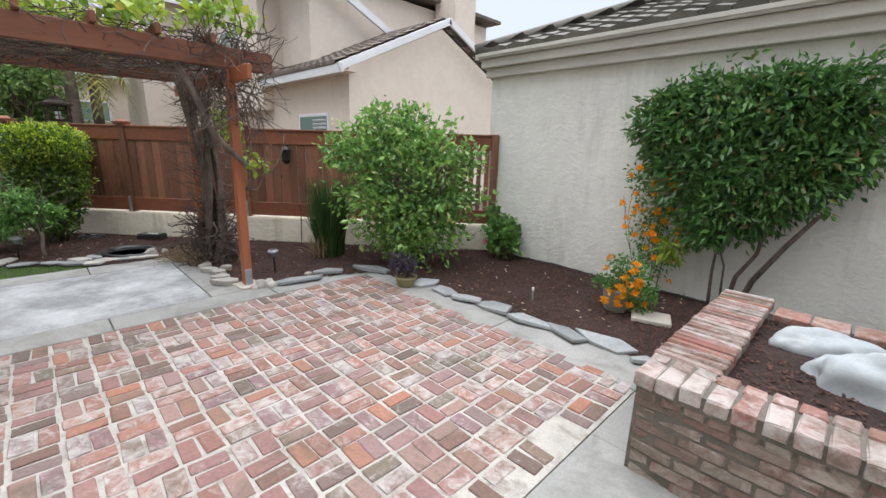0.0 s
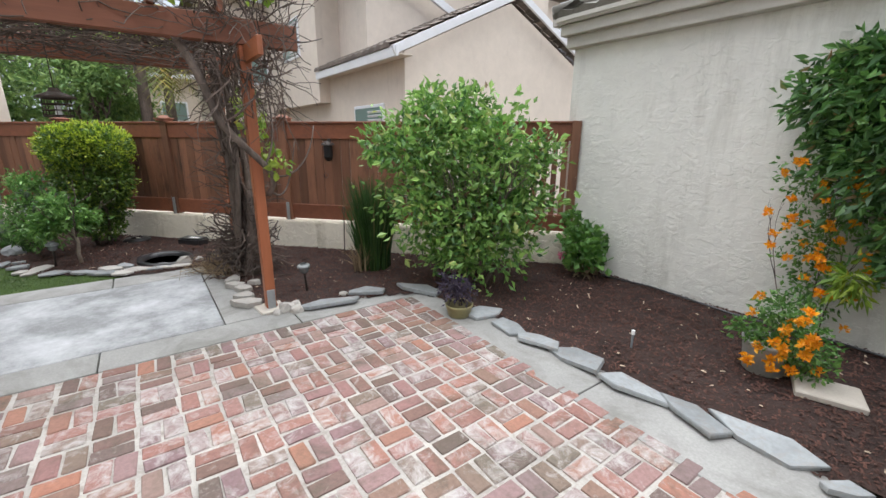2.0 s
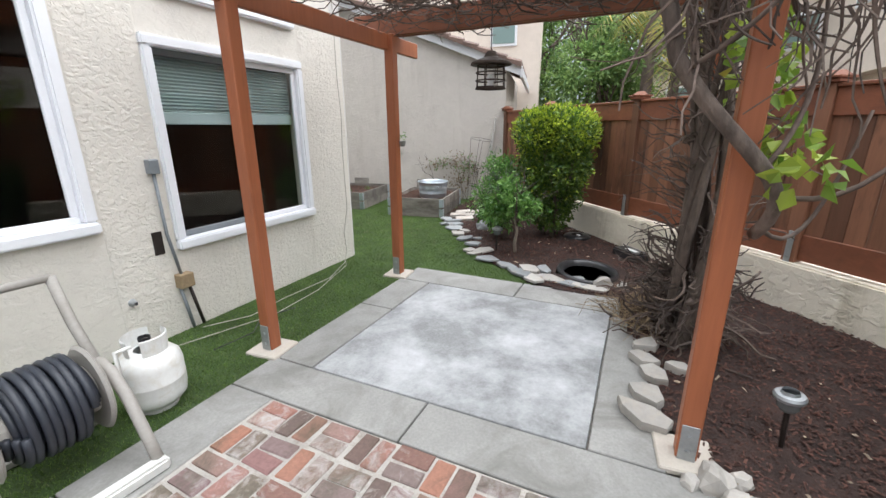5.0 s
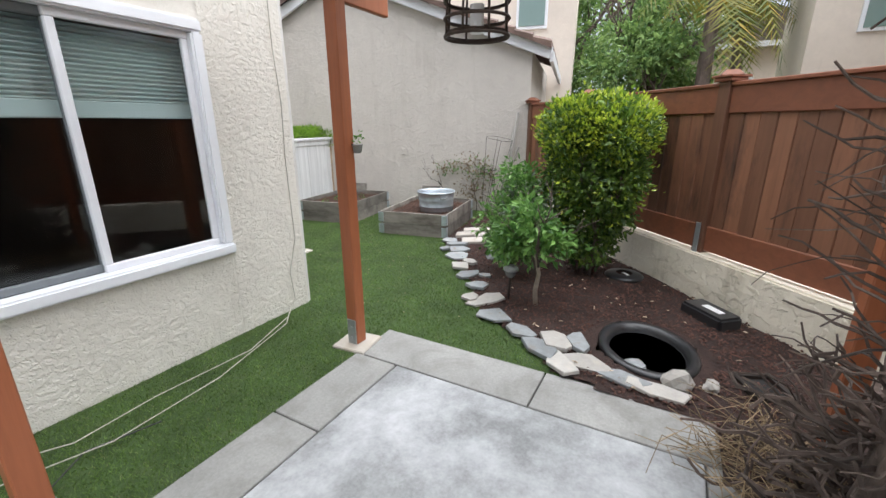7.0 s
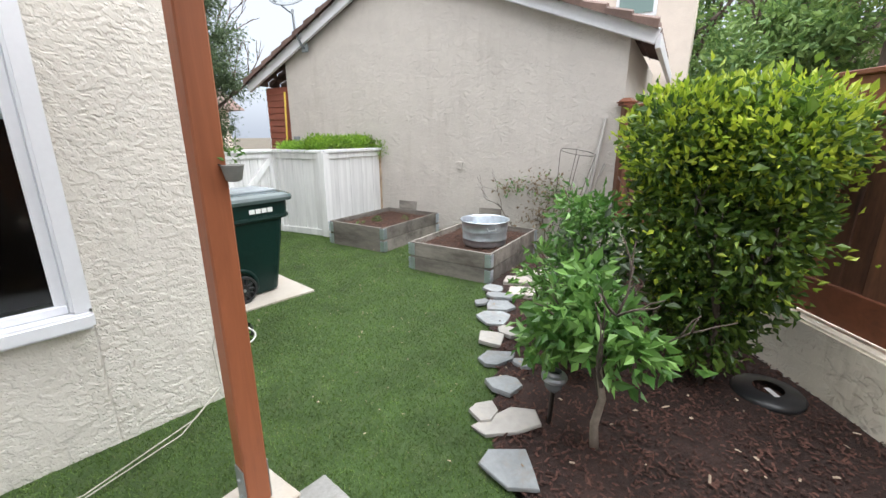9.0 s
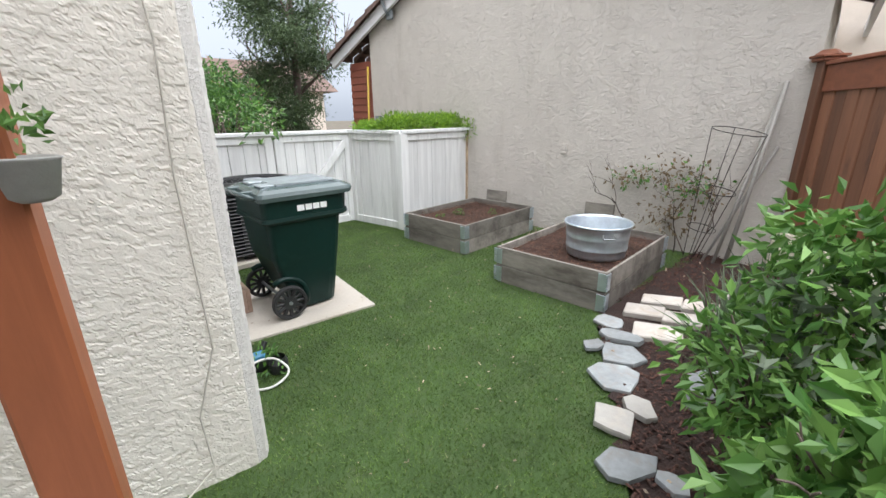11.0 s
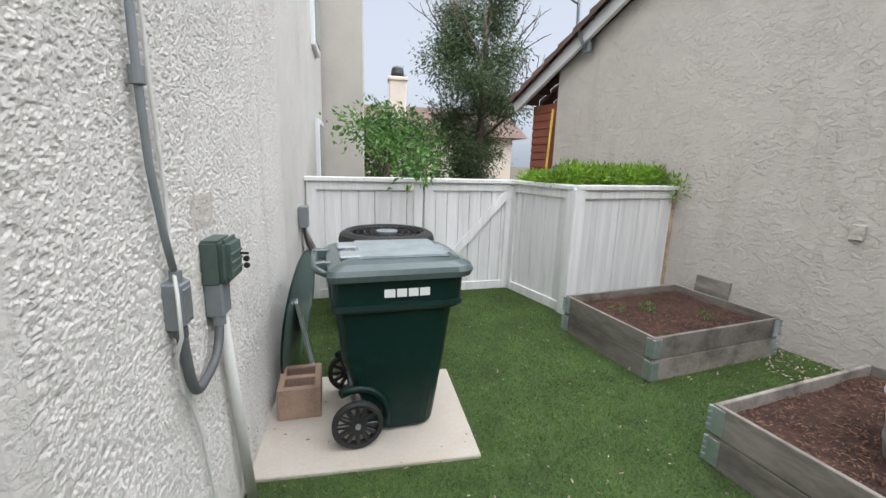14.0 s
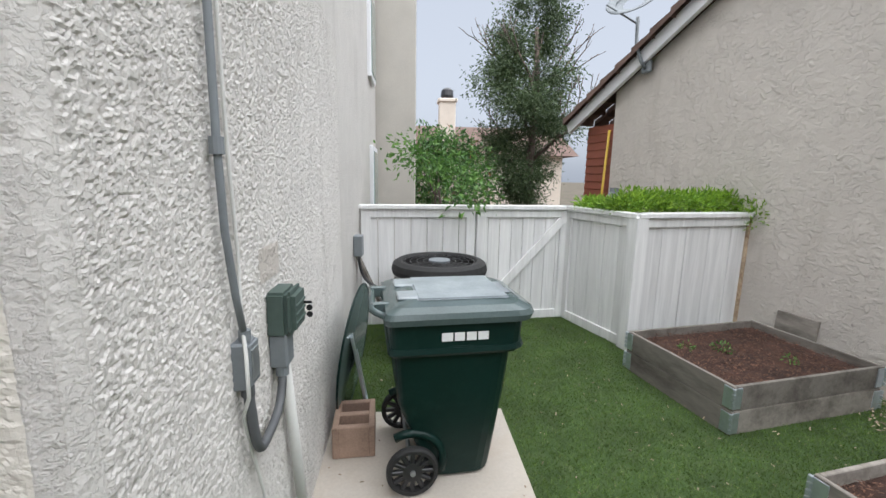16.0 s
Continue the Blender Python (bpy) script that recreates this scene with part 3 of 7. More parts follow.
def wall_with_holes(x0, x1, z0, z1, holes, y, thick):
    """A wall along x whose outer face lies at y, cut through by (x0, x1, z0, z1) openings."""
    xs = sorted({x0, x1, *[h[0] for h in holes], *[h[1] for h in holes]})
    zs = sorted({z0, z1, *[h[2] for h in holes], *[h[3] for h in holes]})
    bm = bmesh.new()
    vs = {}

    def v(x, yy, z):
        k = (round(x, 4), round(yy, 4), round(z, 4))
        if k not in vs:
            vs[k] = bm.verts.new(k)
        return vs[k]

    def solid(i, j):
        if not (0 <= i < len(xs) - 1 and 0 <= j < len(zs) - 1):
            return False
        cx, cz = (xs[i] + xs[i + 1]) / 2, (zs[j] + zs[j + 1]) / 2
        return not any(h[0] < cx < h[1] and h[2] < cz < h[3] for h in holes)

    a, b = y, y - thick
    for i in range(len(xs) - 1):
        for j in range(len(zs) - 1):
            if not solid(i, j):
                continue
            p, q, r, s = xs[i], xs[i + 1], zs[j], zs[j + 1]
            bm.faces.new((v(q, a, r), v(p, a, r), v(p, a, s), v(q, a, s)))
            bm.faces.new((v(p, b, r), v(q, b, r), v(q, b, s), v(p, b, s)))
            if not solid(i - 1, j):
                bm.faces.new((v(p, a, r), v(p, b, r), v(p, b, s), v(p, a, s)))
            if not solid(i + 1, j):
                bm.faces.new((v(q, b, r), v(q, a, r), v(q, a, s), v(q, b, s)))
            if not solid(i, j - 1):
                bm.faces.new((v(q, a, r), v(q, b, r), v(p, b, r), v(p, a, r)))
            if not solid(i, j + 1):
                bm.faces.new((v(p, a, s), v(p, b, s), v(q, b, s), v(q, a, s)))
    return bm


rear = w = part("wall_house_rear", wall_with_holes(HOUSE_X + 0.2, 5.0, -0.1, 5.6, WINDOWS, HOUSE_Y, 0.2), M["house_stucco"])
tagged(w, "cream skip-trowelled stucco rear wall of the house", "wall", kind="structure")
# the side wall, with a softly rounded corner
bm = bmesh.new()
prof = [(HOUSE_X + 0.2, HOUSE_Y), (HOUSE_X + 0.05, HOUSE_Y), (HOUSE_X + 0.015, HOUSE_Y - 0.015), (HOUSE_X, HOUSE_Y - 0.05), (HOUSE_X + 0.005, HOUSE_Y - 1.0), (HOUSE_X + 0.04, -5.16), (HOUSE_X + 0.1, -8.2), (HOUSE_X + 0.4, -8.2), (HOUSE_X + 0.2, HOUSE_Y - 0.2)]
w = part("wall_house_side", prism(prof, -0.1, 5.6), M["house_side"])
tagged(w, "pale rough stucco side wall of the house", "wall", kind="structure")


def coat_height(u, z, size, deep, cover):
    """Relief of the hand-thrown stucco: flat-topped blobs over a sandy coat."""
    p = Vector((u, z, 3.7))
    q = p + Vector((noise.noise(p * 9), noise.noise(p * 9 + Vector((4, 0, 0))), 0)) * 0.012
    a = noise.fractal(Vector((q.x * size, q.y * size * 1.15, 5)), 0.75, 2.2, 4)
    k = 0.5 + 0.5 * noise.noise(p * 3.5)
    blob = min(1.0, max(0.0, (a + cover) / 0.07))
    return 0.003 + deep * blob * (0.3 + 0.7 * k) + 0.0008 * noise.noise(p * 110)


def stucco_coat(us, zs, place, size, deep, cover, wall, material, far_end=True):
    """A relief sheet over part of a wall; place(u, out, z) gives its points."""
    verts = []
    for u in us:
        edge = max(0.0, min(1.0, abs(us[0] - u) / 0.015, abs(u - us[-1]) / 0.015 if far_end else 1.0))
        verts += [place(u, coat_height(u, z, size, deep, cover) * edge - 0.002 * (1 - edge), z) for z in zs]
    n = len(zs)
    faces = [(i * n + k, (i + 1) * n + k, (i + 1) * n + k + 1, i * n + k + 1) for i in range(len(us) - 1) for k in range(n - 1)]
    part("stucco_coat", mesh_of("stucco_coat", verts, faces, material, False), None, wall)


def side_face(y):
    """x of the side wall's outer face."""
    if y > HOUSE_Y - 1:
        return HOUSE_X + 0.005 * min(1, (HOUSE_Y - 0.05 - y) / 0.95)
    return HOUSE_X + 0.005 + 0.035 * (HOUSE_Y - 1 - y) / (5.16 + HOUSE_Y - 1)


CZ = np.arange(0.0, 2.6, 0.0064)
CZ_FINE = np.arange(0.0, 2.5, 0.0053)
stucco_coat(np.arange(HOUSE_Y - 0.05, -3.9, -0.0053), CZ_FINE, lambda y, out, z: (side_face(y) - out, y, z), 52.0, 0.0046, 0.1, w, M["house_side"])
REAR = lambda x, out, z: (x, HOUSE_Y + out, z)
XS = np.arange(HOUSE_X + 0.048, -4.14, 0.0064)
SILL = CZ[CZ < WINDOWS[0][2] + 0.01]
stucco_coat(XS[XS < -6.095], CZ, REAR, 30.0, 0.0032, 0.14, rear, M["house_stucco"], False)
stucco_coat(XS[XS > -6.105], SILL, REAR, 30.0, 0.0032, 0.14, rear, M["house_stucco"])
stucco_coat(XS[XS > -4.61], CZ[len(SILL) - 1:], REAR, 30.0, 0.0032, 0.14, rear, M["house_stucco"])
w = part("wall_house_annex", box((-5.63, -10.4, 2.75), (3.5, 4.2, 5.7), 0.02), M["fascia"])
tagged(w, "beige stucco projecting wing of the house beyond the gate", "wall", kind="structure")
for i, (z, y) in enumerate(((0.95, -7.1), (2.9, -6.9))):
    wn = thing(f"window_{i + 4}", "narrow window in the house's side wall", "window", pose(HOUSE_X + 0.06, y, z), kind="structure")
    part("window_frame", box((-0.01, 0, 0.5), (0.06, 0.7, 1.1), 0.01), M["vinyl"], wn)
    part("pane", box((-0.03, 0, 0.5), (0.04, 0.56, 0.95)), M["green_glass"], wn)
# room shell: the dim interior is painted into its near-black colour
room = part("wall_room_inner", wall_with_holes(HOUSE_X + 0.4, 5.0, -0.1, 5.6, [], -4.2, 0.1), M["painted_shade"])
tagged(room, "inner room wall behind the windows, coloured near-black for shade", "wall", kind="structure")
# added dark wall that hides the side wall's lit inner face
w = part("wall_room_screen", box((-6.33, -2.85, 1.12), (0.06, 2.4, 2.3)), M["painted_shade"])
tagged(w, "added side wall behind the windows, coloured near-black for shade", "wall", kind="structure")
w = part("wall_house_east", box((5.05, -2.8, 2.75), (0.1, 2.9, 5.7)), M["house_stucco"])
tagged(w, "plain stucco end wall of the house", "wall", kind="structure")
# floor and ceiling take dark bronze; the room's shade is in that colour
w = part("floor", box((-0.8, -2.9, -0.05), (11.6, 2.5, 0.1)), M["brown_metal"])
tagged(w, "floor behind the windows, coloured dark for shade", "floor", kind="structure")
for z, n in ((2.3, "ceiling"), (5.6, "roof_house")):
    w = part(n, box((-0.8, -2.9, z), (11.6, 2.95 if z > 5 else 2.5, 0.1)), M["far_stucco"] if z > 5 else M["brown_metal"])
    tagged(w, "room ceiling coloured dark for shade" if z < 5 else "flat top of the house", "ceiling" if z < 5 else "roof", kind="structure")


def sliding_window(name, x0, x1, z0, z1, label, blind=0.45):
    """A white vinyl slider: outer frame, two sashes, panes, a half-drawn blind."""
    t = thing(name, label, "window", pose(x0, HOUSE_Y, z0), kind="structure")
    w, h, f = x1 - x0, z1 - z0, 0.075
    for nm, c, s in (("window_frame", (w / 2, -0.01, h - f / 2), (w, 0.09, f)), ("window_sill", (w / 2, 0.0, f / 2), (w, 0.11, f)), ("window_frame", (f / 2, -0.01, h / 2), (f, 0.088, h - 2 * f)), ("window_frame", (w - f / 2, -0.01, h / 2), (f, 0.088, h - 2 * f))):
        part(nm, box(c, s, 0.012, seg=2), M["vinyl"], t)
    g = 0.045
    for k in (0, 1):
        a, b = (f, w / 2 + g / 2) if k else (w / 2 - g / 2, w - f)
        y = -0.025 if k else -0.06
        fr = bmesh.new()
        for c, s in ((((a + b) / 2, y, f + g / 2), (b - a, 0.03, g)), (((a + b) / 2, y, h - f - g / 2), (b - a, 0.03, g)), ((a + g / 2, y, h / 2), (g, 0.03, h - 2 * f - 2 * g)), ((b - g / 2, y, h / 2), (g, 0.03, h - 2 * f - 2 * g))):
            add_box(fr, c, s, 0.006)
        sash = part("sash", fr, M["vinyl"] if k else M["grey_box"], t)
        p = part("pane", box(((a + b) / 2, y, h / 2), (b - a - 2 * g, 0.006, h - 2 * f - 2 * g)), M["glass"], sash)
        p.visible_shadow = False
    if blind:
        n = int(h * blind / 0.025)
        v = []
        for i in range(n):
            v.append(h - f - g - i * 0.025)
        verts, faces = [], []
        for i, z in enumerate(v):
            o = len(verts)
            verts += [(f, -0.10, z), (w - f, -0.10, z), (w - f, -0.125, z - 0.0125), (f, -0.125, z - 0.0125), (f, -0.10, z - 0.025), (w - f, -0.10, z - 0.025)]
            faces += [(o, o + 1, o + 2, o + 3), (o + 3, o + 2, o + 5, o + 4)]
        part("blind", mesh_of("blind", verts, faces, M["blind"]), M["blind"], t, "pale green half-drawn pleated blind")
        part("blind_rail", box((w / 2, -0.112, v[-1] - 0.05), (w - 2 * f, 0.03, 0.09), 0.006), M["blind"], t)
    return t


sliding_window("window_1", *WINDOWS[0], "white vinyl sliding window with a half-drawn pleated blind", 0.275)
sliding_window("window_2", *WINDOWS[1], "white vinyl window in the rear stucco wall, dark inside", 0)
sliding_window("window_3", *WINDOWS[2], "white vinyl upper window above the pergola", 0)

# garage wall to the north with its fascia and tiled roof
w = part("wall_garage", box((-0.19, 5.95, 1.35), (7.98, 0.4, 2.9)), M["garage_stucco"])
tagged(w, "grey stucco garage wall stained near the ground", "wall", kind="structure")
w = part("wall_garage_side", box((-3.98, 8.2, 1.35), (0.4, 4.1, 2.9)), M["garage_stucco"])
tagged(w, "grey stucco end wall of the garage", "wall", kind="structure")
tr = thing("trim_garage", "stepped beige fascia boards under the garage eave", "trim", pose(0, 5.75, 0), kind="structure")
part("fascia_board", box((-0.1, -0.05, 2.76), (8.24, 0.14, 0.13), 0.008), M["fascia"], tr)
part("fascia_board", box((-0.1, -0.09, 2.885), (8.32, 0.22, 0.12), 0.008), M["fascia"], tr)
part("gutter", box((-0.1, -0.14, 2.985), (8.38, 0.28, 0.07), 0.02, seg=2), M["fascia"], tr)


def tiled_roof(name, label, m, width, rise_n, pitch, material, hip_l=0.0, hip_r=0.0, tile=0.3, course=0.32, structure=True):
    """Courses of lapped tiles on a slope: x along the eave, y up the slope; hips cut the ends back by so much each metre."""
    t = thing(name, label, "roof", m, kind="structure")
    rng = random.Random(len(name))
    verts, faces = [], []
    c, s = math.cos(radians(pitch)), math.sin(radians(pitch))
    for j in range(rise_n):
        y0 = j * course
        a, b = hip_l * y0 * c, width - hip_r * y0 * c
        k = 0
        while a + k * tile < b - 0.05:
            x0, x1 = a + k * tile, min(a + (k + 1) * tile - 0.008, b)
            z = rng.uniform(0, 0.012)
            o = len(verts)
            for x, lift in ((x0, 0.0), ((x0 + x1) / 2, 0.028), (x1, 0.0)):
                for y, h in ((y0, 0.045), (y0 + course * 1.05, 0.012)):
                    hh = h + lift + z
                    verts.append((x, y * c - hh * s, y * s + hh * c))
            for x in (x0, (x0 + x1) / 2, x1):
                verts.append((x, y0 * c, y0 * s))
            faces += [(o, o + 2, o + 3, o + 1), (o + 2, o + 4, o + 5, o + 3), (o + 6, o + 7, o + 2, o), (o + 7, o + 8, o + 4, o + 2)]
            k += 1
    part("tiles", mesh_of("tiles", verts, faces, material), material, t)["kind"] = "stuff"
    L = rise_n * course
    poly = [(0, 0), (width, 0), (width - hip_r * L * c, L), (hip_l * L * c, L)]
    bm = bmesh.new()
    up = [bm.verts.new((x, y * c, y * s)) for x, y in poly]
    dn = [bm.verts.new((x, y * c, y * s - 0.08)) for x, y in poly]
    bm.faces.new(up)
    bm.faces.new(dn[::-1])
    for i in range(4):
        bm.faces.new((dn[i], dn[(i + 1) % 4], up[(i + 1) % 4], up[i]))
    part("roof_deck", bm, M["fascia"], t)
    return t


tiled_roof("roof_garage", "grey-brown tiled hip roof of the garage", pose(-4.34, 5.5, 3.02), 8.44, 9, 22, M["grey_tile"], 0.95, 0.0)
tiled_roof("roof_garage_hip", "grey-brown tiled hip end of the garage roof", pose(-4.34, 11.0, 3.02, 0, 0, -90), 5.5, 9, 22, M["grey_tile"], 0.95, 0.95)
for nm, a, b in (("hip_cap", (-4.34, 5.5, 3.08), (-1.8, 8.17, 4.17)),):
    hc = bar(nm, [Vector(a).lerp(Vector(b), i / 8) for i in range(9)], 0.085, M["grey_tile"], None, 8)
    tagged(hc, "rounded hip tiles along the garage roof edge", "roof", kind="structure")
ch = thing("chimney", "grey stucco chimney on the garage roof", "chimney", pose(-2.0, 8.1, 3.3), kind="structure")
part("shaft", box((0.6, 0, 1.0), (1.6, 0.9, 2.4), 0.01), M["garage_stucco"], ch)
part("flashing", box((0.6, 0, 0.1), (1.75, 1.05, 0.2), 0.01), M["steel"], ch)

# the house to the north-west, behind the fence
nh = thing("house", "beige two-storey stucco house behind the fence, brown tile roof", "house", pose(-8.35, 8.65, 0))
bm = bmesh.new()
g = [(-2.85, -0.1), (2.85, -0.1), (2.85, 3.3), (0, 4.62), (-2.85, 3.3)]
for x in (0.0, -8.0):
    for y, z in g:
        bm.verts.new((x, y, z))
bm.verts.ensure_lookup_table()
bm.faces.new(bm.verts[0:5])
bm.faces.new(bm.verts[5:10][::-1])
for i in range(5):
    bm.faces.new((bm.verts[i], bm.verts[5 + i], bm.verts[5 + (i + 1) % 5], bm.verts[(i + 1) % 5]))
bmesh.ops.recalc_face_normals(bm, faces=bm.faces)
part("wall", bm, M["far_stucco"], nh)
part("upper_wall", box((-5.6, 1.0, 3.6), (6.5, 7.0, 4.6)), M["far_stucco"], nh)
part("upper_wall", box((-9.05, -1.05, 4.3), (10.0, 4.2, 3.5)), M["far_stucco"], nh)


def roof_tiles_mesh(y_out, z_out, x0, x1, sign, material):
    """One slope of lapped tiles beside a ridge along x."""
    verts, faces = [], []
    L = math.hypot(y_out, 4.85 - z_out)
    n, m = int(L / 0.34), int((x1 - x0) / 0.3)
    sl = (4.85 - z_out) / y_out
    for j in range(n):
        for k in range(m):
            ya, yb = y_out * (1 - j / n), y_out * (1 - (j + 1.06) / n)
            xa, xb, xm = x0 + k * 0.3, x0 + k * 0.3 + 0.29, x0 + k * 0.3 + 0.145
            o = len(verts)
            for x, l in ((xa, 0), (xm, 0.03), (xb, 0)):
                for y, h in ((ya, 0.06), (yb, 0.02)):
                    verts.append((x, sign * y, 4.85 - sl * y + h + l))
            for x in (xa, xm, xb):
                verts.append((x, sign * ya, 4.85 - sl * ya - 0.01))
            faces += [(o, o + 2, o + 3, o + 1), (o + 2, o + 4, o + 5, o + 3), (o + 6, o + 7, o + 2, o), (o + 7, o + 8, o + 4, o + 2)]
    return mesh_of("roof", verts, faces, material)


for sgn in (-1, 1):
    r = part("roof", roof_tiles_mesh(3.25, 3.33, -4.1, 0.35, sgn, M["tile"]), M["tile"], nh)
    # white barge board along the gable edge and fascia along the eave
    d = Vector((0, 3.2 * sgn, -1.5))
    bmb = box((0.28, 1.62 * sgn, 4.0), (0.06, d.length + 0.1, 0.16), 0.006, Matrix.Rotation(-sgn * math.atan2(1.5, 3.2), 3, "X"))
    part("barge_board", bmb, M["white_trim"], r)
    part("eave_fascia", box((-1.87, 3.2 * sgn, 3.22), (4.4, 0.06, 0.18), 0.006), M["white_trim"], r)
    part("soffit", box((-1.87, 3.02 * sgn, 3.19), (4.3, 0.4, 0.03)), M["far_stucco"], r)
r = part("upper_roof", prism([(-14.2, -3.4), (-2.0, -3.4), (-2.0, 4.9), (-14.2, 4.9)], 6.05, 6.15), M["tile"], nh)
bm = box((-2.05, -1.0, 5.2), (0.08, 3.3, 0.2), 0.01, Matrix.Rotation(radians(-24), 3, "X"))
part("barge_board", bm, M["white_trim"], r)
part("chimney", box((-1.8, 2.3, 4.5), (0.9, 0.95, 4.5), 0.02), M["far_stucco"], nh)
for x, z, w_, h_ in ((-1.66, 2.0, 1.4, 0.6), (-6.25, 4.45, 1.5, 0.95)):
    yy = -2.86 if z < 3 else -3.16
    wn = part("window", box((x, yy, z), (w_ + 0.14, 0.06, h_ + 0.14), 0.01), M["vinyl"], nh)
    part("pane", box((x, yy - 0.012, z), (w_, 0.05, h_)), M["green_glass"], wn)
    for i in range(int(h_ / 0.09)):
        part("slat", box((x + w_ / 4, yy - 0.045, z - h_ / 2 + 0.05 + i * 0.09), (w_ / 2 - 0.04, 0.02, 0.05), 0.004, Matrix.Rotation(radians(25), 3, "X")), M["white_trim"], wn)

# the neighbour's house to the west: gable wall, roof edge, upper storey
wh = thing("house", "taupe stucco house with a gable wall and terracotta roof edge", "house", WEST)
bm = bmesh.new()
g = [(-3.35, -0.1), (2.65, -0.1), (2.65, 2.68), (-0.8, 3.98), (-3.35, 2.82)]
for y in (0.0, 7.0):
    for x, z in g:
        bm.verts.new((x, y, z))
bm.verts.ensure_lookup_table()
bm.faces.new(bm.verts[0:5][::-1])
bm.faces.new(bm.verts[5:10])
for i in range(5):
    bm.faces.new((bm.verts[i], bm.verts[(i + 1) % 5], bm.verts[5 + (i + 1) % 5], bm.verts[5 + i]))
bmesh.ops.recalc_face_normals(bm, faces=bm.faces)
part("wall", bm, M["tan_stucco"], wh)
for sgn, xe, ze in ((-1, -4.3, 2.4), (1, 2.95, 2.6)):
    px, pz = -0.8, 4.03
    ln = math.hypot(xe - px, pz - ze)
    an = math.atan2(ze - pz, xe - px) if sgn > 0 else math.atan2(pz - ze, px - xe)
    mid = ((xe + px) / 2, -0.12, (ze + pz) / 2)
    part("barge_board", box((mid[0], -0.12, mid[2]), (ln, 0.06, 0.17), 0.006, Matrix.Rotation(-an, 3, "Y")), M["white_trim"], wh)
    verts, faces = [], []
    n = int(ln / 0.3)
    for j in range(n):
        for k in range(10):
            u0, u1 = j / n, (j + 1.05) / n
            y0 = -0.24 + k * 0.3
            o = len(verts)
            for y, l in ((y0, 0), (y0 + 0.145, 0.05), (y0 + 0.29, 0)):
                for u, h in ((u0, 0.16), (u1, 0.12)):
                    verts.append((xe + (px - xe) * u, y, ze + (pz - ze) * u + h + l))
            for y in (y0, y0 + 0.145, y0 + 0.29):
                verts.append((xe + (px - xe) * u0, y, ze + (pz - ze) * u0 + 0.06))
            verts.append((xe + (px - xe) * u1, y0, ze + (pz - ze) * u1 + 0.06))
            faces += [(o, o + 2, o + 3, o + 1), (o + 2, o + 4, o + 5, o + 3), (o + 6, o + 7, o + 2, o), (o + 7, o + 8, o + 4, o + 2), (o, o + 1, o + 9, o + 6)]
    part("roof", mesh_of("roof", verts, faces, M["red_tile"]), M["red_tile"], wh)
part("eave_fascia", box((2.96, 3.4, 2.56), (0.06, 7.0, 0.16), 0.006), M["white_trim"], wh)
part("upper_wall", box((0.6, 6.5, 3.6), (5.3, 5.0, 5.0)), M["far_stucco"], wh)
wn = part("window", box((2.2, 3.98, 4.35), (0.75, 0.08, 1.2), 0.01), M["vinyl"], wh)
part("pane", box((2.2, 3.95, 4.35), (0.62, 0.06, 1.06)), M["green_glass"], wn)
part("corner_siding", box((-3.7, 0.16, 1.1), (0.7, 0.1, 2.4)), M["red_siding"], wh, "red-brown lap siding")
for k in range(18):
    part("lap_board", box((-3.7, 0.09, 0.3 + k * 0.12), (0.7, 0.03, 0.125), 0.003, Matrix.Rotation(radians(-7), 3, "X")), M["red_siding"], wh)
part("corner_post", box((-4.12, 0.2, 1.1), (0.09, 0.09, 2.45), 0.005), M["white_trim"], wh, "white corner post under the eave")

# more houses in the distance to the west
for (x, y, wx, wy, hz, lab) in ((-19.0, 5.2, 3.4, 3.3, 6.2, "pale stucco house wall far beyond the fence"), (-27.5, 3.2, 6.0, 5.5, 4.4, "pale far house with a low gable roof")):
    dh = thing("house", lab, "house", pose(x, y, 0))
    part("wall", box((0, 0, hz / 2 - 0.1), (wx, wy, hz)), M["far_stucco"], dh)
    bm = bmesh.new()
    vv = [bm.verts.new(p) for p in ((wx / 2 + 0.4, -wy / 2 - 0.4, hz - 0.1), (wx / 2 + 0.4, wy / 2 + 0.4, hz - 0.1), (wx / 2 + 0.4, 0, hz + 1.3), (-wx / 2 - 0.4, -wy / 2 - 0.4, hz - 0.1), (-wx / 2 - 0.4, wy / 2 + 0.4, hz - 0.1), (-wx / 2 - 0.4, 0, hz + 1.3))]
    for q in ((0, 1, 2), (3, 5, 4), (0, 2, 5, 3), (1, 4, 5, 2), (0, 3, 4, 1)):
        bm.faces.new([vv[i] for i in q])
    bmesh.ops.recalc_face_normals(bm, faces=bm.faces)
    part("roof", bm, M["tile"], dh)
    part("fascia", box((wx / 2 + 0.42, 0, hz - 0.15), (0.06, wy + 0.8, 0.18)), M["white_trim"], dh)
    wn = part("window", box((wx / 2 + 0.02, -0.3, hz * 0.62), (0.08, 1.1, 0.9), 0.01), M["vinyl"], dh)
    part("pane", box((wx / 2 + 0.05, -0.3, hz * 0.62), (0.06, 0.95, 0.75)), M["green_glass"], wn)
# ---- retaining wall and timber fence on the diagonal ----
lw = part("low_wall", box((FLEN / 2 - 0.05, -0.1, 0.19), (FLEN + 0.1, 0.2, 0.46), 0.015, seg=2), M["low_wall"])
lw.matrix_world = FM
tagged(lw, "low weathered cream stucco retaining wall under the fence", "low wall", kind="structure")
cap_w = part("wall_end_block", box((-0.06, -0.06, 0.19), (0.3, 0.34, 0.5), 0.03, seg=2), M["low_wall"])
cap_w.matrix_world = FM
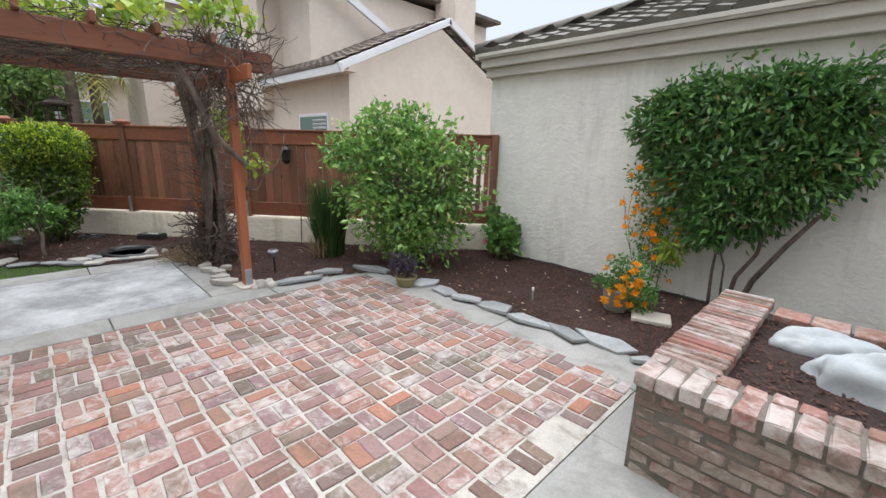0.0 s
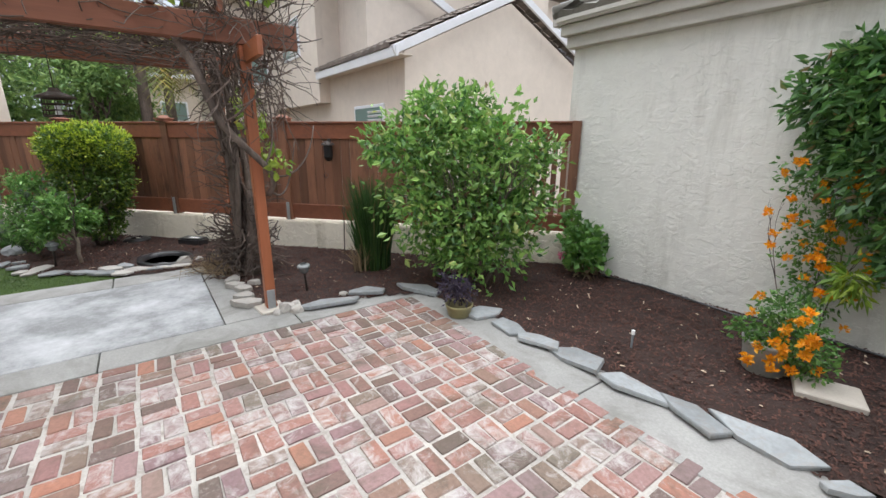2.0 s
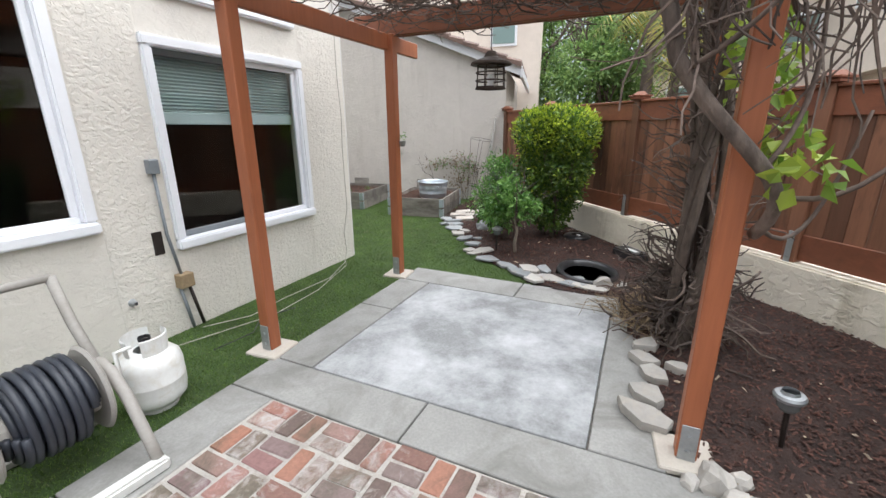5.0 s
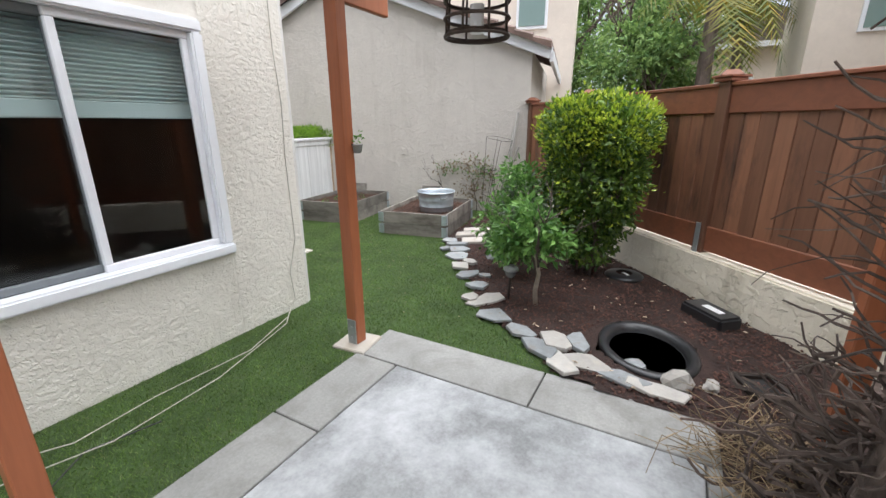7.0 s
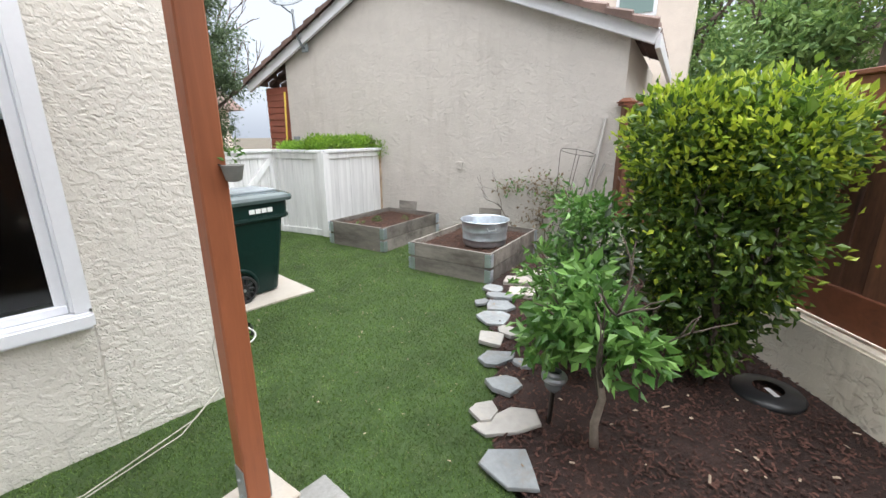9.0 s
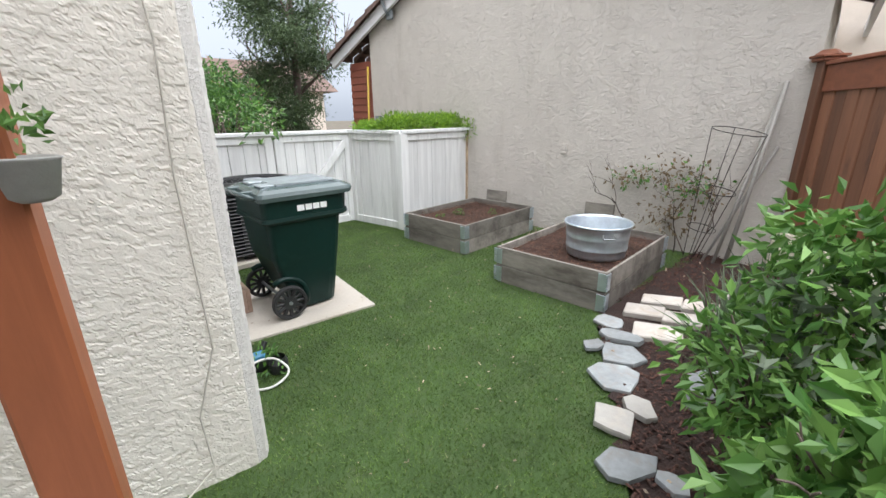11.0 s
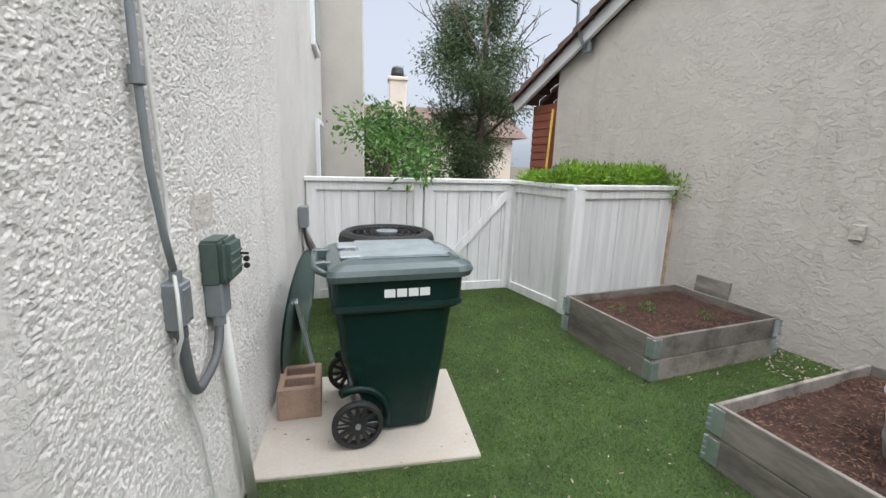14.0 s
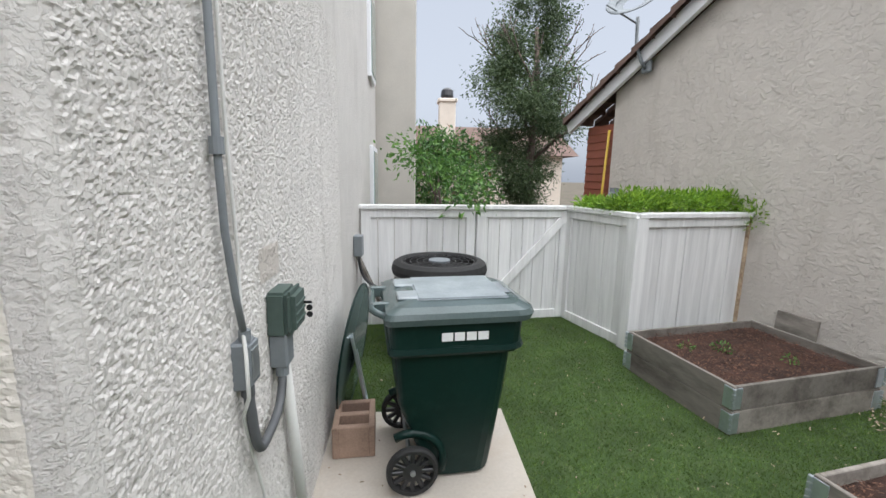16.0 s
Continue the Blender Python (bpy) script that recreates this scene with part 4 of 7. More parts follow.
tagged(cap_w, "chipped stucco end block of the low wall", "low wall", kind="structure")
POSTS = [0.1, 2.15, 4.2, 6.25, 8.3, 10.0]


def fence_post(x):
    t = thing("fence_post", "red-brown stained timber fence post with a flared cap", "fence post", FM @ pose(x, -0.1, 0.42), group="fence posts")
    part("post", box((0, 0, 0.72), (0.11, 0.11, 1.44), 0.006), M["fence"], t)
    if x > 0.5:
        bm = box((0, 0, 1.455), (0.17, 0.17, 0.03), 0.006)
        add_box(bm, (0, 0, 1.48), (0.2, 0.2, 0.02), 0.004)
        part("cap", bm, M["fence_rail"], t)
        part("cap_top", lathe([(0.115, 0), (0.06, 0.04), (0.0, 0.055)], 4, (0, 0, 1.49)), M["fence_rail"], t)
    bm = box((0, 0.065, 0.12), (0.05, 0.008, 0.3), 0.002)
    for z in (0.05, 0.2):
        add_cyl(bm, (0, 0.068, z), (0, 0.078, z), 0.009, n=8)
    part("bracket", bm, M["steel"], t, "galvanised post bracket")
    return t


for i, x in enumerate(POSTS):
    fence_post(x)
board_me = {}
PANELS = []
for i in range(len(POSTS) - 1):
    x0, x1 = POSTS[i] + 0.055, POSTS[i + 1] - 0.055
    w = x1 - x0
    slatted = i == 0
    t = thing("timber_fence", "red-brown slatted fence panel with open gaps" if slatted else "red-brown vertical board fence panel between posts", "fence", FM @ pose(x0, -0.1, 0), group="fence panels")
    PANELS.append(t)
    part("top_rail", box((w / 2, 0, 1.72), (w, 0.06, 0.21), 0.006), M["fence_rail"], t)
    part("bottom_rail", box((w / 2, 0, 0.555), (w, 0.06, 0.22), 0.006), M["fence_rail"], t)
    part("cap_rail", box((w / 2, 0, 1.84), (w, 0.1, 0.03), 0.005), M["fence_rail"], t)
    step, bw = (0.115, 0.07) if slatted else (0.137, 0.133)
    if bw not in board_me:
        bm = box((0, 0, 1.14), (bw, 0.022, 1.0), 0.004)
        board_me[bw] = bpy.data.meshes.new("board")
        bm.to_mesh(board_me[bw])
        bm.free()
        board_me[bw].materials.append(M["fence"])
    n = int(w / step)
    for k in range(n):
        b = part("board", board_me[bw], None, t)
        b.location = ((k + 0.5) * w / n, 0.004 * ((k * 7) % 3 - 1), 0)

# ---- white gate and bin enclosure ----
GATE = [(-6.77, -5.22), (-9.06, -5.42), (-9.35, -4.48), (-10.72, -4.76)]


def white_panel(name, a, b, label, boards, brace=False, rusty=False, kind=""):
    m, ln = frame_along(a, b)
    t = thing(name, label, "gate" if brace else "fence", m, group="" if brace else "white enclosure panels", kind=kind)
    step = ln / boards
    me = bpy.data.meshes.new("board")
    bm = box((0, 0, 0.66), (step - 0.006, 0.02, 1.2), 0.003)
    bm.to_mesh(me)
    bm.free()
    me.materials.append(M["white_wood"])
    for k in range(boards):
        part("board", me, None, t).location = ((k + 0.5) * step, 0.003 * (k % 2), 0)
    for nm, z, h, d in (("top_rail", 1.21, 0.09, 0.07), ("bottom_rail", 0.05, 0.1, 0.06)):
        part(nm, box((ln / 2, 0.0, z), (ln, d, h), 0.004), M["white_wood"], t)
    part("cap_rail", box((ln / 2, 0, 1.275), (ln + 0.08, 0.14, 0.045), 0.006), M["white_wood"], t)
    for x in (0.05, ln - 0.05):
        part("stile", box((x, 0.0, 0.63), (0.1, 0.075, 1.24), 0.005), M["rust"] if rusty and x > 0.1 else M["white_wood"], t)
    return t, m, ln


gp, gm, gl = white_panel("white_fence", GATE[0], (-7.98, -5.326), "white painted board fence panel beside the gate", 7)
gt, gm, gl = white_panel("gate", (-8.0, -5.328), GATE[1], "white painted board gate with a diagonal brace", 8, True)
an = math.atan2(1.0, gl - 0.15)
for s in (1, -1):
    part("brace", box((gl / 2, 0.04 * s, 0.65), (math.hypot(1.0, gl - 0.2), 0.03, 0.09), 0.004, Matrix.Rotation(-an, 3, "Y")), M["white_wood"], gt)
part("latch", box((gl - 0.06, 0.06, 1.2), (0.12, 0.03, 0.05), 0.006), M["brown_metal"], gt)
white_panel("white_fence", GATE[1], GATE[2], "white painted board side of the enclosure", 5)
white_panel("white_fence", GATE[2], GATE[3], "white painted enclosure front with rust stains at one end", 5, False, True)
corner = part("corner_post", box((GATE[2][0], GATE[2][1], 0.63), (0.13, 0.13, 1.26), 0.006, Matrix.Rotation(radians(14), 3, "Z")), M["white_wood"])
tagged(corner, "white painted corner post of the enclosure", "post", group="white enclosure posts")

# ---- pergola: four posts, beams, rafters ----
PG = [(-4.62, -0.57), (-6.383, -0.557), (-4.7, 2.06), (-6.5, 2.1)]
pergola = thing("pergola", "orange-brown stained timber pergola carrying dry vines", "pergola", pose(-5.55, 0.75, 0))
for x, y in PG:
    q = (x + 5.55, y - 0.75)
    p = part("post", box((*q, 1.2), (0.092, 0.092, 2.36), 0.006), M["pergola"], pergola)
    bm = bmesh.new()
    for s in (-1, 1):
        add_box(bm, (q[0] + s * 0.05, q[1], 0.11), (0.006, 0.075, 0.2), 0.002)
        for z in (0.07, 0.15):
            add_cyl(bm, (q[0] + s * 0.05, q[1], z), (q[0] + s * 0.062, q[1], z), 0.01, n=8)
    part("post_bracket", bm, M["steel"], p, "galvanised steel post bracket")
for x0 in (-4.665, -6.46):
    part("beam", box((x0 + 5.55, 0.0, 2.48), (0.05, 3.5, 0.2), 0.006), M["beam"], pergola)
    part("beam", box((x0 + 5.55 - 0.1, 0.0, 2.482), (0.045, 3.4, 0.19), 0.006), M["beam"], pergola)
for y0 in (-0.58, 2.07):
    part("cross_beam", box((0, y0 - 0.75, 2.31), (2.75, 0.045, 0.14), 0.006), M["pergola"], pergola)
for k in range(6):
    part("rafter", box((0, -1.15 + k * 0.46, 2.63), (1.96, 0.045, 0.09), 0.005), M["beam"], pergola)
for x, y in PG[:3]:
    f = part("post_footing", box((x, y, 0.003), (0.26, 0.26, 0.036), 0.008, Matrix.Rotation(radians(6), 3, "Z")), M["pale_concrete"])
    tagged(f, "small pale concrete footing under a pergola post", "footing", group="post footings")
# ---- ground surfaces ----
EDGE = [(-6.66, 0.86), (-6.92, 0.6), (-7.12, 0.28), (-7.28, 0.05), (-7.5, -0.12), (-7.85, -0.32), (-8.2, -0.58), (-8.62, -0.9), (-9.0, -1.25), (-9.3, -1.4)]
north = [(-4.95, 1.98), (-4.5, 2.16), (-4.42, 2.9), (-4.2, 3.5), (-3.4, 3.72), (-0.85, 3.76), (-0.4, 4.15)]
MULCH = EDGE[::-1] + [(-6.6, 1.68), (-6.3, 1.7), (-5.6, 1.86)] + north + [(1.6, 4.2), (3.8, 4.2), (3.8, 5.76), (-3.9, 5.76), (-11.3, -0.9), (-11.3, -1.6)]
mv, mf = sheet(MULCH, 0.07, 0.012, 0.018, 3.0)
POND = (-7.28, 1.31)
mf = [f for f in mf if math.hypot(mv[f[0]][0] + 0.035 - POND[0], mv[f[0]][1] + 0.035 - POND[1]) > 0.33]
mulch = part("mulch_bed", mesh_of("mulch_bed", mv, mf, M["mulch"], True), M["mulch"])
tagged(mulch, "dark red-brown bark mulch planting bed", "mulch", kind="structure")
TURF = [(4.5, -1.45), (4.5, -0.47), (-4.9, -0.47), (-6.66, -0.47), (-6.66, 0.9)] + EDGE + [(-11.3, -1.5), (-10.3, -5.6), (-6.6, -5.6), (-6.75, -1.45)]
turf = part("turf", prism(TURF, -0.05, 0.0), M["turf_base"])
tagged(turf, "green artificial turf lawn beside the house", "lawn", kind="structure")


def scatter(poly, n, rng):
    xs, ys = [p[0] for p in poly], [p[1] for p in poly]
    out = []
    while len(out) < n:
        x, y = rng.uniform(min(xs), max(xs)), rng.uniform(min(ys), max(ys))
        if inside(poly, x, y):
            out.append((x, y))
    return np.array(out)


rng = np.random.default_rng(4)
pts = scatter([(-2.6, -1.45), (-2.6, -0.47)] + TURF[2:], 230000, rng)
n = len(pts)
lean = rng.normal(0, 0.009, (n, 2))
h = rng.uniform(0.008, 0.019, n)
ang = rng.uniform(0, math.pi, n)
wd = 0.0026
v = np.zeros((n, 3, 3))
v[:, 0, :2] = pts + np.stack([np.cos(ang), np.sin(ang)], 1) * wd
v[:, 1, :2] = pts - np.stack([np.cos(ang), np.sin(ang)], 1) * wd
v[:, 2, :2], v[:, 2, 2] = pts + lean, h
me = bpy.data.meshes.new("turf_blades")
me.from_pydata(v.reshape(-1, 3).tolist(), [], (np.arange(n)[:, None] * 3 + [0, 1, 2]).tolist())
me.materials.append(M["turf"])
tagged(part("turf_blades", me, None), "short green artificial grass blades of the lawn", "grass", kind="stuff")


def chips(name, poly, count, size, z, material, seed, label, category):
    """Flat shreds of bark strewn over a bed."""
    rng = np.random.default_rng(seed)
    p = scatter(poly, count, rng)
    verts, faces = [], []
    for x, y in p:
        if math.hypot(x - POND[0], y - POND[1]) < 0.42 or (-10.0 < x < -9.1 and -1.4 < y < -0.75):
            continue
        l, w, a, t = size * rng.uniform(0.4, 1.4), size * rng.uniform(0.2, 0.55), rng.uniform(0, 6.3), rng.normal(0, 0.35)
        c, s = math.cos(a), math.sin(a)
        hz = z + rng.uniform(0.0, 0.014)
        o = len(verts)
        for i, j in ((-1, -1), (1, -1), (1, 1), (-1, 1)):
            verts.append((x + c * l * i / 2 - s * w * j / 2, y + s * l * i / 2 + c * w * j / 2, hz + t * l * i / 2))
        verts.append((x, y, hz + w * 0.6))
        faces += [(o, o + 1, o + 4), (o + 1, o + 2, o + 4), (o + 2, o + 3, o + 4), (o + 3, o, o + 4)]
    tagged(part(name, mesh_of(name, verts, faces, material), None), label, category, kind="stuff")


chips("mulch_chips", MULCH, 42000, 0.028, 0.012, M["chip"], 11, "shredded red-brown bark chips over the bed", "mulch")
chips("leaf_litter", MULCH, 420, 0.03, 0.03, M["litter"], 12, "pale dry leaf litter strewn over the mulch", "litter")
chips("wall_litter", [(-10.95, -3.5), (-10.5, -3.45), (-10.3, -3.1), (-10.3, -2.85), (-10.95, -2.8)], 170, 0.022, 0.008, M["litter"], 15, "dry leaves and grit gathered between the beds and the wall", "litter")
chips("turf_litter", [(-6.7, -5.1), (-10.2, -5.0), (-11, -2), (-9, -1.5), (-7, 0), (-6.7, -1.5)], 420, 0.016, 0.018, M["litter"], 13, "pale dry bits strewn over the turf", "litter")

# concrete slab under the pergola and its borders, each cast piece apart
SLABS = [
    ("slab", -6.27, -4.55, -0.13, 1.62, "slab", "large concrete slab with white stains under the pergola"),
    ("slab", -6.66, -6.28, -0.47, 0.755, "concrete", "grey concrete border strip"),
    ("slab", -6.66, -6.28, 0.765, 1.68, "concrete", "grey concrete border strip"),
    ("slab", -6.27, -5.57, -0.47, -0.14, "concrete", "grey concrete border strip"),
    ("slab", -5.56, -4.55, -0.47, -0.14, "concrete", "grey concrete border strip"),
    ("slab", -6.27, -4.55, 1.63, 1.98, "concrete", "grey concrete border strip"),
    ("slab", -4.54, -4.2, -0.47, 0.735, "concrete", "grey concrete border strip"),
    ("slab", -4.54, -4.2, 0.745, 2.2, "concrete", "grey concrete border strip"),
    ("slab", -4.54, -4.2, 2.21, 3.75, "concrete", "grey concrete border strip"),
    ("slab", -4.19, -3.29, -0.47, -0.12, "concrete", "grey concrete border strip"),
    ("slab", -3.28, -1.2, -0.47, -0.12, "concrete", "grey concrete border strip"),
    ("slab", -1.19, 4.5, -0.47, -0.12, "concrete", "grey concrete border strip"),
    ("slab", -4.19, -2.05, 3.28, 3.75, "concrete", "grey concrete border strip"),
    ("slab", -2.04, -0.42, 3.28, 3.8, "concrete", "grey concrete border strip"),
    ("slab", -0.68, 4.5, -0.11, 2.6, "concrete", "grey concrete paving beside the brick planter"),
    ("slab", -0.68, -0.42, 2.6, 3.27, "concrete", "grey concrete paving beside the brick planter"),
    ("slab", -7.91, -6.72, -3.47, -2.56, "pale_concrete", "pale concrete pad under the refuse cart"),
]
for nm, x0, x1, y0, y1, mk, lab in SLABS:
    b = box(((x0 + x1) / 2, (y0 + y1) / 2, -0.045), (x1 - x0, y1 - y0, 0.1 if mk != "pale_concrete" else 0.13), 0.005)
    o = part("concrete_slab", b, M[mk])
    tagged(o, lab, "concrete slab", group="concrete paving")
joint_base = part("pavement_base", box((-0.6, 1.6, -0.09), (12.3, 4.3, 0.1)), M["mortar"])
tagged(joint_base, "dark packed base seen in the paving joints", "pavement", kind="structure")

# ---- brick patio in basket weave ----
patio = part("patio", box((-2.44, 1.58, -0.03), (3.5, 3.4, 0.056)), M["mortar"])
tagged(patio, "used red brick patio laid in basket weave with grey mortar", "patio", kind="structure")
# ---- things by the house's side wall ----
SIDE = HOUSE_X + 0.004  # face of the side wall near the meters


def refuse_cart(m):
    """Wheeled cart: tapered body with a flared upper band, domed lid, handle bar, two wheels."""
    t = thing("refuse_cart", "dark green plastic wheeled refuse cart with closed lid", "refuse cart", m)
    # local x: back (wheels) to front, y across, z up
    rings = [(-0.22, 0.24, 0.2, 0.02), (-0.235, 0.25, 0.21, 0.1), (-0.265, 0.29, 0.245, 0.45), (-0.285, 0.315, 0.268, 0.72), (-0.305, 0.355, 0.292, 0.735), (-0.31, 0.365, 0.298, 0.9)]

    def loop(x0, x1, h, z, front=0.1, back=0.04):
        out = []
        for cx, cy, a0, r in ((x1, -h, -90, front), (x1, h, 0, front), (x0, h, 90, back), (x0, -h, 180, back)):
            sx, sy = (-1 if cx == x1 else 1), (1 if cy < 0 else -1)
            for k in range(5):
                a = radians(a0 + 90 * k / 4)
                out.append((cx + sx * r + r * math.cos(a), cy + sy * r + r * math.sin(a), z))
        return out

    def skin(loops, close_lo=True, close_hi=True):
        bm = bmesh.new()
        vs = [[bm.verts.new(p) for p in lp] for lp in loops]
        n = len(vs[0])
        for a, b in zip(vs, vs[1:]):
            for k in range(n):
                bm.faces.new((a[k], a[(k + 1) % n], b[(k + 1) % n], b[k]))
        if close_lo:
            bm.faces.new(vs[0][::-1])
        if close_hi:
            bm.faces.new(vs[-1])
        return bm

    body = skin([loop(*r) for r in rings])
    # wheel recess at the lower back
    for v_ in body.verts:
        if v_.co.x < -0.1 and v_.co.z < 0.2:
            v_.co.x += 0.17 * (1 - v_.co.z / 0.25)
    b = part("body", body, M["bin"], t)
    for s in (-1, 1):
        arch = []
        for k in range(9):
            a = radians(-20 + 140 * k / 8)
            arch.append((-0.2 + 0.165 * math.cos(a), 0.262 * s * 0.86, 0.13 + 0.165 * math.sin(a)))
        bar("wheel_arch", arch, 0.022, M["bin"], b, 6)
    part("band_edge", skin([loop(-0.307, 0.358, 0.294, 0.73), loop(-0.318, 0.372, 0.304, 0.745), loop(-0.314, 0.366, 0.299, 0.77)]), M["bin"], b)
    lid = skin([loop(-0.33, 0.40, 0.325, 0.895), loop(-0.335, 0.41, 0.332, 0.925), loop(-0.325, 0.40, 0.322, 0.95), loop(-0.28, 0.35, 0.285, 0.972), loop(-0.2, 0.27, 0.2, 0.985)])
    ld = part("lid", lid, M["lid"], t, "glossy grey-green lid with raised panel")
    # panel and ribs carry the painted sky reflection
    part("lid_panel", box((0.06, 0, 0.985), (0.46, 0.44, 0.018), 0.008, seg=2), M["sheen_lid"], ld, "raised lid panel coloured pale for the sky's reflection")
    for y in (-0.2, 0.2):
        part("lid_rib", box((-0.2, y * 0.6, 0.984), (0.13, 0.13, 0.018), 0.007), M["sheen_lid"], ld)
    part("lid_lip", box((0.395, 0, 0.925), (0.05, 0.36, 0.035), 0.01), M["lid"], ld)
    part("warning_plate", box((0.3, 0, 0.979), (0.07, 0.22, 0.006), 0.002), M["grey_box"], ld)
    hd = bar("handle", [(-0.3, -0.22, 0.9), (-0.37, -0.22, 0.935), (-0.385, -0.2, 0.94), (-0.385, 0.2, 0.94), (-0.37, 0.22, 0.935), (-0.3, 0.22, 0.9)], 0.017, M["lid"], t)
    for s in (-1, 1):
        part("hinge", box((-0.345, 0.15 * s, 0.935), (0.09, 0.03, 0.06), 0.008), M["lid"], t)
    axle = part("axle", cyl((-0.2, -0.27, 0.125), (-0.2, 0.27, 0.125), 0.012), M["steel"], t)
    for s in (-1, 1):
        w_ = part("wheel", lathe([(0.105, -0.022), (0.122, -0.024), (0.13, -0.012), (0.13, 0.012), (0.122, 0.024), (0.105, 0.022), (0.105, -0.022)], 28, caps=False), M["rubber"], t)
        w_.matrix_local = pose(-0.2, 0.285 * s, 0.128, 90, 0, 0)
        hub = bmesh.new()
        for k in range(6):
            add_box(hub, (0, 0, 0), (0.21, 0.022, 0.026), 0.004, Matrix.Rotation(math.pi * k / 6 * 1.0, 3, "Z"))
        add_cyl(hub, (0, 0, -0.016), (0, 0, 0.016), 0.05, n=16)
        part("spokes", hub, M["black"], w_)
        part("hub_cap", cyl((0, 0, -0.027), (0, 0, 0.027), 0.014), M["steel"], w_)
    # a maker's mark shown as plain white bars, on the side that faces the lawn
    for k, (dx, wd) in enumerate(((-0.108, 0.052), (-0.05, 0.05), (0.008, 0.05), (0.068, 0.054))):
        part("white_bar", box((0.03 - dx, -0.2990, 0.825), (wd, 0.004, 0.042), 0.0015), M["white_paint"], b, "white painted marking")
    part("embossed_bar", box((0.03, -0.2975, 0.775), (0.12, 0.004, 0.008), 0.001), M["bin"], b)
    return t


refuse_cart(pose(-7.46, -3.02, 0.021, 0, 0, 186))

ac = thing("air_conditioner", "dark grey outdoor air conditioning unit with a fan grille on top", "air conditioner", pose(-7.55, -4.6, 0.03, 0, 0, 6))
part("body", box((0, 0, 0.38), (0.76, 0.74, 0.7), 0.09, seg=3), M["black"], ac)
for k in range(17):
    z = 0.1 + k * 0.036
    lv = part("louvre", box((0, 0, z), (0.775, 0.755, 0.012), 0.005), M["black"], ac)
part("base_pan", box((0, 0, 0.0), (0.86, 0.84, 0.06), 0.01), M["pale_concrete"], ac)
tp = part("top_ring", lathe([(0.43, 0.70), (0.44, 0.74), (0.425, 0.79), (0.385, 0.815), (0.345, 0.815), (0.325, 0.79), (0.32, 0.70)], 36), M["rubber"], ac)
# flat near-black disc in place of the shaded hollow under the grille
part("fan_well_shade", cyl((0, 0, 0.72), (0, 0, 0.735), 0.33, n=32), M["painted_shade"], ac)
for r in (0.09, 0.15, 0.21, 0.27, 0.32):
    bar("grille_ring", [(r * math.cos(a), r * math.sin(a), 0.80) for a in np.linspace(0, 2 * math.pi, 33)], 0.0035, M["black"], ac, 5)
for k in range(12):
    a = 2 * math.pi * k / 12
    bar("grille_spoke", [(0.06 * math.cos(a), 0.06 * math.sin(a), 0.803), (0.335 * math.cos(a), 0.335 * math.sin(a), 0.797)], 0.003, M["black"], ac, 5)
part("hub_cover", cyl((0, 0, 0.795), (0, 0, 0.812), 0.1, n=28), M["grey_box"], ac)

blk = thing("concrete_block", "tan hollow concrete block standing on the pad", "concrete block", pose(-6.955, -3.15, 0.021, 0, 0, 4))
bm = bmesh.new()
for x in (-0.1, 0.1):
    add_box(bm, (x, 0, 0.095), (0.036, 0.3, 0.19), 0.005)
for y in (-0.13, 0, 0.13):
    add_box(bm, (0, y, 0.095), (0.17, 0.04, 0.188), 0.005)
part("block", bm, M["block"], blk)

tg = thing("table_top", "round green-tinted glass table top leaning on the wall", "table top", pose(SIDE - 0.02, -3.55, 0.02, 0, 0, 0))
g = part("glass_disc", lathe([(0.42, -0.005), (0.43, 0.0), (0.42, 0.005)], 40), M["green_glass"], tg)
g.matrix_local = pose(-0.09, 0.0, 0.43, 0, 83, -5)
r_ = bar("rim", [(0.43 * math.cos(a), 0.43 * math.sin(a), 0) for a in np.linspace(0, 2 * math.pi, 41)], 0.008, M["bin"], g, 6)
scr = thing("window_screen", "small aluminium framed screen leaning against the glass", "window screen", pose(SIDE - 0.2, -3.5, 0.02, 0, 10, 10))
for c, s in (((0, -0.16, 0.3), (0.02, 0.022, 0.6)), ((0, 0.16, 0.3), (0.02, 0.022, 0.6)), ((0, 0, 0.59), (0.02, 0.3, 0.022)), ((0, 0, 0.011), (0.02, 0.3, 0.022))):
    part("frame", box(c, s, 0.003), M["galv"], scr)
part("mesh", box((0, 0, 0.3), (0.004, 0.3, 0.56)), M["green_glass"], scr)

# electrical gear on the side wall
cd = thing("conduit", "grey metal conduit running up the stucco side wall", "conduit", pose(SIDE, 0, 0))
bar("pipe", [(-0.026, -1.93, 5.3), (-0.028, -1.905, 2.0), (-0.028, -1.9, 1.66), (-0.03, -1.905, 1.45), (-0.03, -1.94, 1.28), (-0.032, -1.975, 1.15)], 0.0095, M["grey_box"], cd, 10)
part("coupling", cyl((-0.028, -1.9, 1.635), (-0.028, -1.9, 1.675), 0.017), M["grey_box"], cd)
bar("cable", [(-0.018, -1.98, 5.3), (-0.018, -1.975, 1.98), (-0.018, -1.98, 1.65), (-0.018, -2.0, 1.38), (-0.02, -1.99, 1.2), (-0.05, -1.93, 1.12), (-0.05, -1.93, 1.0), (-0.02, -1.96, 0.93), (-0.02, -2.0, 0.8), (-0.02, -2.07, 0.6), (-0.02, -2.12, 0.35), (-0.02, -2.13, 0.02)], 0.0055, M["cable"], cd, 6, label="thin white cable")
bx = thing("junction_box", "grey hinged electrical box on the stucco wall", "electrical box", pose(SIDE, -1.98, 1.01))
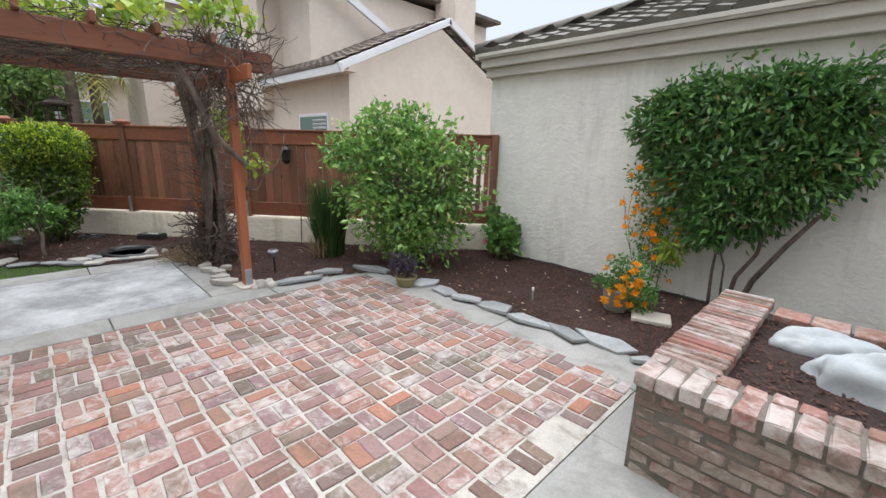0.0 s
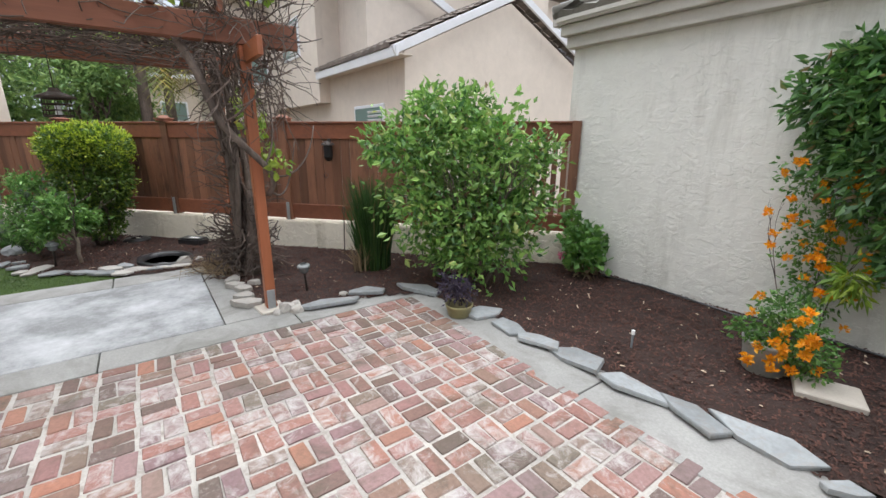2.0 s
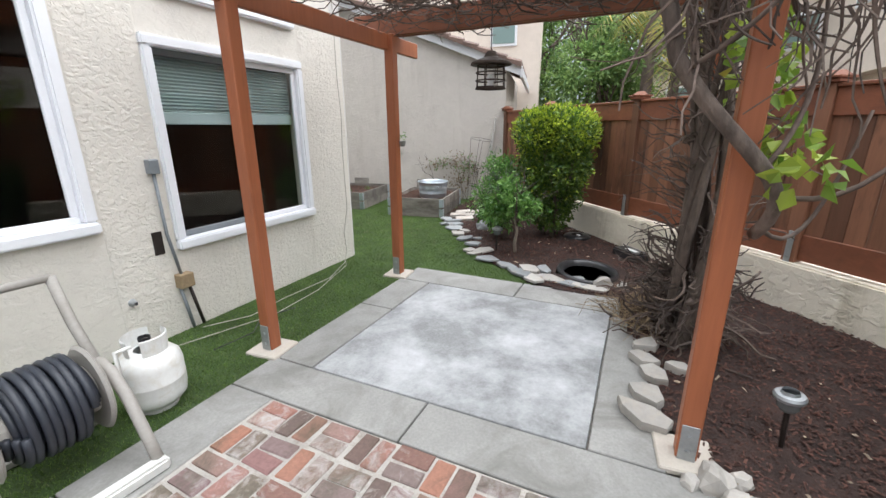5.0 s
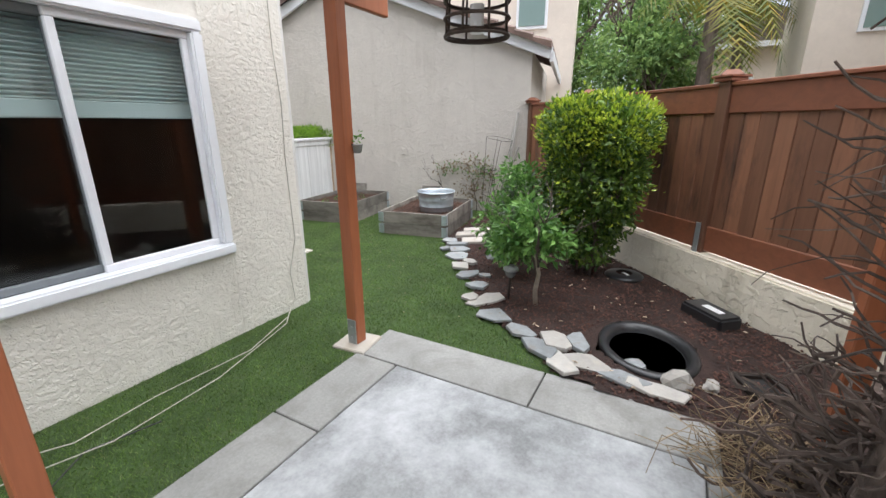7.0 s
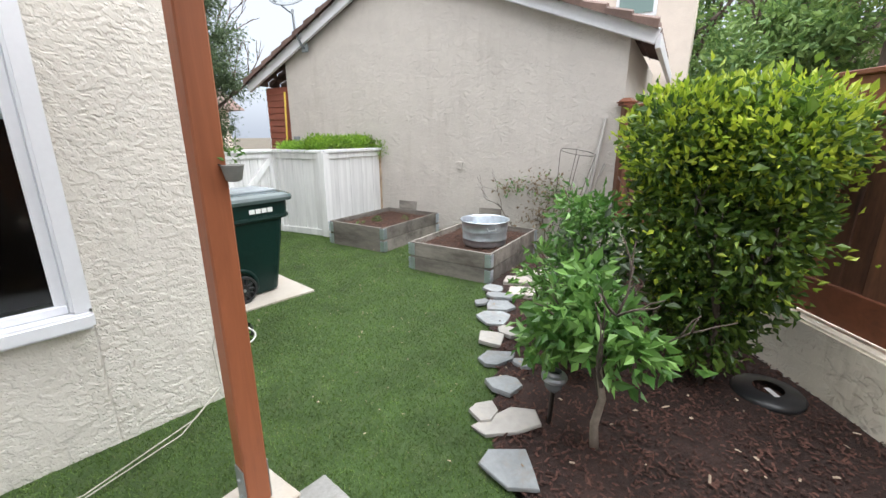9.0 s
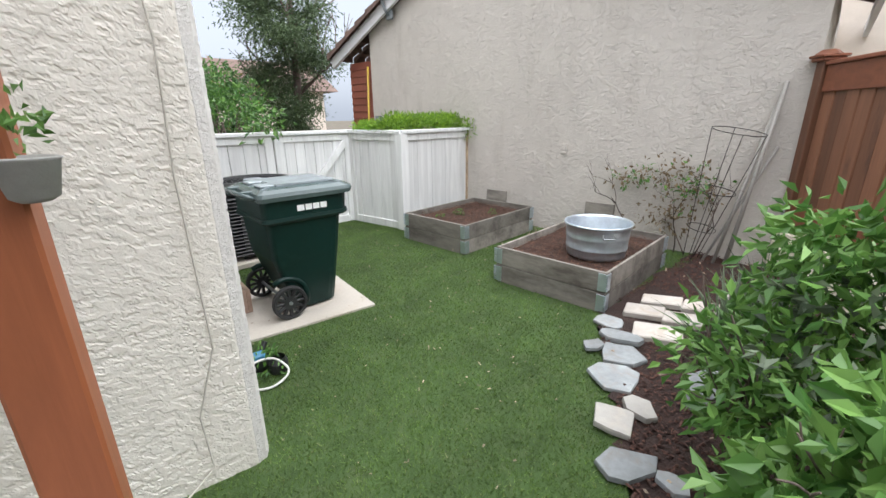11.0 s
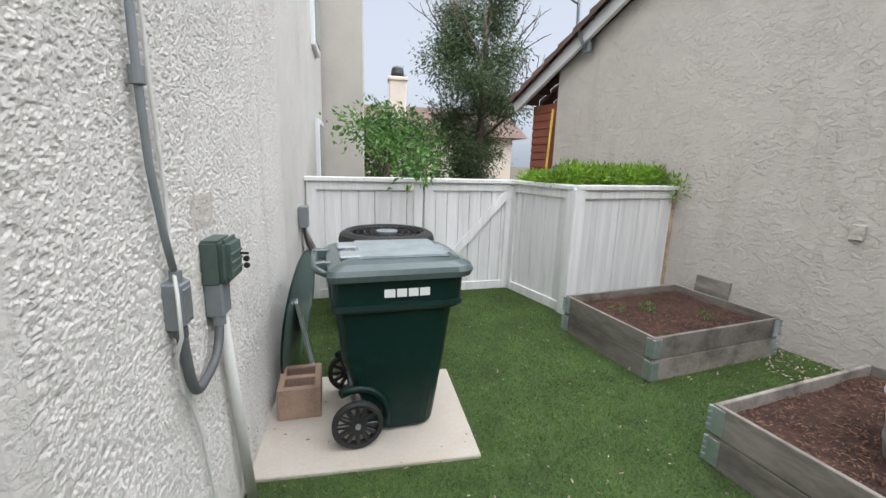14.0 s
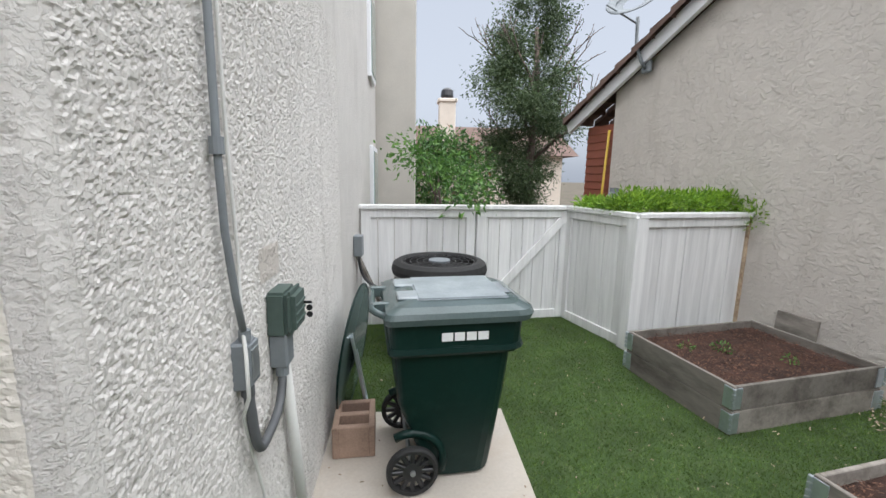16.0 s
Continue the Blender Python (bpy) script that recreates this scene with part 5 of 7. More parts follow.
part("box", box((-0.022, 0, 0.068), (0.044, 0.075, 0.135), 0.006), M["grey_box"], bx)
part("cover", box((-0.048, 0, 0.07), (0.01, 0.068, 0.12), 0.004), M["grey_box"], bx)
part("cover_panel", box((-0.054, 0, 0.07), (0.005, 0.048, 0.09), 0.002), M["steel"], bx)
part("fitting", cyl((-0.032, 0.005, 0.135), (-0.032, 0.005, 0.165), 0.016), M["grey_box"], bx)
part("fitting", cyl((-0.034, 0.012, -0.022), (-0.034, 0.012, 0.005), 0.018), M["dark_conduit"], bx)
mb = thing("meter_box", "green plastic cable box with keys in its lock", "electrical box", pose(SIDE, -2.29, 1.05))
part("case", box((-0.035, 0, 0.078), (0.07, 0.14, 0.156), 0.01, seg=2), M["green_box"], mb)
part("hood", box((-0.078, -0.004, 0.082), (0.04, 0.148, 0.15), 0.016, seg=2), M["green_box"], mb)
for z in (0.045, 0.075, 0.105):
    part("rib", box((-0.099, -0.004, z), (0.006, 0.12, 0.01), 0.002), M["green_box"], mb)
part("neck", box((-0.035, 0.02, -0.05), (0.06, 0.085, 0.12), 0.006), M["grey_box"], mb)
part("key", box((-0.112, -0.05, 0.09), (0.03, 0.006, 0.01), 0.002), M["black"], mb)
for z in (0.07, 0.045):
    part("key_bow", cyl((-0.118, -0.053, z), (-0.118, -0.047, z), 0.011, n=10), M["black"], mb)
part("fitting", cyl((-0.04, 0.04, -0.14), (-0.04, 0.04, -0.1), 0.022), M["grey_box"], mb)
fx = thing("flexible_conduit", "dark grey flexible conduit looping between two boxes", "conduit", pose(SIDE, 0, 0))
bar("hose", bezier((-0.034, -1.968, 1.0), (-0.042, -1.97, 0.87), (-0.042, -1.98, 0.79), (-0.042, -2.04, 0.79), 10) + bezier((-0.042, -2.04, 0.79), (-0.042, -2.12, 0.8), (-0.042, -2.22, 0.79), (-0.04, -2.25, 0.92), 10)[1:], 0.0145, M["dark_conduit"], fx, 10)
wp = thing("drain_pipe", "white plastic pipe standing against the side wall", "pipe", pose(SIDE, 0, 0))
bar("pipe", [(-0.03, -2.3, 0.96), (-0.035, -2.38, 0.5), (-0.04, -2.47, 0.0)], 0.021, M["cable"], wp, 10)
pt = part("wall_patch", box((SIDE + 0.002, -2.28, 1.3), (0.018, 0.2, 0.12), 0.004), M["tan_stucco"])
tagged(pt, "grey cement patch on the stucco side wall", "wall patch", kind="structure")
ob_ = thing("outlet_box", "small grey disconnect box with conduit to the air conditioner", "electrical box", pose(HOUSE_X + 0.03, -4.66, 0.87))
part("box", box((-0.04, 0, 0.09), (0.08, 0.12, 0.19), 0.006), M["grey_box"], ob_)
bar("cord", bezier((-0.04, 0, 0.0), (-0.05, 0.0, -0.2), (-0.1, 0.02, -0.28), (-0.3, 0.05, -0.32), 10), 0.014, M["black"], ob_, 8)
ww = part("wood_strip", box((-6.87, -4.85, 0.62), (0.03, 0.1, 0.62), 0.004, Matrix.Rotation(radians(24), 3, "Y")), M["grey_wood"])
tagged(ww, "weathered wooden strip leaning against the white fence", "wood strip")

st = thing("hose_fitting", "dark plastic hose fitting with looped white cable on the turf", "hose fitting", pose(-6.97, -2.1, 0.0))
part("drum", lathe([(0.05, 0), (0.06, 0.02), (0.06, 0.07), (0.045, 0.1), (0.0, 0.105)], 16, (-0.05, 0, 0)), M["black"], st)
part("drum", lathe([(0.05, 0), (0.055, 0.03), (0.05, 0.09), (0.0, 0.1)], 16, (0.03, -0.1, 0)), M["black"], st)
part("valve", box((0.05, -0.05, 0.11), (0.09, 0.06, 0.05), 0.012), M["blue"], st, "blue plastic valve")
part("spout", cyl((0.03, -0.09, 0.08), (-0.02, -0.12, 0.16), 0.016), M["black"], st)
bar("cord", [(0.04 + (0.12 + 0.01 * math.sin(3 * a)) * math.cos(a), 0.085 + 0.068 * math.sin(a), 0.065 - 0.055 * math.sin(a)) for a in np.linspace(0, 2 * math.pi, 33)] + [(0.19, 0.0, 0.14), (0.215, -0.06, 0.2)], 0.007, M["cable"], st, 8, label="looped white cable")
crown("weed", [(0.03, -0.04, 0.06, 0.12, 0.12, 0.09)], 120, 0.04, M["mid_leaf"], st, 5)

# ---- raised beds ----


def raised_bed(m, lx, ly, label, seed):
    """Two courses of weathered boards with steel corner hinges, filled with soil."""
    t = thing("raised_bed", label, "raised bed", m, group="raised beds")
    for k, z in enumerate((0.08, 0.25)):
        for c, s in (((0, ly / 2 - 0.012, z), (lx - 0.05, 0.024, 0.165)), ((0, -ly / 2 + 0.012, z), (lx - 0.05, 0.024, 0.165)), ((lx / 2 - 0.012, 0, z), (0.024, ly, 0.165)), ((-lx / 2 + 0.012, 0, z), (0.024, ly, 0.165))):
            part("board", box(c, s, 0.004), M["grey_wood"], t)
    for sx in (-1, 1):
        for sy in (-1, 1):
            bm = bmesh.new()
            for z in (0.08, 0.25):
                add_box(bm, (sx * (lx / 2 + 0.002), sy * (ly / 2 - 0.035), z), (0.008, 0.06, 0.14), 0.001)
                add_box(bm, (sx * (lx / 2 - 0.035), sy * (ly / 2 + 0.002), z), (0.06, 0.008, 0.14), 0.001)
                for q in range(4):
                    add_cyl(bm, (sx * (lx / 2 + 0.006), sy * (ly / 2 + 0.006), z - 0.06 + q * 0.035), (sx * (lx / 2 + 0.006), sy * (ly / 2 + 0.006), z - 0.035 + q * 0.035), 0.011, n=8)
            part("corner_hinge", bm, M["galv"], t, "galvanised corner hinge")
    v, f = sheet([(-lx / 2 + 0.024, -ly / 2 + 0.024), (lx / 2 - 0.024, -ly / 2 + 0.024), (lx / 2 - 0.024, ly / 2 - 0.024), (-lx / 2 + 0.024, ly / 2 - 0.024)], 0.045, 0.265, 0.014, 7.0)
    part("soil", mesh_of("soil", v, f, M["bed_soil"], True), None, t)
    rng = np.random.default_rng(seed)
    vs, fs = [], []
    for _ in range(2600):
        x, y = rng.uniform(-lx / 2 + 0.04, lx / 2 - 0.04), rng.uniform(-ly / 2 + 0.04, ly / 2 - 0.04)
        l, w_, a = rng.uniform(0.005, 0.022), rng.uniform(0.002, 0.006), rng.uniform(0, 6.3)
        c, s, z = math.cos(a), math.sin(a), 0.275 + rng.uniform(0, 0.022)
        o = len(vs)
        vs += [(x + c * l, y + s * l, z), (x - s * w_, y + c * w_, z + 0.004), (x - c * l, y - s * l, z + rng.normal(0, 0.006)), (x + s * w_, y - c * w_, z + 0.004)]
        fs.append((o, o + 1, o + 2, o + 3))
    ch_ = part("chip_layer", mesh_of("chip_layer", vs, fs, M["bed_chip"]), None, t)
    ch_["kind"] = "stuff"
    return t


BED_A = pose(-9.87, -3.71, 0, 0, 0, 10)
BED_B = pose(-9.82, -1.98, 0, 0, 0, 10)
ba = raised_bed(BED_A, 1.34, 0.98, "weathered grey timber raised bed of bare soil", 3)
raised_bed(BED_B, 1.38, 1.02, "weathered grey timber raised bed holding a metal tub", 4)
crown("seedlings", [(0.1, -0.1, 0.3, 0.07, 0.07, 0.03), (-0.2, 0.2, 0.3, 0.05, 0.05, 0.03), (0.35, -0.2, 0.29, 0.06, 0.05, 0.03)], 160, 0.03, M["mid_leaf"], ba, 8)
tub = thing("metal_tub", "galvanised round metal wash tub resting in the raised bed", "tub", pose(-9.7, -1.78, 0.285) @ Matrix.Diagonal((0.89, 0.89, 0.95, 1)))
part("wall", lathe([(0.272, 0), (0.279, 0.03), (0.283, 0.07), (0.289, 0.075), (0.291, 0.09), (0.286, 0.1), (0.292, 0.17), (0.294, 0.176), (0.296, 0.19), (0.293, 0.2), (0.305, 0.285), (0.318, 0.29), (0.322, 0.3), (0.316, 0.31), (0.306, 0.303), (0.298, 0.285), (0.25, 0.02), (0.0, 0.018)], 48), M["galv"], tub, smooth=True)
for s in (0.9, 4.04):
    c, q = math.cos(s), math.sin(s)
    pts = [(0.302 * c - q * w_, 0.302 * q + c * w_, z) for w_, z in ((-0.05, 0.25), (-0.045, 0.22), (0.045, 0.22), (0.05, 0.25))]
    bar("handle", [pts[0]] + [(p[0] * 1.09, p[1] * 1.09, p[2]) for p in pts[1:3]] + [pts[3]], 0.006, M["steel"], tub, 6)

# against the taupe wall
for k, (al, w_) in enumerate(((-0.63, 0.34), (0.9, 0.36))):
    pl = part("plank", box((al, -0.03, 0.27 - 0.06), (w_, 0.03, 0.42), 0.004, Matrix.Rotation(radians(-4), 3, "X")), M["grey_wood"])
    pl.matrix_world = WEST
    tagged(pl, "short grey board standing behind a raised bed", "plank", group="short boards")
vent = part("wall_plate", box((0.36, -0.01, 1.05), (0.09, 0.03, 0.12), 0.006), M["tan_stucco"])
vent.matrix_world = WEST
tagged(vent, "small painted cover plate on the taupe wall", "cover plate")
cg = thing("tomato_cage", "thin wire tomato cage standing by the wall", "plant support", WEST @ pose(1.98, -0.22, 0, 4, 10, 0))
for z, r in ((0.35, 0.13), (0.75, 0.17), (1.32, 0.22)):
    bar("ring", [(r * math.cos(a), r * math.sin(a), z) for a in np.linspace(0, 2 * math.pi, 21)], 0.004, M["brown_metal"], cg, 5)
for k in range(4):
    a = math.pi / 2 * k + 0.3
    bar("leg", [(0.06 * math.cos(a), 0.06 * math.sin(a), -0.02), (0.22 * math.cos(a), 0.22 * math.sin(a), 1.32)], 0.004, M["brown_metal"], cg, 5)
for k, (al, top, ln) in enumerate(((2.1, 2.5, 1.15), (2.2, 2.42, 1.5), (2.3, 2.46, 1.72))):
    s_ = bar("garden_stake", [(al, -0.3, 0.0), (top, -0.03, ln)], 0.014 + 0.003 * k, M["grey_plastic"], None, 5)
    s_.matrix_world = WEST
    tagged(s_, "pale weathered garden stake leaning against the wall", "stake", group="garden stakes")
dv = thing("climbing_plant", "straggling half-dry climber on the taupe wall", "climber", WEST @ pose(1.6, -0.12, 0))
branches("stem", [((0.3, 0, 0.0), (-0.4, 0.05, 1)), ((0.2, 0, 0), (0.1, 0, 1)), ((-0.3, 0, 0.2), (-0.6, 0, 0.8)), ((0.4, -0.05, 0), (0.4, 0.05, 1))], M["twig"], dv, 3, 3, 0.42, 0.008, 0.7, 0.25)
crown("foliage", [(-0.45, 0, 0.78, 0.25, 0.1, 0.12), (0, 0, 0.85, 0.35, 0.1, 0.2), (0.3, 0, 0.7, 0.3, 0.1, 0.3), (0.05, 0, 0.35, 0.4, 0.12, 0.25)], 420, 0.06, M["dry_leaf"], dv, 21, 0.9)
crown("green_foliage", [(-0.3, 0, 0.8, 0.3, 0.1, 0.15), (0.3, 0, 0.75, 0.3, 0.1, 0.3)], 160, 0.06, M["mid_leaf"], dv, 22, 0.9)

ed = thing("hedge_planting", "bright green groundcover growing over the white enclosure", "groundcover", pose(0, 0, 0))
crown("foliage", [(-9.42 - k * 0.2, -4.63 - k * 0.04 - 0.12, 1.38, 0.2, 0.2, 0.11) for k in range(7)] + [(-9.33 + 0.03 * k, -4.72 - k * 0.13, 1.33, 0.15, 0.12, 0.07) for k in range(5)] + [(-10.68, -4.72, 1.28, 0.15, 0.16, 0.16)], 7500, 0.055, M["groundcover_leaf"], ed, 31, 0.9, -0.5, 0.5, 0.3)

dish = thing("satellite_dish", "grey satellite dish on a mast at the roof edge", "satellite dish", WEST @ pose(-2.72, -0.1, 2.98))
bar("mast", [(0, 0, 0), (0.0, -0.08, 0.08), (-0.08, -0.1, 0.3), (-0.1, -0.1, 0.62)], 0.022, M["grey_box"], dish, 8)
part("mount", box((0, 0.02, 0.02), (0.14, 0.05, 0.14), 0.01), M["grey_box"], dish)
d_ = part("reflector", lathe([(0.0, 0.0), (0.12, 0.012), (0.22, 0.04), (0.3, 0.075), (0.29, 0.085), (0.2, 0.052), (0.0, 0.012)], 28, sx=1.1), M["grey_box"], dish, smooth=True)
d_.matrix_local = pose(-0.12, -0.15, 0.78, 50, 0, 30)
bar("arm", [(-0.1, -0.12, 0.55), (-0.2, -0.5, 0.75)], 0.012, M["grey_box"], dish, 6)
yp = bar("pole", [(-3.52, -0.05, 0.0), (-3.4, -0.03, 2.3)], 0.018, M["yellow"], None, 8)
yp.matrix_world = WEST
tagged(yp, "yellow pole standing at the corner of the taupe house", "pole")
gm_ = part("gas_meter", lathe([(0.0, 0), (0.09, 0.0), (0.1, 0.05), (0.06, 0.1), (0.06, 0.16), (0.0, 0.17)], 16), M["grey_box"])
gm_.matrix_world = WEST @ pose(-3.1, -0.1, 1.32)
tagged(gm_, "small grey utility fitting on the taupe wall", "utility fitting")
# ---- planting bed by the fence ----
rs = random.Random(17)


def stone(x, y, rx, ry, h, mat, rot=0, label="grey split flagstone edging the mulch bed", z=0.0, tilt=None, n=6):
    o = part("edging_stone", flat_stone(rs, rx, ry, h, n), mat)
    tx, ty = tilt or (rs.uniform(-4, 4), rs.uniform(-4, 4))
    o.matrix_world = pose(x, y, z, tx, ty, rot)
    return tagged(o, label, "edging stone", group="edging stones")


PALE = "pale flagstone edging between turf and mulch"
for x, y, rx, ry, rot in ((-6.78, 0.83, 0.17, 0.09, 40), (-6.9, 0.66, 0.17, 0.1, 60), (-7.06, 0.72, 0.16, 0.11, 20), (-6.86, 0.98, 0.18, 0.1, 80), (-7.1, 0.86, 0.17, 0.09, 20), (-7.07, 0.46, 0.14, 0.1, 70), (-7.235, 0.17, 0.16, 0.13, 50), (-7.5, 0.0, 0.2, 0.11, 150), (-7.49, -0.17, 0.11, 0.09, 40), (-7.77, -0.21, 0.15, 0.12, 10), (-7.99, -0.43, 0.15, 0.1, 150), (-8.21, -0.62, 0.14, 0.1, 40), (-8.06, -0.27, 0.1, 0.07, 90), (-8.38, -0.6, 0.12, 0.08, 60), (-8.53, -0.83, 0.16, 0.13, 130), (-8.76, -0.93, 0.15, 0.13, 60), (-8.95, -1.06, 0.15, 0.09, 110), (-8.74, -1.1, 0.08, 0.07, 20), (-9.1, -1.22, 0.15, 0.1, 100), (-6.8, 1.2, 0.2, 0.09, 80), (-6.75, 1.42, 0.19, 0.1, 85)):
    stone(x, y, rx, ry, rs.uniform(0.018, 0.032), M["slate"] if rs.random() < (0.45 if x > -8.5 else 0.9) else M["white_stone"], rot, PALE, 0.018, None, 6 if x > -8.5 else 8)
for x, y, rx, ry, rot in ((-9.44, -1.15, 0.17, 0.1, 118), (-9.72, -1.16, 0.18, 0.09, 121), (-9.54, -0.88, 0.2, 0.1, 116), (-9.19, -0.92, 0.19, 0.12, 119), (-9.83, -0.92, 0.15, 0.1, 112)):
    o = part("edging_stone", box((0, 0, 0.025), (rx * 1.6, ry * 1.75, 0.05), 0.008), M["cream_stone"])
    for v_ in o.data.vertices:
        v_.co.x += 0.12 * v_.co.y + 0.01 * math.sin(40 * v_.co.y)
    o.matrix_world = pose(x, y, 0.01, 2, -2, rot)
    tagged(o, "pale cream flagstone slab laid beside the raised bed", "flagstone", group="cream flagstones")
SLATE = "blue-grey slate slab edging the brick patio"
for x, y, rx, ry, rot in ((-4.43, 2.58, 0.24, 0.1, 78), (-4.53, 2.99, 0.18, 0.11, 65), (-3.38, 3.66, 0.17, 0.12, 60), (-3.02, 3.66, 0.17, 0.09, 5), (-2.7, 3.67, 0.16, 0.1, 0), (-2.3, 3.7, 0.22, 0.11, -3), (-1.88, 3.68, 0.22, 0.12, -5), (-1.47, 3.72, 0.2, 0.11, -12), (-1.13, 3.8, 0.22, 0.11, -4), (-0.8, 3.72, 0.07, 0.05, 30), (-4.25, 3.5, 0.2, 0.13, 30)):
    stone(x, y, rx * 1.32, ry * 1.25, rs.uniform(0.025, 0.035), M["slate"], rot, SLATE, 0.02, (rs.uniform(-7, 9), rs.uniform(-5, 5)), 5)
for x, y, rx, ry in ((-5.75, 1.9, 0.11, 0.08), (-5.52, 1.88, 0.11, 0.07), (-5.35, 1.93, 0.1, 0.08), (-5.12, 1.9, 0.13, 0.08), (-4.88, 1.88, 0.17, 0.1), (-5.5, 2.08, 0.08, 0.06)):
    stone(x, y, rx, ry, 0.05, M["white_stone"], rs.uniform(0, 180), "pale broken stone beside the pergola slab", 0.01)
for k, (x, y, r) in enumerate(((-4.55, 2.17, 0.09), (-4.47, 2.24, 0.07), (-4.6, 2.27, 0.06), (-4.8, 2.07, 0.06), (-4.52, 2.07, 0.05), (-4.62, 2.78, 0.05), (-6.9, 1.5, 0.1), (-6.95, 1.68, 0.06), (-9.7, -0.6, 0.08), (-10.2, -0.85, 0.08))):
    o = part("rock", lump(rs, r, r * 0.8, r * 0.75, k * 3.1, 0.4, 2), M["white_stone"])
    o.matrix_world = pose(x, y, r * 0.3, 0, 0, k * 50)
    tagged(o, "small tan rock lying on the mulch", "rock", group="small rocks")
sp = part("stepping_stone", box((0, 0, 0.03), (0.36, 0.27, 0.045), 0.008), M["pale_concrete"])
sp.matrix_world = pose(-1.08, 4.68, 0.01, 2, 1, 20)
tagged(sp, "pale square stepping stone lying on mulch", "stepping stone")

# pond liner, boxes and lids
pond = thing("pond_basin", "black plastic oval pond basin sunk in the mulch", "pond basin", pose(-7.28, 1.31, 0.0, 0, 0, 20))
part("rim", lathe([(0.3, -0.02), (0.395, -0.01), (0.4, 0.02), (0.39, 0.034), (0.36, 0.038), (0.33, 0.03), (0.31, 0.0), (0.295, -0.05), (0.0, -0.055)], 48, sx=1.0, sy=0.8), M["black"], pond, smooth=True)
part("water", lathe([(0.0, -0.02), (0.302, -0.02)], 40, sy=0.8), M["pond_water"], pond)
part("sunken_stone", lump(rs, 0.09, 0.07, 0.04, 3.0), M["slate"], pond).location = (0.2, -0.13, -0.02)
vb = thing("valve_box", "black plastic valve box with a white label", "valve box", pose(-8.02, 1.72, 0.0, 0, 0, 42))
part("body", box((0, 0, 0.05), (0.4, 0.22, 0.12), 0.02, seg=2), M["black"], vb)
part("label_plate", box((0.02, 0, 0.112), (0.17, 0.06, 0.004), 0.001), M["white_plastic"], vb)
rl = thing("pump_lid", "round black plastic lid half hidden by the hedge", "lid", pose(-8.75, 1.0, 0.0))
part("lid", lathe([(0.18, 0), (0.19, 0.03), (0.17, 0.05), (0.08, 0.06), (0.0, 0.06)], 28), M["black"], rl, smooth=True)
part("label_plate", box((0.05, 0.02, 0.063), (0.09, 0.03, 0.003), 0.001, Matrix.Rotation(0.7, 3, "Z")), M["white_plastic"], rl)
gr = thing("drain_grate", "small dark square drain with wire guard in the mulch", "drain", pose(-7.08, 1.95, 0.0, 0, 0, 25))
for c, s in (((0, 0.1, 0.03), (0.26, 0.03, 0.05)), ((0, -0.1, 0.03), (0.26, 0.03, 0.05)), ((0.115, 0, 0.03), (0.03, 0.17, 0.05)), ((-0.115, 0, 0.03), (0.03, 0.17, 0.05))):
    part("rim", box(c, s, 0.008), M["brown_metal"], gr)
# near-black plate in place of the shaded hole
part("well", box((0, 0, 0.012), (0.2, 0.17, 0.02)), M["painted_shade"], gr)
we = thing("wire_edging", "springy dark wire plant guard around the dry vine", "wire guard", pose(0, 0, 0))
for q, (c, r0, a0, a1) in enumerate((((-7.0, 2.1, 0.12), 0.42, 0.2, 1.8),)):
    pts = []
    for i in range(150):
        a = a0 + (a1 - a0) * i / 149
        b = i * 0.9
        rr = r0 + 0.05 * math.cos(b)
        pts.append((c[0] + rr * math.cos(a), c[1] + rr * math.sin(a), c[2] + 0.07 * math.sin(b) + 0.02))
    bar("wire_coil", pts, 0.0018, M["brown_metal"], we, 4)


def solar_light(x, y, h, lean=0):
    t = thing("solar_light", "small grey solar path light on a dark stake", "garden light", pose(x, y, 0.0, lean, 0, 0), group="solar lights")
    part("stake", cyl((0, 0, -0.03), (0, 0, h - 0.07), 0.012), M["brown_metal"], t)
    part("lens", lathe([(0.03, h - 0.08), (0.045, h - 0.06), (0.055, h - 0.01), (0.0, h - 0.01)], 20), M["solar"], t)
    part("cap", lathe([(0.065, h - 0.015), (0.068, h), (0.06, h + 0.012), (0.04, h + 0.015), (0.035, h + 0.03), (0, h + 0.032)], 20), M["steel"], t)
    return t


solar_light(-4.96, 2.5, 0.3, 3)
solar_light(-7.66, 0.14, 0.3, -2)
sk = thing("sprinkler_head", "thin pale sprinkler riser standing in the mulch", "sprinkler", pose(-2.19, 4.23, 0))
part("riser", cyl((0, 0, -0.02), (0, 0, 0.13), 0.009), M["grey_box"], sk)
part("nozzle", cyl((0, 0, 0.13), (0, 0, 0.165), 0.014), M["white_plastic"], sk)
tor = thing("garden_torch", "tall thin rusty metal garden ornament stake by the low wall", "garden stake", pose(-6.06, 3.4, 0))
part("stake", cyl((0, 0, 0), (0.0, 0.02, 0.62), 0.007), M["lantern"], tor)
bar("ring", [(0.045 * math.cos(a), 0.02, 0.66 + 0.045 * math.sin(a)) for a in np.linspace(0, 2 * math.pi, 17)], 0.006, M["lantern"], tor, 6)
fl = thing("wall_lantern", "dark metal lantern hanging on the fence", "lantern", FM @ pose(3.45, 0.0, 1.33))
part("backplate", box((0, -0.03, 0.14), (0.05, 0.02, 0.3), 0.004), M["brown_metal"], fl)
part("glass", box((0, 0.02, 0.12), (0.1, 0.09, 0.17), 0.01), M["black"], fl)
part("roof", lathe([(0.1, 0.2), (0.09, 0.22), (0.03, 0.26), (0.0, 0.29)], 8, (0, 0.02, 0)), M["brown_metal"], fl)
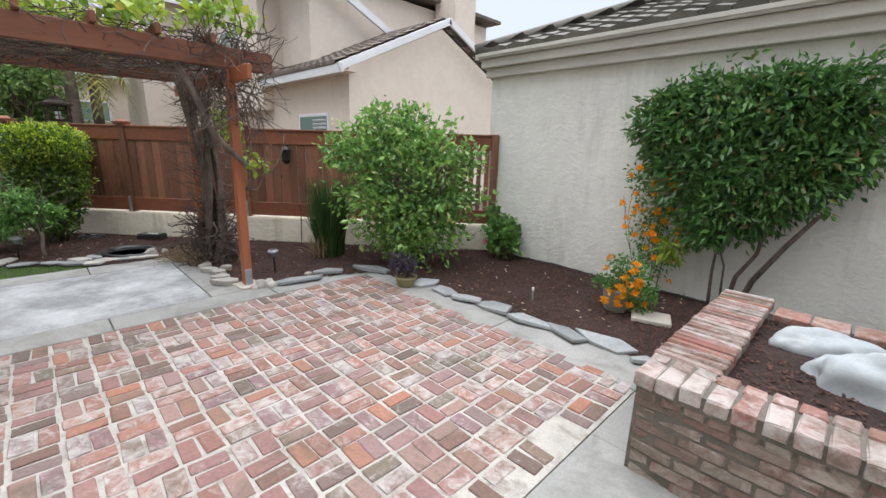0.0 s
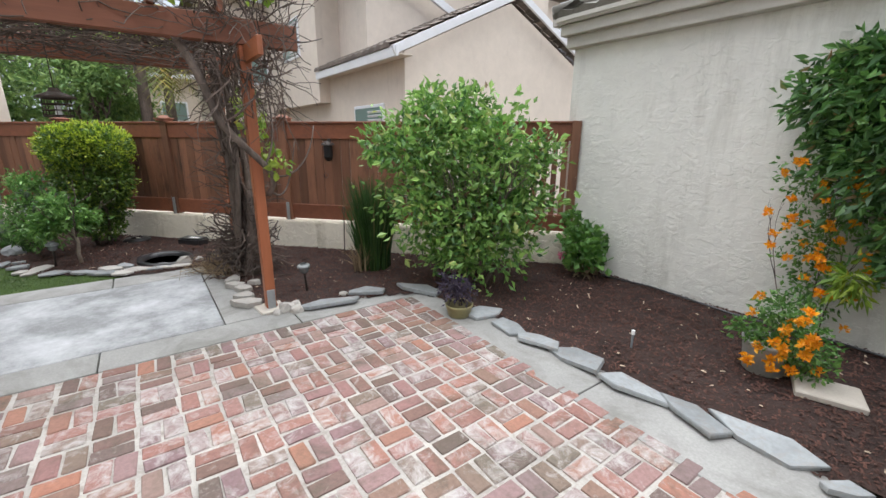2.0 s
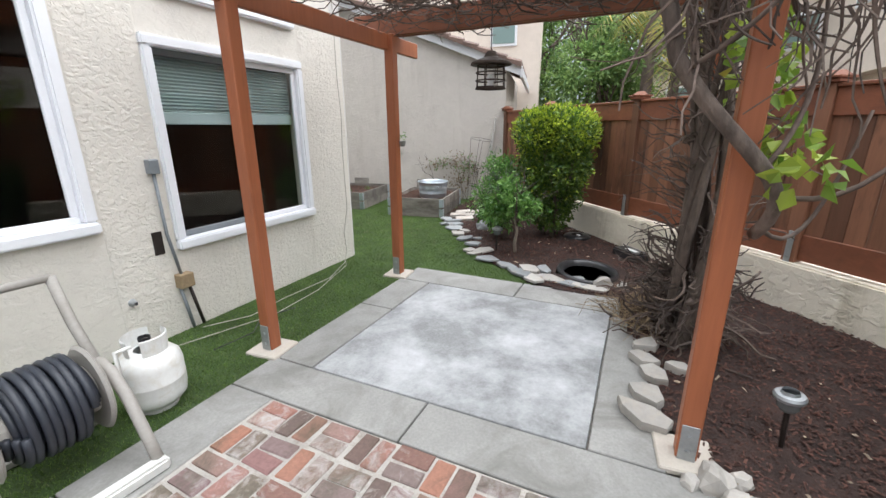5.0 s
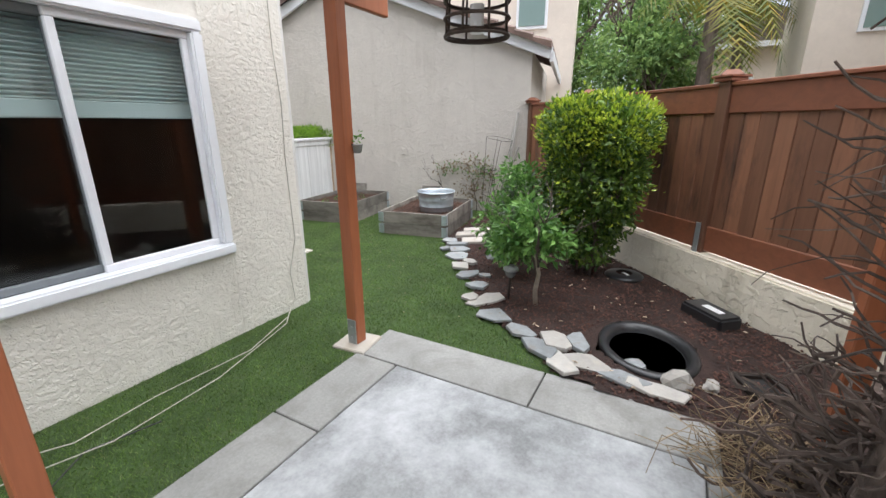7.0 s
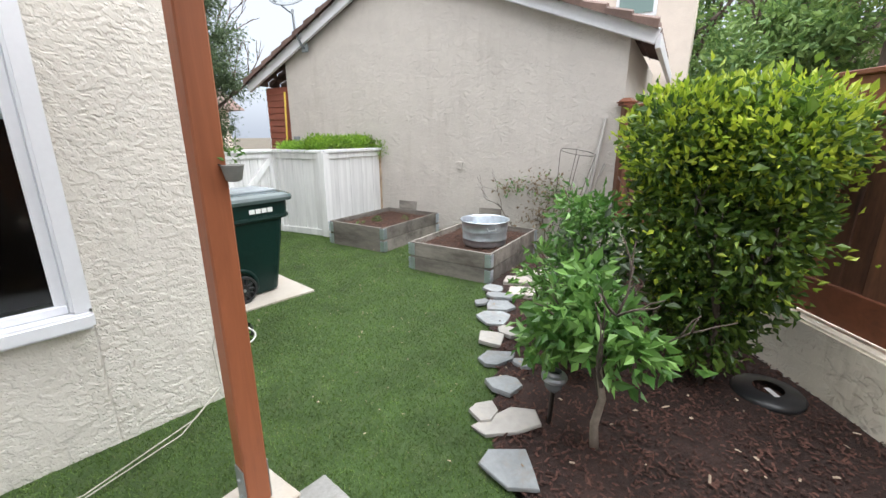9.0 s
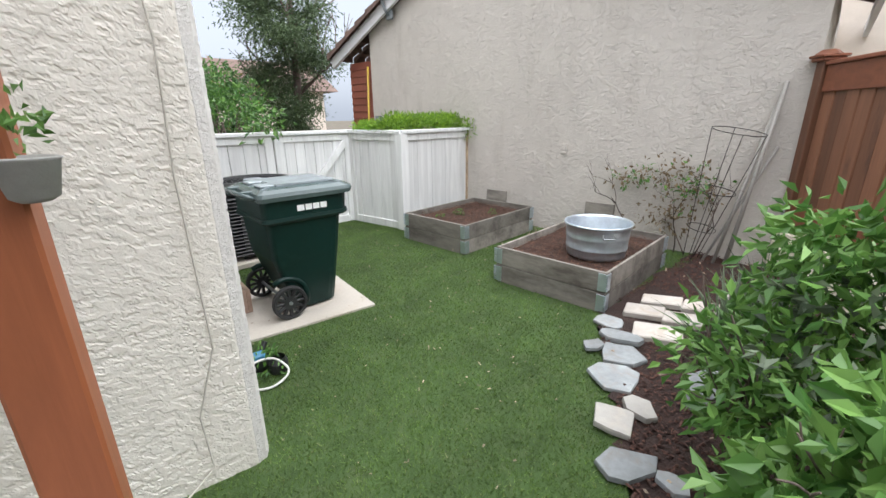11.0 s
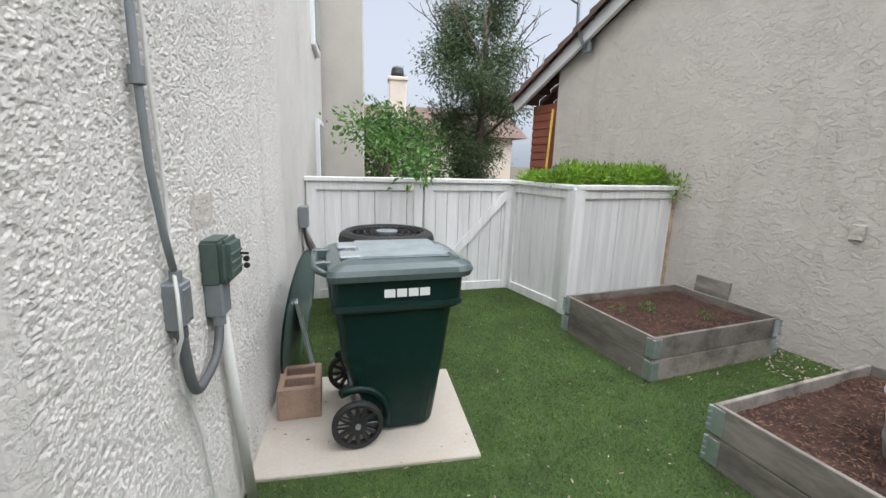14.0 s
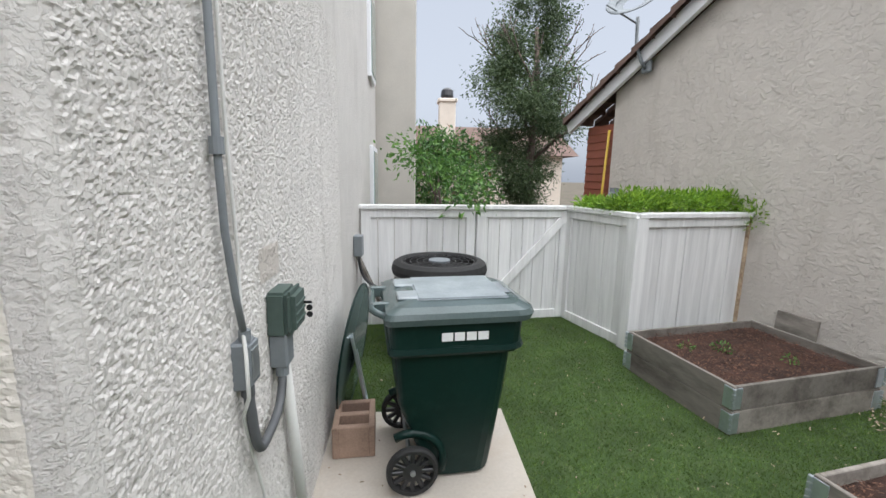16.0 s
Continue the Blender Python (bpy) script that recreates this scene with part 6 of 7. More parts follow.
part("base", lathe([(0.02, -0.02), (0.06, 0.02), (0.07, 0.035), (0, 0.035)], 8, (0, 0.02, 0)), M["brown_metal"], fl)
kn = part("knob", lathe([(0.0, 0.0), (0.03, 0.01), (0.035, 0.03), (0.0, 0.045)], 12), M["black"])
kn.parent = PANELS[1]
kn.matrix_local = pose(1.345, 0.01, 1.1, -90, 0, 0)
kn["label"] = "small black round knob"

wpot = thing("post_planter", "small grey pot with a seedling hung on a pergola post", "planter", pose(-6.44, -0.495, 1.36) @ Matrix.Scale(0.65, 4))
part("pot", lathe([(0.025, 0.0), (0.04, 0.01), (0.055, 0.08), (0.06, 0.085), (0.052, 0.088), (0.045, 0.07), (0.0, 0.065)], 18), M["clay"], wpot, smooth=True)
bar("bracket", [(0.05, 0.0, 0.085), (0.06, -0.03, 0.09), (0.065, -0.06, 0.1), (0.065, -0.06, 0.02)], 0.004, M["brown_metal"], wpot, 6)
crown("seedling", [(0.0, 0.0, 0.13, 0.05, 0.05, 0.04), (-0.02, 0.02, 0.17, 0.03, 0.03, 0.04)], 36, 0.032, M["citrus_leaf"], wpot, 57, 0.9, -0.3, 0.6, 0.5)

# hanging bird lantern under the pergola
ln = thing("hanging_lantern", "rusty open cage lantern hanging under the pergola", "lantern", pose(-5.62, 0.705, 1.8))
for z, r in ((0.0, 0.1), (0.05, 0.1), (0.1, 0.1), (0.145, 0.095)):
    bar("ring", [(r * math.cos(a), r * math.sin(a), z) for a in np.linspace(0, 2 * math.pi, 21)], 0.0055, M["lantern"], ln, 6)
for k in range(8):
    a = math.pi / 4 * k
    bar("cage_bar", [(0.1 * math.cos(a), 0.1 * math.sin(a), 0), (0.095 * math.cos(a), 0.095 * math.sin(a), 0.145)], 0.004, M["lantern"], ln, 5)
part("tray", lathe([(0.0, 0.0), (0.095, 0.0), (0.1, 0.012), (0.0, 0.012)], 20), M["lantern"], ln)
part("roof", lathe([(0.14, 0.15), (0.135, 0.165), (0.05, 0.2), (0.03, 0.235), (0.0, 0.24)], 20), M["lantern"], ln)
part("candle", cyl((0, 0, 0.01), (0, 0, 0.09), 0.022), M["white_plastic"], ln)
bar("chain", [(0, 0, 0.235), (0.0, 0.0, 0.62)], 0.004, M["lantern"], ln, 5)

# ---- shrubs ----
hd = thing("hedge_shrub", "tall clipped shrub with lime green new tips by the fence", "shrub", pose(-8.72, 0.62, 0))
branches("stem", [((0, 0, 0), (0.1, 0, 1)), ((0.1, 0.05, 0), (0.3, 0.2, 1)), ((-0.1, 0, 0), (-0.3, -0.1, 1)), ((0, -0.1, 0), (0, -0.3, 1))], M["bark"], hd, 2, 3, 0.5, 0.022, 0.5, 0.5)
HB = [(0.02, 0, 0.38, 0.29, 0.29, 0.28), (0, 0, 0.68, 0.39, 0.39, 0.36)] + [(0.17 * a, 0.17 * b, 1.05, 0.3, 0.3, 0.4) for a in (-1, 1) for b in (-1, 1)] + [(0.22 * a, 0.22 * b, 1.48, 0.3, 0.3, 0.28) for a in (-1, 1) for b in (-1, 1)] + [(0, 0, 1.55, 0.4, 0.4, 0.24)]
crown("foliage", HB, 17000, 0.052, M["hedge_leaf"], hd, 41, 0.4, 0.1, 0.7, 0.6, rough=0.16, gap=-0.3)
crown("leaf_mass", HB, 4000, 0.075, M["hedge_leaf"], hd, 43, 0.9, 0.2, 0.9, 0.6, rough=0.1)
crown("tip_growth", HB[6:], 8600, 0.05, M["hedge_tip"], hd, 42, 0.1, -0.7, 0.55, 0.5, rough=0.22, gap=-0.15)
crown("tip_growth", HB[2:6], 2600, 0.045, M["hedge_tip"], hd, 44, 0.1, -0.5, 0.55, 0.5, rough=0.3, gap=0.0)

sh = thing("citrus_shrub", "young citrus shrub with a thin pale trunk", "shrub", pose(-7.64, 0.4, 0))
bar("trunk", [(0, 0, -0.02), (0.015, -0.01, 0.15), (0.0, 0.01, 0.3), (0.03, -0.02, 0.5), (0.02, 0, 0.7)], 0.024, M["pale_bark"], sh, 8, 0.5)
branches("limb", [((0, 0, 0.3), (-0.3, -0.5, 0.8)), ((0, 0, 0.35), (0.4, 0.3, 0.8)), ((0.02, 0, 0.5), (0, 0.2, 1)), ((0, 0, 0.4), (-0.2, 0.4, 0.7))], M["bark"], sh, 6, 2, 0.28, 0.012, 0.7, 0.3)
crown("foliage", [(-0.02, -0.18, 0.6, 0.18, 0.2, 0.13), (0.02, 0.08, 0.62, 0.18, 0.2, 0.14), (0, -0.08, 0.74, 0.16, 0.2, 0.12), (-0.1, -0.14, 0.84, 0.12, 0.13, 0.08), (0.0, -0.32, 0.5, 0.13, 0.14, 0.12)], 1000, 0.085, M["citrus_leaf"], sh, 51, 0.8, 0.1, 0.8, 0.5, rough=0.5)
s2 = thing("leafy_shrub", "bushy dark green shrub growing behind the flagstones", "shrub", pose(-8.35, -0.1, 0))
branches("stem", [((0, 0, 0), (0.1, 0.1, 1)), ((0, 0, 0), (-0.3, 0.1, 1)), ((0, 0, 0), (0.1, -0.3, 1))], M["bark"], s2, 9, 2, 0.4, 0.014, 0.6, 0.4)
crown("foliage", [(0, 0, 0.55, 0.36, 0.34, 0.32), (-0.1, 0.1, 0.85, 0.3, 0.28, 0.28), (0.1, 0.1, 0.4, 0.3, 0.3, 0.25), (-0.05, 0.02, 1.05, 0.2, 0.2, 0.16)], 2600, 0.07, M["citrus_leaf"], s2, 52, 0.7, 0.2, 0.8, 0.42)
crown("pale_foliage", [(0.1, 0.2, 0.75, 0.28, 0.26, 0.25)], 260, 0.07, M["grey_leaf"], s2, 53, 0.5, 0.2, 0.8, 0.45)


def strap_clump(name, label, x, y, n, h, spread, material, seed, width=0.016):
    """A tuft of long arching blades."""
    t = thing(name, label, "grass clump", pose(x, y, 0))
    rng = random.Random(seed)
    verts, faces = [], []
    for q in range(n):
        if q and q % 150 == 0:
            part("blade_tuft", mesh_of("blade_tuft", verts, faces, material), None, t)
            verts, faces = [], []
        a, r, hh = rng.uniform(0, 6.283), rng.uniform(0, 0.09 + 0.1 * h), h * rng.uniform(0.55, 1.1)
        lean, w_ = spread * rng.uniform(0.1, 1.0), width * rng.uniform(0.6, 1.2)
        c, s = math.cos(a), math.sin(a)
        o = len(verts)
        tw = rng.uniform(0, 3.1)
        for k in range(6):
            u = k / 5
            d = r + lean * u * u
            z = hh * (u - 0.25 * (lean / max(h, 0.1)) * u * u)
            ww = w_ * (1 - u ** 2) + 0.001
            verts += [(c * d - math.sin(tw) * ww, s * d + math.cos(tw) * ww, z), (c * d + math.sin(tw) * ww, s * d - math.cos(tw) * ww, z)]
        for k in range(5):
            faces.append((o + 2 * k, o + 2 * k + 1, o + 2 * k + 3, o + 2 * k + 2))
    part("blade_tuft", mesh_of("blade_tuft", verts, faces, material), None, t)
    return t


strap_clump("iris_clump", "tall dark green strap-leaved clump by the low wall", -5.32, 3.5, 900, 1.12, 0.24, M["blade"], 61, 0.009)
strap_clump("dry_grass", "low tuft of dry grass at the foot of the clump", -5.32, 3.32, 120, 0.38, 0.3, M["straw"], 62, 0.006)
for x, y, n, h, sp_, sd in ((-9.55, -0.62, 90, 0.5, 0.35, 63), (-9.1, -0.5, 80, 0.4, 0.4, 64), (-9.9, -0.55, 60, 0.55, 0.3, 65), (-8.75, -0.25, 60, 0.35, 0.35, 66)):
    strap_clump("lily_clump", "blue-green arching strap leaves in the mulch", x, y, n, h, sp_, M["grey_leaf"] if sd % 2 else M["blade"], sd, 0.012)
bk = part("rock", lump(rs, 0.2, 0.13, 0.09, 9.0, 0.2, 3), M["slate"])
bk.matrix_world = pose(-8.78, -0.42, 0.04, 0, 0, 20)
tagged(bk, "smooth dark blue-grey rock under the shrub", "rock")

lb = thing("lemon_bush", "large bushy lemon shrub with bright green leaves", "shrub", pose(-4.12, 4.15, 0))
branches("stem", [((0, 0, 0), (-0.2, -0.1, 1)), ((0.05, 0, 0), (0.3, 0.25, 1)), ((-0.05, 0.05, 0), (-0.4, -0.4, 1)), ((0, -0.05, 0), (0.1, -0.1, 1)), ((0.1, 0.1, 0), (0.1, 0.4, 1))], M["bark"], lb, 12, 4, 0.55, 0.026, 0.55, 0.4)
LB = [(-0.25, -0.2, 1.75, 0.42, 0.42, 0.38), (0.1, 0.12, 1.55, 0.42, 0.45, 0.42), (-0.5, -0.5, 1.5, 0.36, 0.36, 0.38), (0.0, 0, 1.05, 0.6, 0.6, 0.5), (-0.35, -0.3, 0.95, 0.5, 0.5, 0.45), (0.3, 0.35, 1.0, 0.42, 0.42, 0.42), (0.1, 0.1, 0.55, 0.5, 0.5, 0.35), (-0.15, -0.15, 0.45, 0.42, 0.42, 0.28), (-0.75, -0.7, 1.55, 0.22, 0.22, 0.22), (0.45, 0.5, 1.5, 0.22, 0.24, 0.22), (-0.4, -0.35, 2.0, 0.2, 0.2, 0.17), (-0.05, -0.02, 1.98, 0.2, 0.2, 0.17)]
crown("foliage", LB, 11500, 0.095, M["lemon_leaf"], lb, 71, 0.7, -0.1, 0.8, 0.52, rough=0.55, gap=-0.1)
# darker leaves within the bush, their colour standing for its inner shade
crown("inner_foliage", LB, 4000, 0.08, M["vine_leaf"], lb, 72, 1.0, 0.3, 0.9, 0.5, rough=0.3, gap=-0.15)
crown("dry_foliage", LB[:6], 130, 0.06, M["dry_leaf"], lb, 73, 0.4)

pp = thing("potted_plant", "small olive pot with a dark purple leafy plant", "potted plant", pose(-3.5, 3.48, 0.0))
part("pot", lathe([(0.085, 0), (0.105, 0.02), (0.125, 0.1), (0.135, 0.125), (0.125, 0.13), (0.115, 0.11), (0, 0.105)], 28), M["pot"], pp, smooth=True)
branches("stem", [((0, 0, 0.1), (0.1, 0, 1)), ((0, 0, 0.1), (-0.3, 0.1, 1)), ((0, 0.02, 0.1), (0.1, 0.4, 1))], M["twig"], pp, 3, 2, 0.12, 0.005, 0.8, 0.3)
crown("foliage", [(0, 0, 0.26, 0.16, 0.17, 0.12), (-0.1, -0.04, 0.3, 0.12, 0.12, 0.1)], 520, 0.045, M["purple_leaf"], pp, 74, 0.9)

gn = thing("geranium", "bushy geranium with one pink bloom by the garage wall", "plant", pose(-3.62, 5.45, 0))
branches("stem", [((0, 0, 0), (0, -0.1, 1)), ((0, 0, 0), (0.3, 0, 1)), ((0, 0, 0), (-0.4, 0, 1.2))], M["twig"], gn, 4, 2, 0.25, 0.008, 0.6, 0.4)
crown("foliage", [(0.05, 0, 0.4, 0.28, 0.22, 0.24), (0.1, -0.05, 0.28, 0.24, 0.2, 0.16), (-0.2, 0.1, 0.65, 0.12, 0.1, 0.14)], 750, 0.085, M["mid_leaf"], gn, 75, 0.6, 0.2, 0.8, 0.9)
crown("dry_foliage", [(0.1, -0.05, 0.12, 0.2, 0.16, 0.1)], 160, 0.06, M["dry_leaf"], gn, 76, 0.9)
crown("bloom", [(-0.1, -0.22, 0.27, 0.045, 0.04, 0.04)], 40, 0.03, M["pink"], gn, 77, 0.9, -0.2, 0.5, 0.9)
low = part("drip_line", mesh_of("drip_line", *tube([(-3.4, 5.6, 0.03), (-2.8, 5.66, 0.05), (-2.0, 5.6, 0.04), (-1.2, 5.66, 0.04), (0.2, 5.62, 0.04)], 0.01, 6), M["black"]), None)
tagged(low, "black irrigation hose along the wall's foot", "hose")


def blossoms(name, centres, parent, seed, size=0.034):
    """Small open flower heads of many petals."""
    crown(name, [(*c, 0.02, 0.02, 0.014) for c in centres], 34 * len(centres), size, M["orange"], parent, seed, 0.9, -0.2, 0.6, 0.7)


rf = random.Random(9)
mg = thing("marigold_pot", "orange flowering plant spilling from a grey pot", "potted plant", pose(-1.45, 4.72, 0))
part("pot", lathe([(0.11, 0), (0.13, 0.02), (0.155, 0.22), (0.165, 0.25), (0.15, 0.255), (0.14, 0.22), (0, 0.21)], 28), M["clay"], mg, smooth=True)
crown("foliage", [(0.1, 0, 0.32, 0.24, 0.22, 0.16), (0.05, 0, 0.48, 0.18, 0.18, 0.14), (0.26, -0.02, 0.2, 0.14, 0.15, 0.16), (-0.12, -0.05, 0.3, 0.13, 0.13, 0.08)], 1500, 0.045, M["mid_leaf"], mg, 81, 0.7, 0.2, 0.8, 0.5)
blossoms("bloom", [(rf.uniform(-0.12, 0.3), rf.uniform(-0.24, -0.06), rf.uniform(0.1, 0.66)) for _ in range(24)], mg, 82)
cl = thing("flowering_climber", "climbing plant with clusters of orange flowers on the wall", "climber", pose(-1.45, 5.62, 0))
branches("stem", [((0, 0, 0), (-0.15, 0, 1)), ((0.1, 0, 0), (0.1, 0, 1)), ((-0.1, 0, 0), (-0.2, 0, 1))], M["twig"], cl, 5, 3, 0.5, 0.007, 0.3, 0.6)
crown("foliage", [(-0.2, -0.05, 1.35, 0.2, 0.1, 0.28), (0.1, -0.06, 1.2, 0.2, 0.12, 0.3), (-0.05, -0.05, 0.85, 0.25, 0.12, 0.35), (0.0, -0.05, 0.45, 0.2, 0.12, 0.3)], 1500, 0.05, M["mid_leaf"], cl, 83, 0.8, 0.2, 0.7, 0.5)
blossoms("bloom", [(rf.uniform(-0.38, 0.3), rf.uniform(-0.2, -0.1), 1.05 + rf.uniform(-0.35, 0.45)) for _ in range(30)] + [(rf.uniform(-0.2, 0.3), -0.15, rf.uniform(0.2, 0.7)) for _ in range(8)], cl, 84)

vs_ = thing("wall_shrub", "broad dark green leafy shrub trained against the garage wall", "shrub", pose(-0.5, 5.5, 0))
for k, pts in enumerate((((-0.05, 0.1, 0), (0.05, 0.05, 0.4), (0.25, 0, 0.8), (0.45, -0.05, 1.15)), ((-0.15, 0.12, 0), (-0.1, 0.1, 0.4), (0.05, 0.0, 0.7), (0.1, -0.05, 1.1)), ((-0.3, 0.1, 0), (-0.32, 0.1, 0.4), (-0.3, 0.05, 0.9)), ((-0.2, 0.12, 0), (-0.22, 0.1, 0.5), (-0.4, 0.05, 1.0)))):
    bar("trunk", pts, 0.032 - 0.006 * k, M["bark"], vs_, 8, 0.6)
VB = [(-1.0, 0, 1.98, 0.34, 0.16, 0.3), (-0.6, -0.02, 2.05, 0.5, 0.24, 0.42), (0.0, -0.03, 2.05, 0.5, 0.24, 0.38), (0.42, -0.03, 2.08, 0.4, 0.22, 0.36), (-0.5, -0.02, 1.5, 0.55, 0.24, 0.4), (0.05, -0.05, 1.45, 0.5, 0.24, 0.36), (0.4, -0.03, 1.65, 0.34, 0.2, 0.3), (-0.3, -0.02, 1.1, 0.4, 0.22, 0.3), (-0.05, -0.02, 1.15, 0.26, 0.16, 0.24), (-0.95, 0.02, 1.65, 0.2, 0.12, 0.24), (-0.45, 0, 0.85, 0.22, 0.14, 0.16), (-0.8, -0.02, 2.24, 0.3, 0.14, 0.12), (0.0, -0.02, 2.32, 0.4, 0.16, 0.12)]
crown("foliage", VB, 15000, 0.095, M["vine_leaf"], vs_, 91, 0.7, 0.6, 0.7, 0.42, rough=0.4)
crown("bright_foliage", VB[:8] + VB[11:], 2200, 0.09, M["mid_leaf"], vs_, 92, 0.2, 0.3, 0.8, 0.45, rough=0.3)
crown("lime_foliage", [(-0.72, -0.05, 0.62, 0.13, 0.1, 0.16)], 170, 0.1, M["grape_leaf"], vs_, 93, 0.9, 0.7, 0.6, 0.3)

# stain tracery left by a climber, built as thin tubes on the wall
sc = thing("climber_scar", "faint brown climber stains on the garage wall, modelled as thin tubes", "climber", pose(0, 5.748, 0))
for pts in (((0.7, 0, 0.25), (0.86, 0, 0.9), (0.8, 0, 1.4), (0.84, 0, 2.1), (0.78, 0, 2.7)), ((0.8, 0, 1.4), (0.92, 0, 1.9), (1.1, 0, 2.35), (1.36, 0, 2.7)), ((0.83, 0, 2.0), (0.7, 0, 2.3), (0.52, 0, 2.48), (0.46, 0, 2.66)), ((0.86, 0, 0.9), (0.95, 0, 1.3), (0.98, 0, 1.8), (1.02, 0, 2.25))):
    fine = []
    for a, b in zip(pts, pts[1:]):
        fine += [Vector(a).lerp(Vector(b), i / 7) + Vector((rf.uniform(-0.02, 0.02), 0, 0)) for i in range(7)]
    bar("stem", fine, 0.0065, M["scar_tint"], sc, 5, 0.5)

# ---- brick planter ----
PLX0, PLX1, PLY0, PLY1, PLZ = -0.45, 2.6, 2.46, 4.32, 0.58
planter = thing("brick_planter", "raised planter of sooty used brick with wide brick coping", "planter", pose(0, 0, 0))
for c, s in ((((PLX0 + PLX1) / 2, PLY0 + 0.16, 0.24), (PLX1 - PLX0 - 0.03, 0.27, 0.5)), (((PLX0 + PLX1) / 2, PLY1 - 0.12, 0.24), (PLX1 - PLX0 - 0.03, 0.19, 0.5)), ((PLX0 + 0.165, (PLY0 + PLY1) / 2, 0.24), (0.29, PLY1 - PLY0 - 0.5, 0.498)), (((PLX0 + PLX1) / 2, PLY0 + 0.145, 0.53), (PLX1 - PLX0 - 0.04, 0.27, 0.084)), ((PLX0 + 0.16, (PLY0 + PLY1) / 2 + 0.06, 0.53), (0.29, PLY1 - PLY0 - 0.36, 0.083))):
    part("core", box(c, s), M["dark_mortar"], planter)
sv, sf = sheet([(PLX0 + 0.3, PLY0 + 0.28), (PLX1, PLY0 + 0.28), (PLX1, PLY1 - 0.2), (PLX0 + 0.3, PLY1 - 0.2)], 0.06, 0.5, 0.02, 3)
part("soil", mesh_of("soil", sv, sf, M["mulch"], True), None, planter)
chips("planter_chips", [(PLX0 + 0.3, PLY0 + 0.28), (PLX1, PLY0 + 0.28), (PLX1, PLY1 - 0.2), (PLX0 + 0.3, PLY1 - 0.2)], 3400, 0.028, 0.5, M["chip"], 14, "shredded bark chips filling the brick planter", "mulch")
for k, (x, y, rx, ry, rz, rot) in enumerate(((0.22, 3.7, 0.28, 0.14, 0.12, 14), (0.5, 3.26, 0.34, 0.16, 0.2, -8))):
    o = part("boulder", lump(rs, rx, ry, rz, 4.4 + k * 3, 0.22, 4), M["boulder"], smooth=True)
    o.matrix_world = pose(x, y, 0.52, 0, 0, rot)
    tagged(o, "large smooth white-painted boulder in the planter", "boulder", group="white boulders")
tk = thing("pine_tree", "thick dark barked tree trunk rising from the planter", "tree", pose(1.42, 3.98, 0.48))
tr_v, tr_f = tube([(0.03 * z + (0.06 if z > 0.3 else 0.2 * max(z, 0)) - 0.008 * z * z, 0.02 * z, z) for z in np.linspace(-0.05, 2.4, 110)] + [(0.16, 0.08, 3.4), (0.22, 0.1, 5.0)], 0.36, 130, 0.6)
tr_v = [Vector(v_) + Vector((v_[0], v_[1], 0)).normalized() * (0.05 * max(0, 0.3 - v_[2]) / 0.3 + 0.05 * noise.noise(Vector(v_) * 5) + 0.03 * (0.5 - abs(noise.noise(Vector((v_[0] * 20, v_[1] * 20, v_[2] * 5.5 + noise.noise(Vector(v_) * 8))))) * 2.4)) for v_ in tr_v]
part("trunk", mesh_of("trunk", tr_v, tr_f, M["big_bark"], True), None, tk)
branches("limb", [((0.33, 0.1, 4.6), (0.5, 0.5, 0.6)), ((0.33, 0.1, 4.8), (-0.5, 0.5, 0.7)), ((0.35, 0.1, 4.9), (0.6, -0.3, 0.8))], M["big_bark"], tk, 8, 2, 1.2, 0.1, 0.6, 0.3)
crown("crown", [(1.0, 1.0, 6.2, 1.2, 1.0, 0.8), (-0.3, 1.0, 6.6, 1.1, 1.0, 0.8), (1.2, 0.0, 6.8, 1.1, 0.9, 0.8)], 5000, 0.14, M["tree_leaf"], tk, 33, 0.9)
# ---- dry vine over the pergola ----
vine = thing("grape_vine", "gnarled leafless grape vine climbing over the pergola", "vine", pose(-6.02, 2.12, 0))
rv = random.Random(23)
stems = []
for k in range(16):
    a0 = rv.uniform(0, 6.28)
    fan = rv.uniform(0.05, 0.42)
    way = rv.uniform(0, 6.28)
    pts = []
    for i in range(17):
        u = i / 16
        a = a0 + 2.8 * u
        r = 0.11 * (1 - 0.3 * u) + (0.07 if i == 0 else 0)
        o = fan * max(0.0, u - 0.5) ** 1.3 * 2.4
        cx, cy = 0.14 * u + 0.07 * math.sin(4.2 * u), 0.02 - 0.05 * u
        wob = 0.02 * math.sin(9 * u + k)
        pts.append((cx + r * math.cos(a) + o * math.cos(way) + wob, cy + r * math.sin(a) + 0.7 * o * math.sin(way), 2.45 * u - 0.02))
    stems.append(tube(pts, 0.04, 8, 0.38))
part("trunk", mesh_of("trunk", *joined(stems), M["bark"], True), None, vine, "twisted grey-brown vine trunk")
arm = bezier((1.2, -0.6, 2.5), (1.36, -0.44, 2.25), (1.4, -0.38, 1.95), (1.4, -0.34, 1.8), 8) + bezier((1.4, -0.34, 1.8), (1.41, -0.22, 1.6), (1.42, -0.08, 1.5), (1.43, 0.02, 1.36), 8)[1:] + bezier((1.43, 0.02, 1.36), (1.43, 0.07, 1.27), (1.36, 0.07, 1.2), (1.3, 0.03, 1.12), 6)[1:]
bar("arm", arm, 0.033, M["bark"], vine, 8, 0.75, "thick bare vine arm bent round a post")
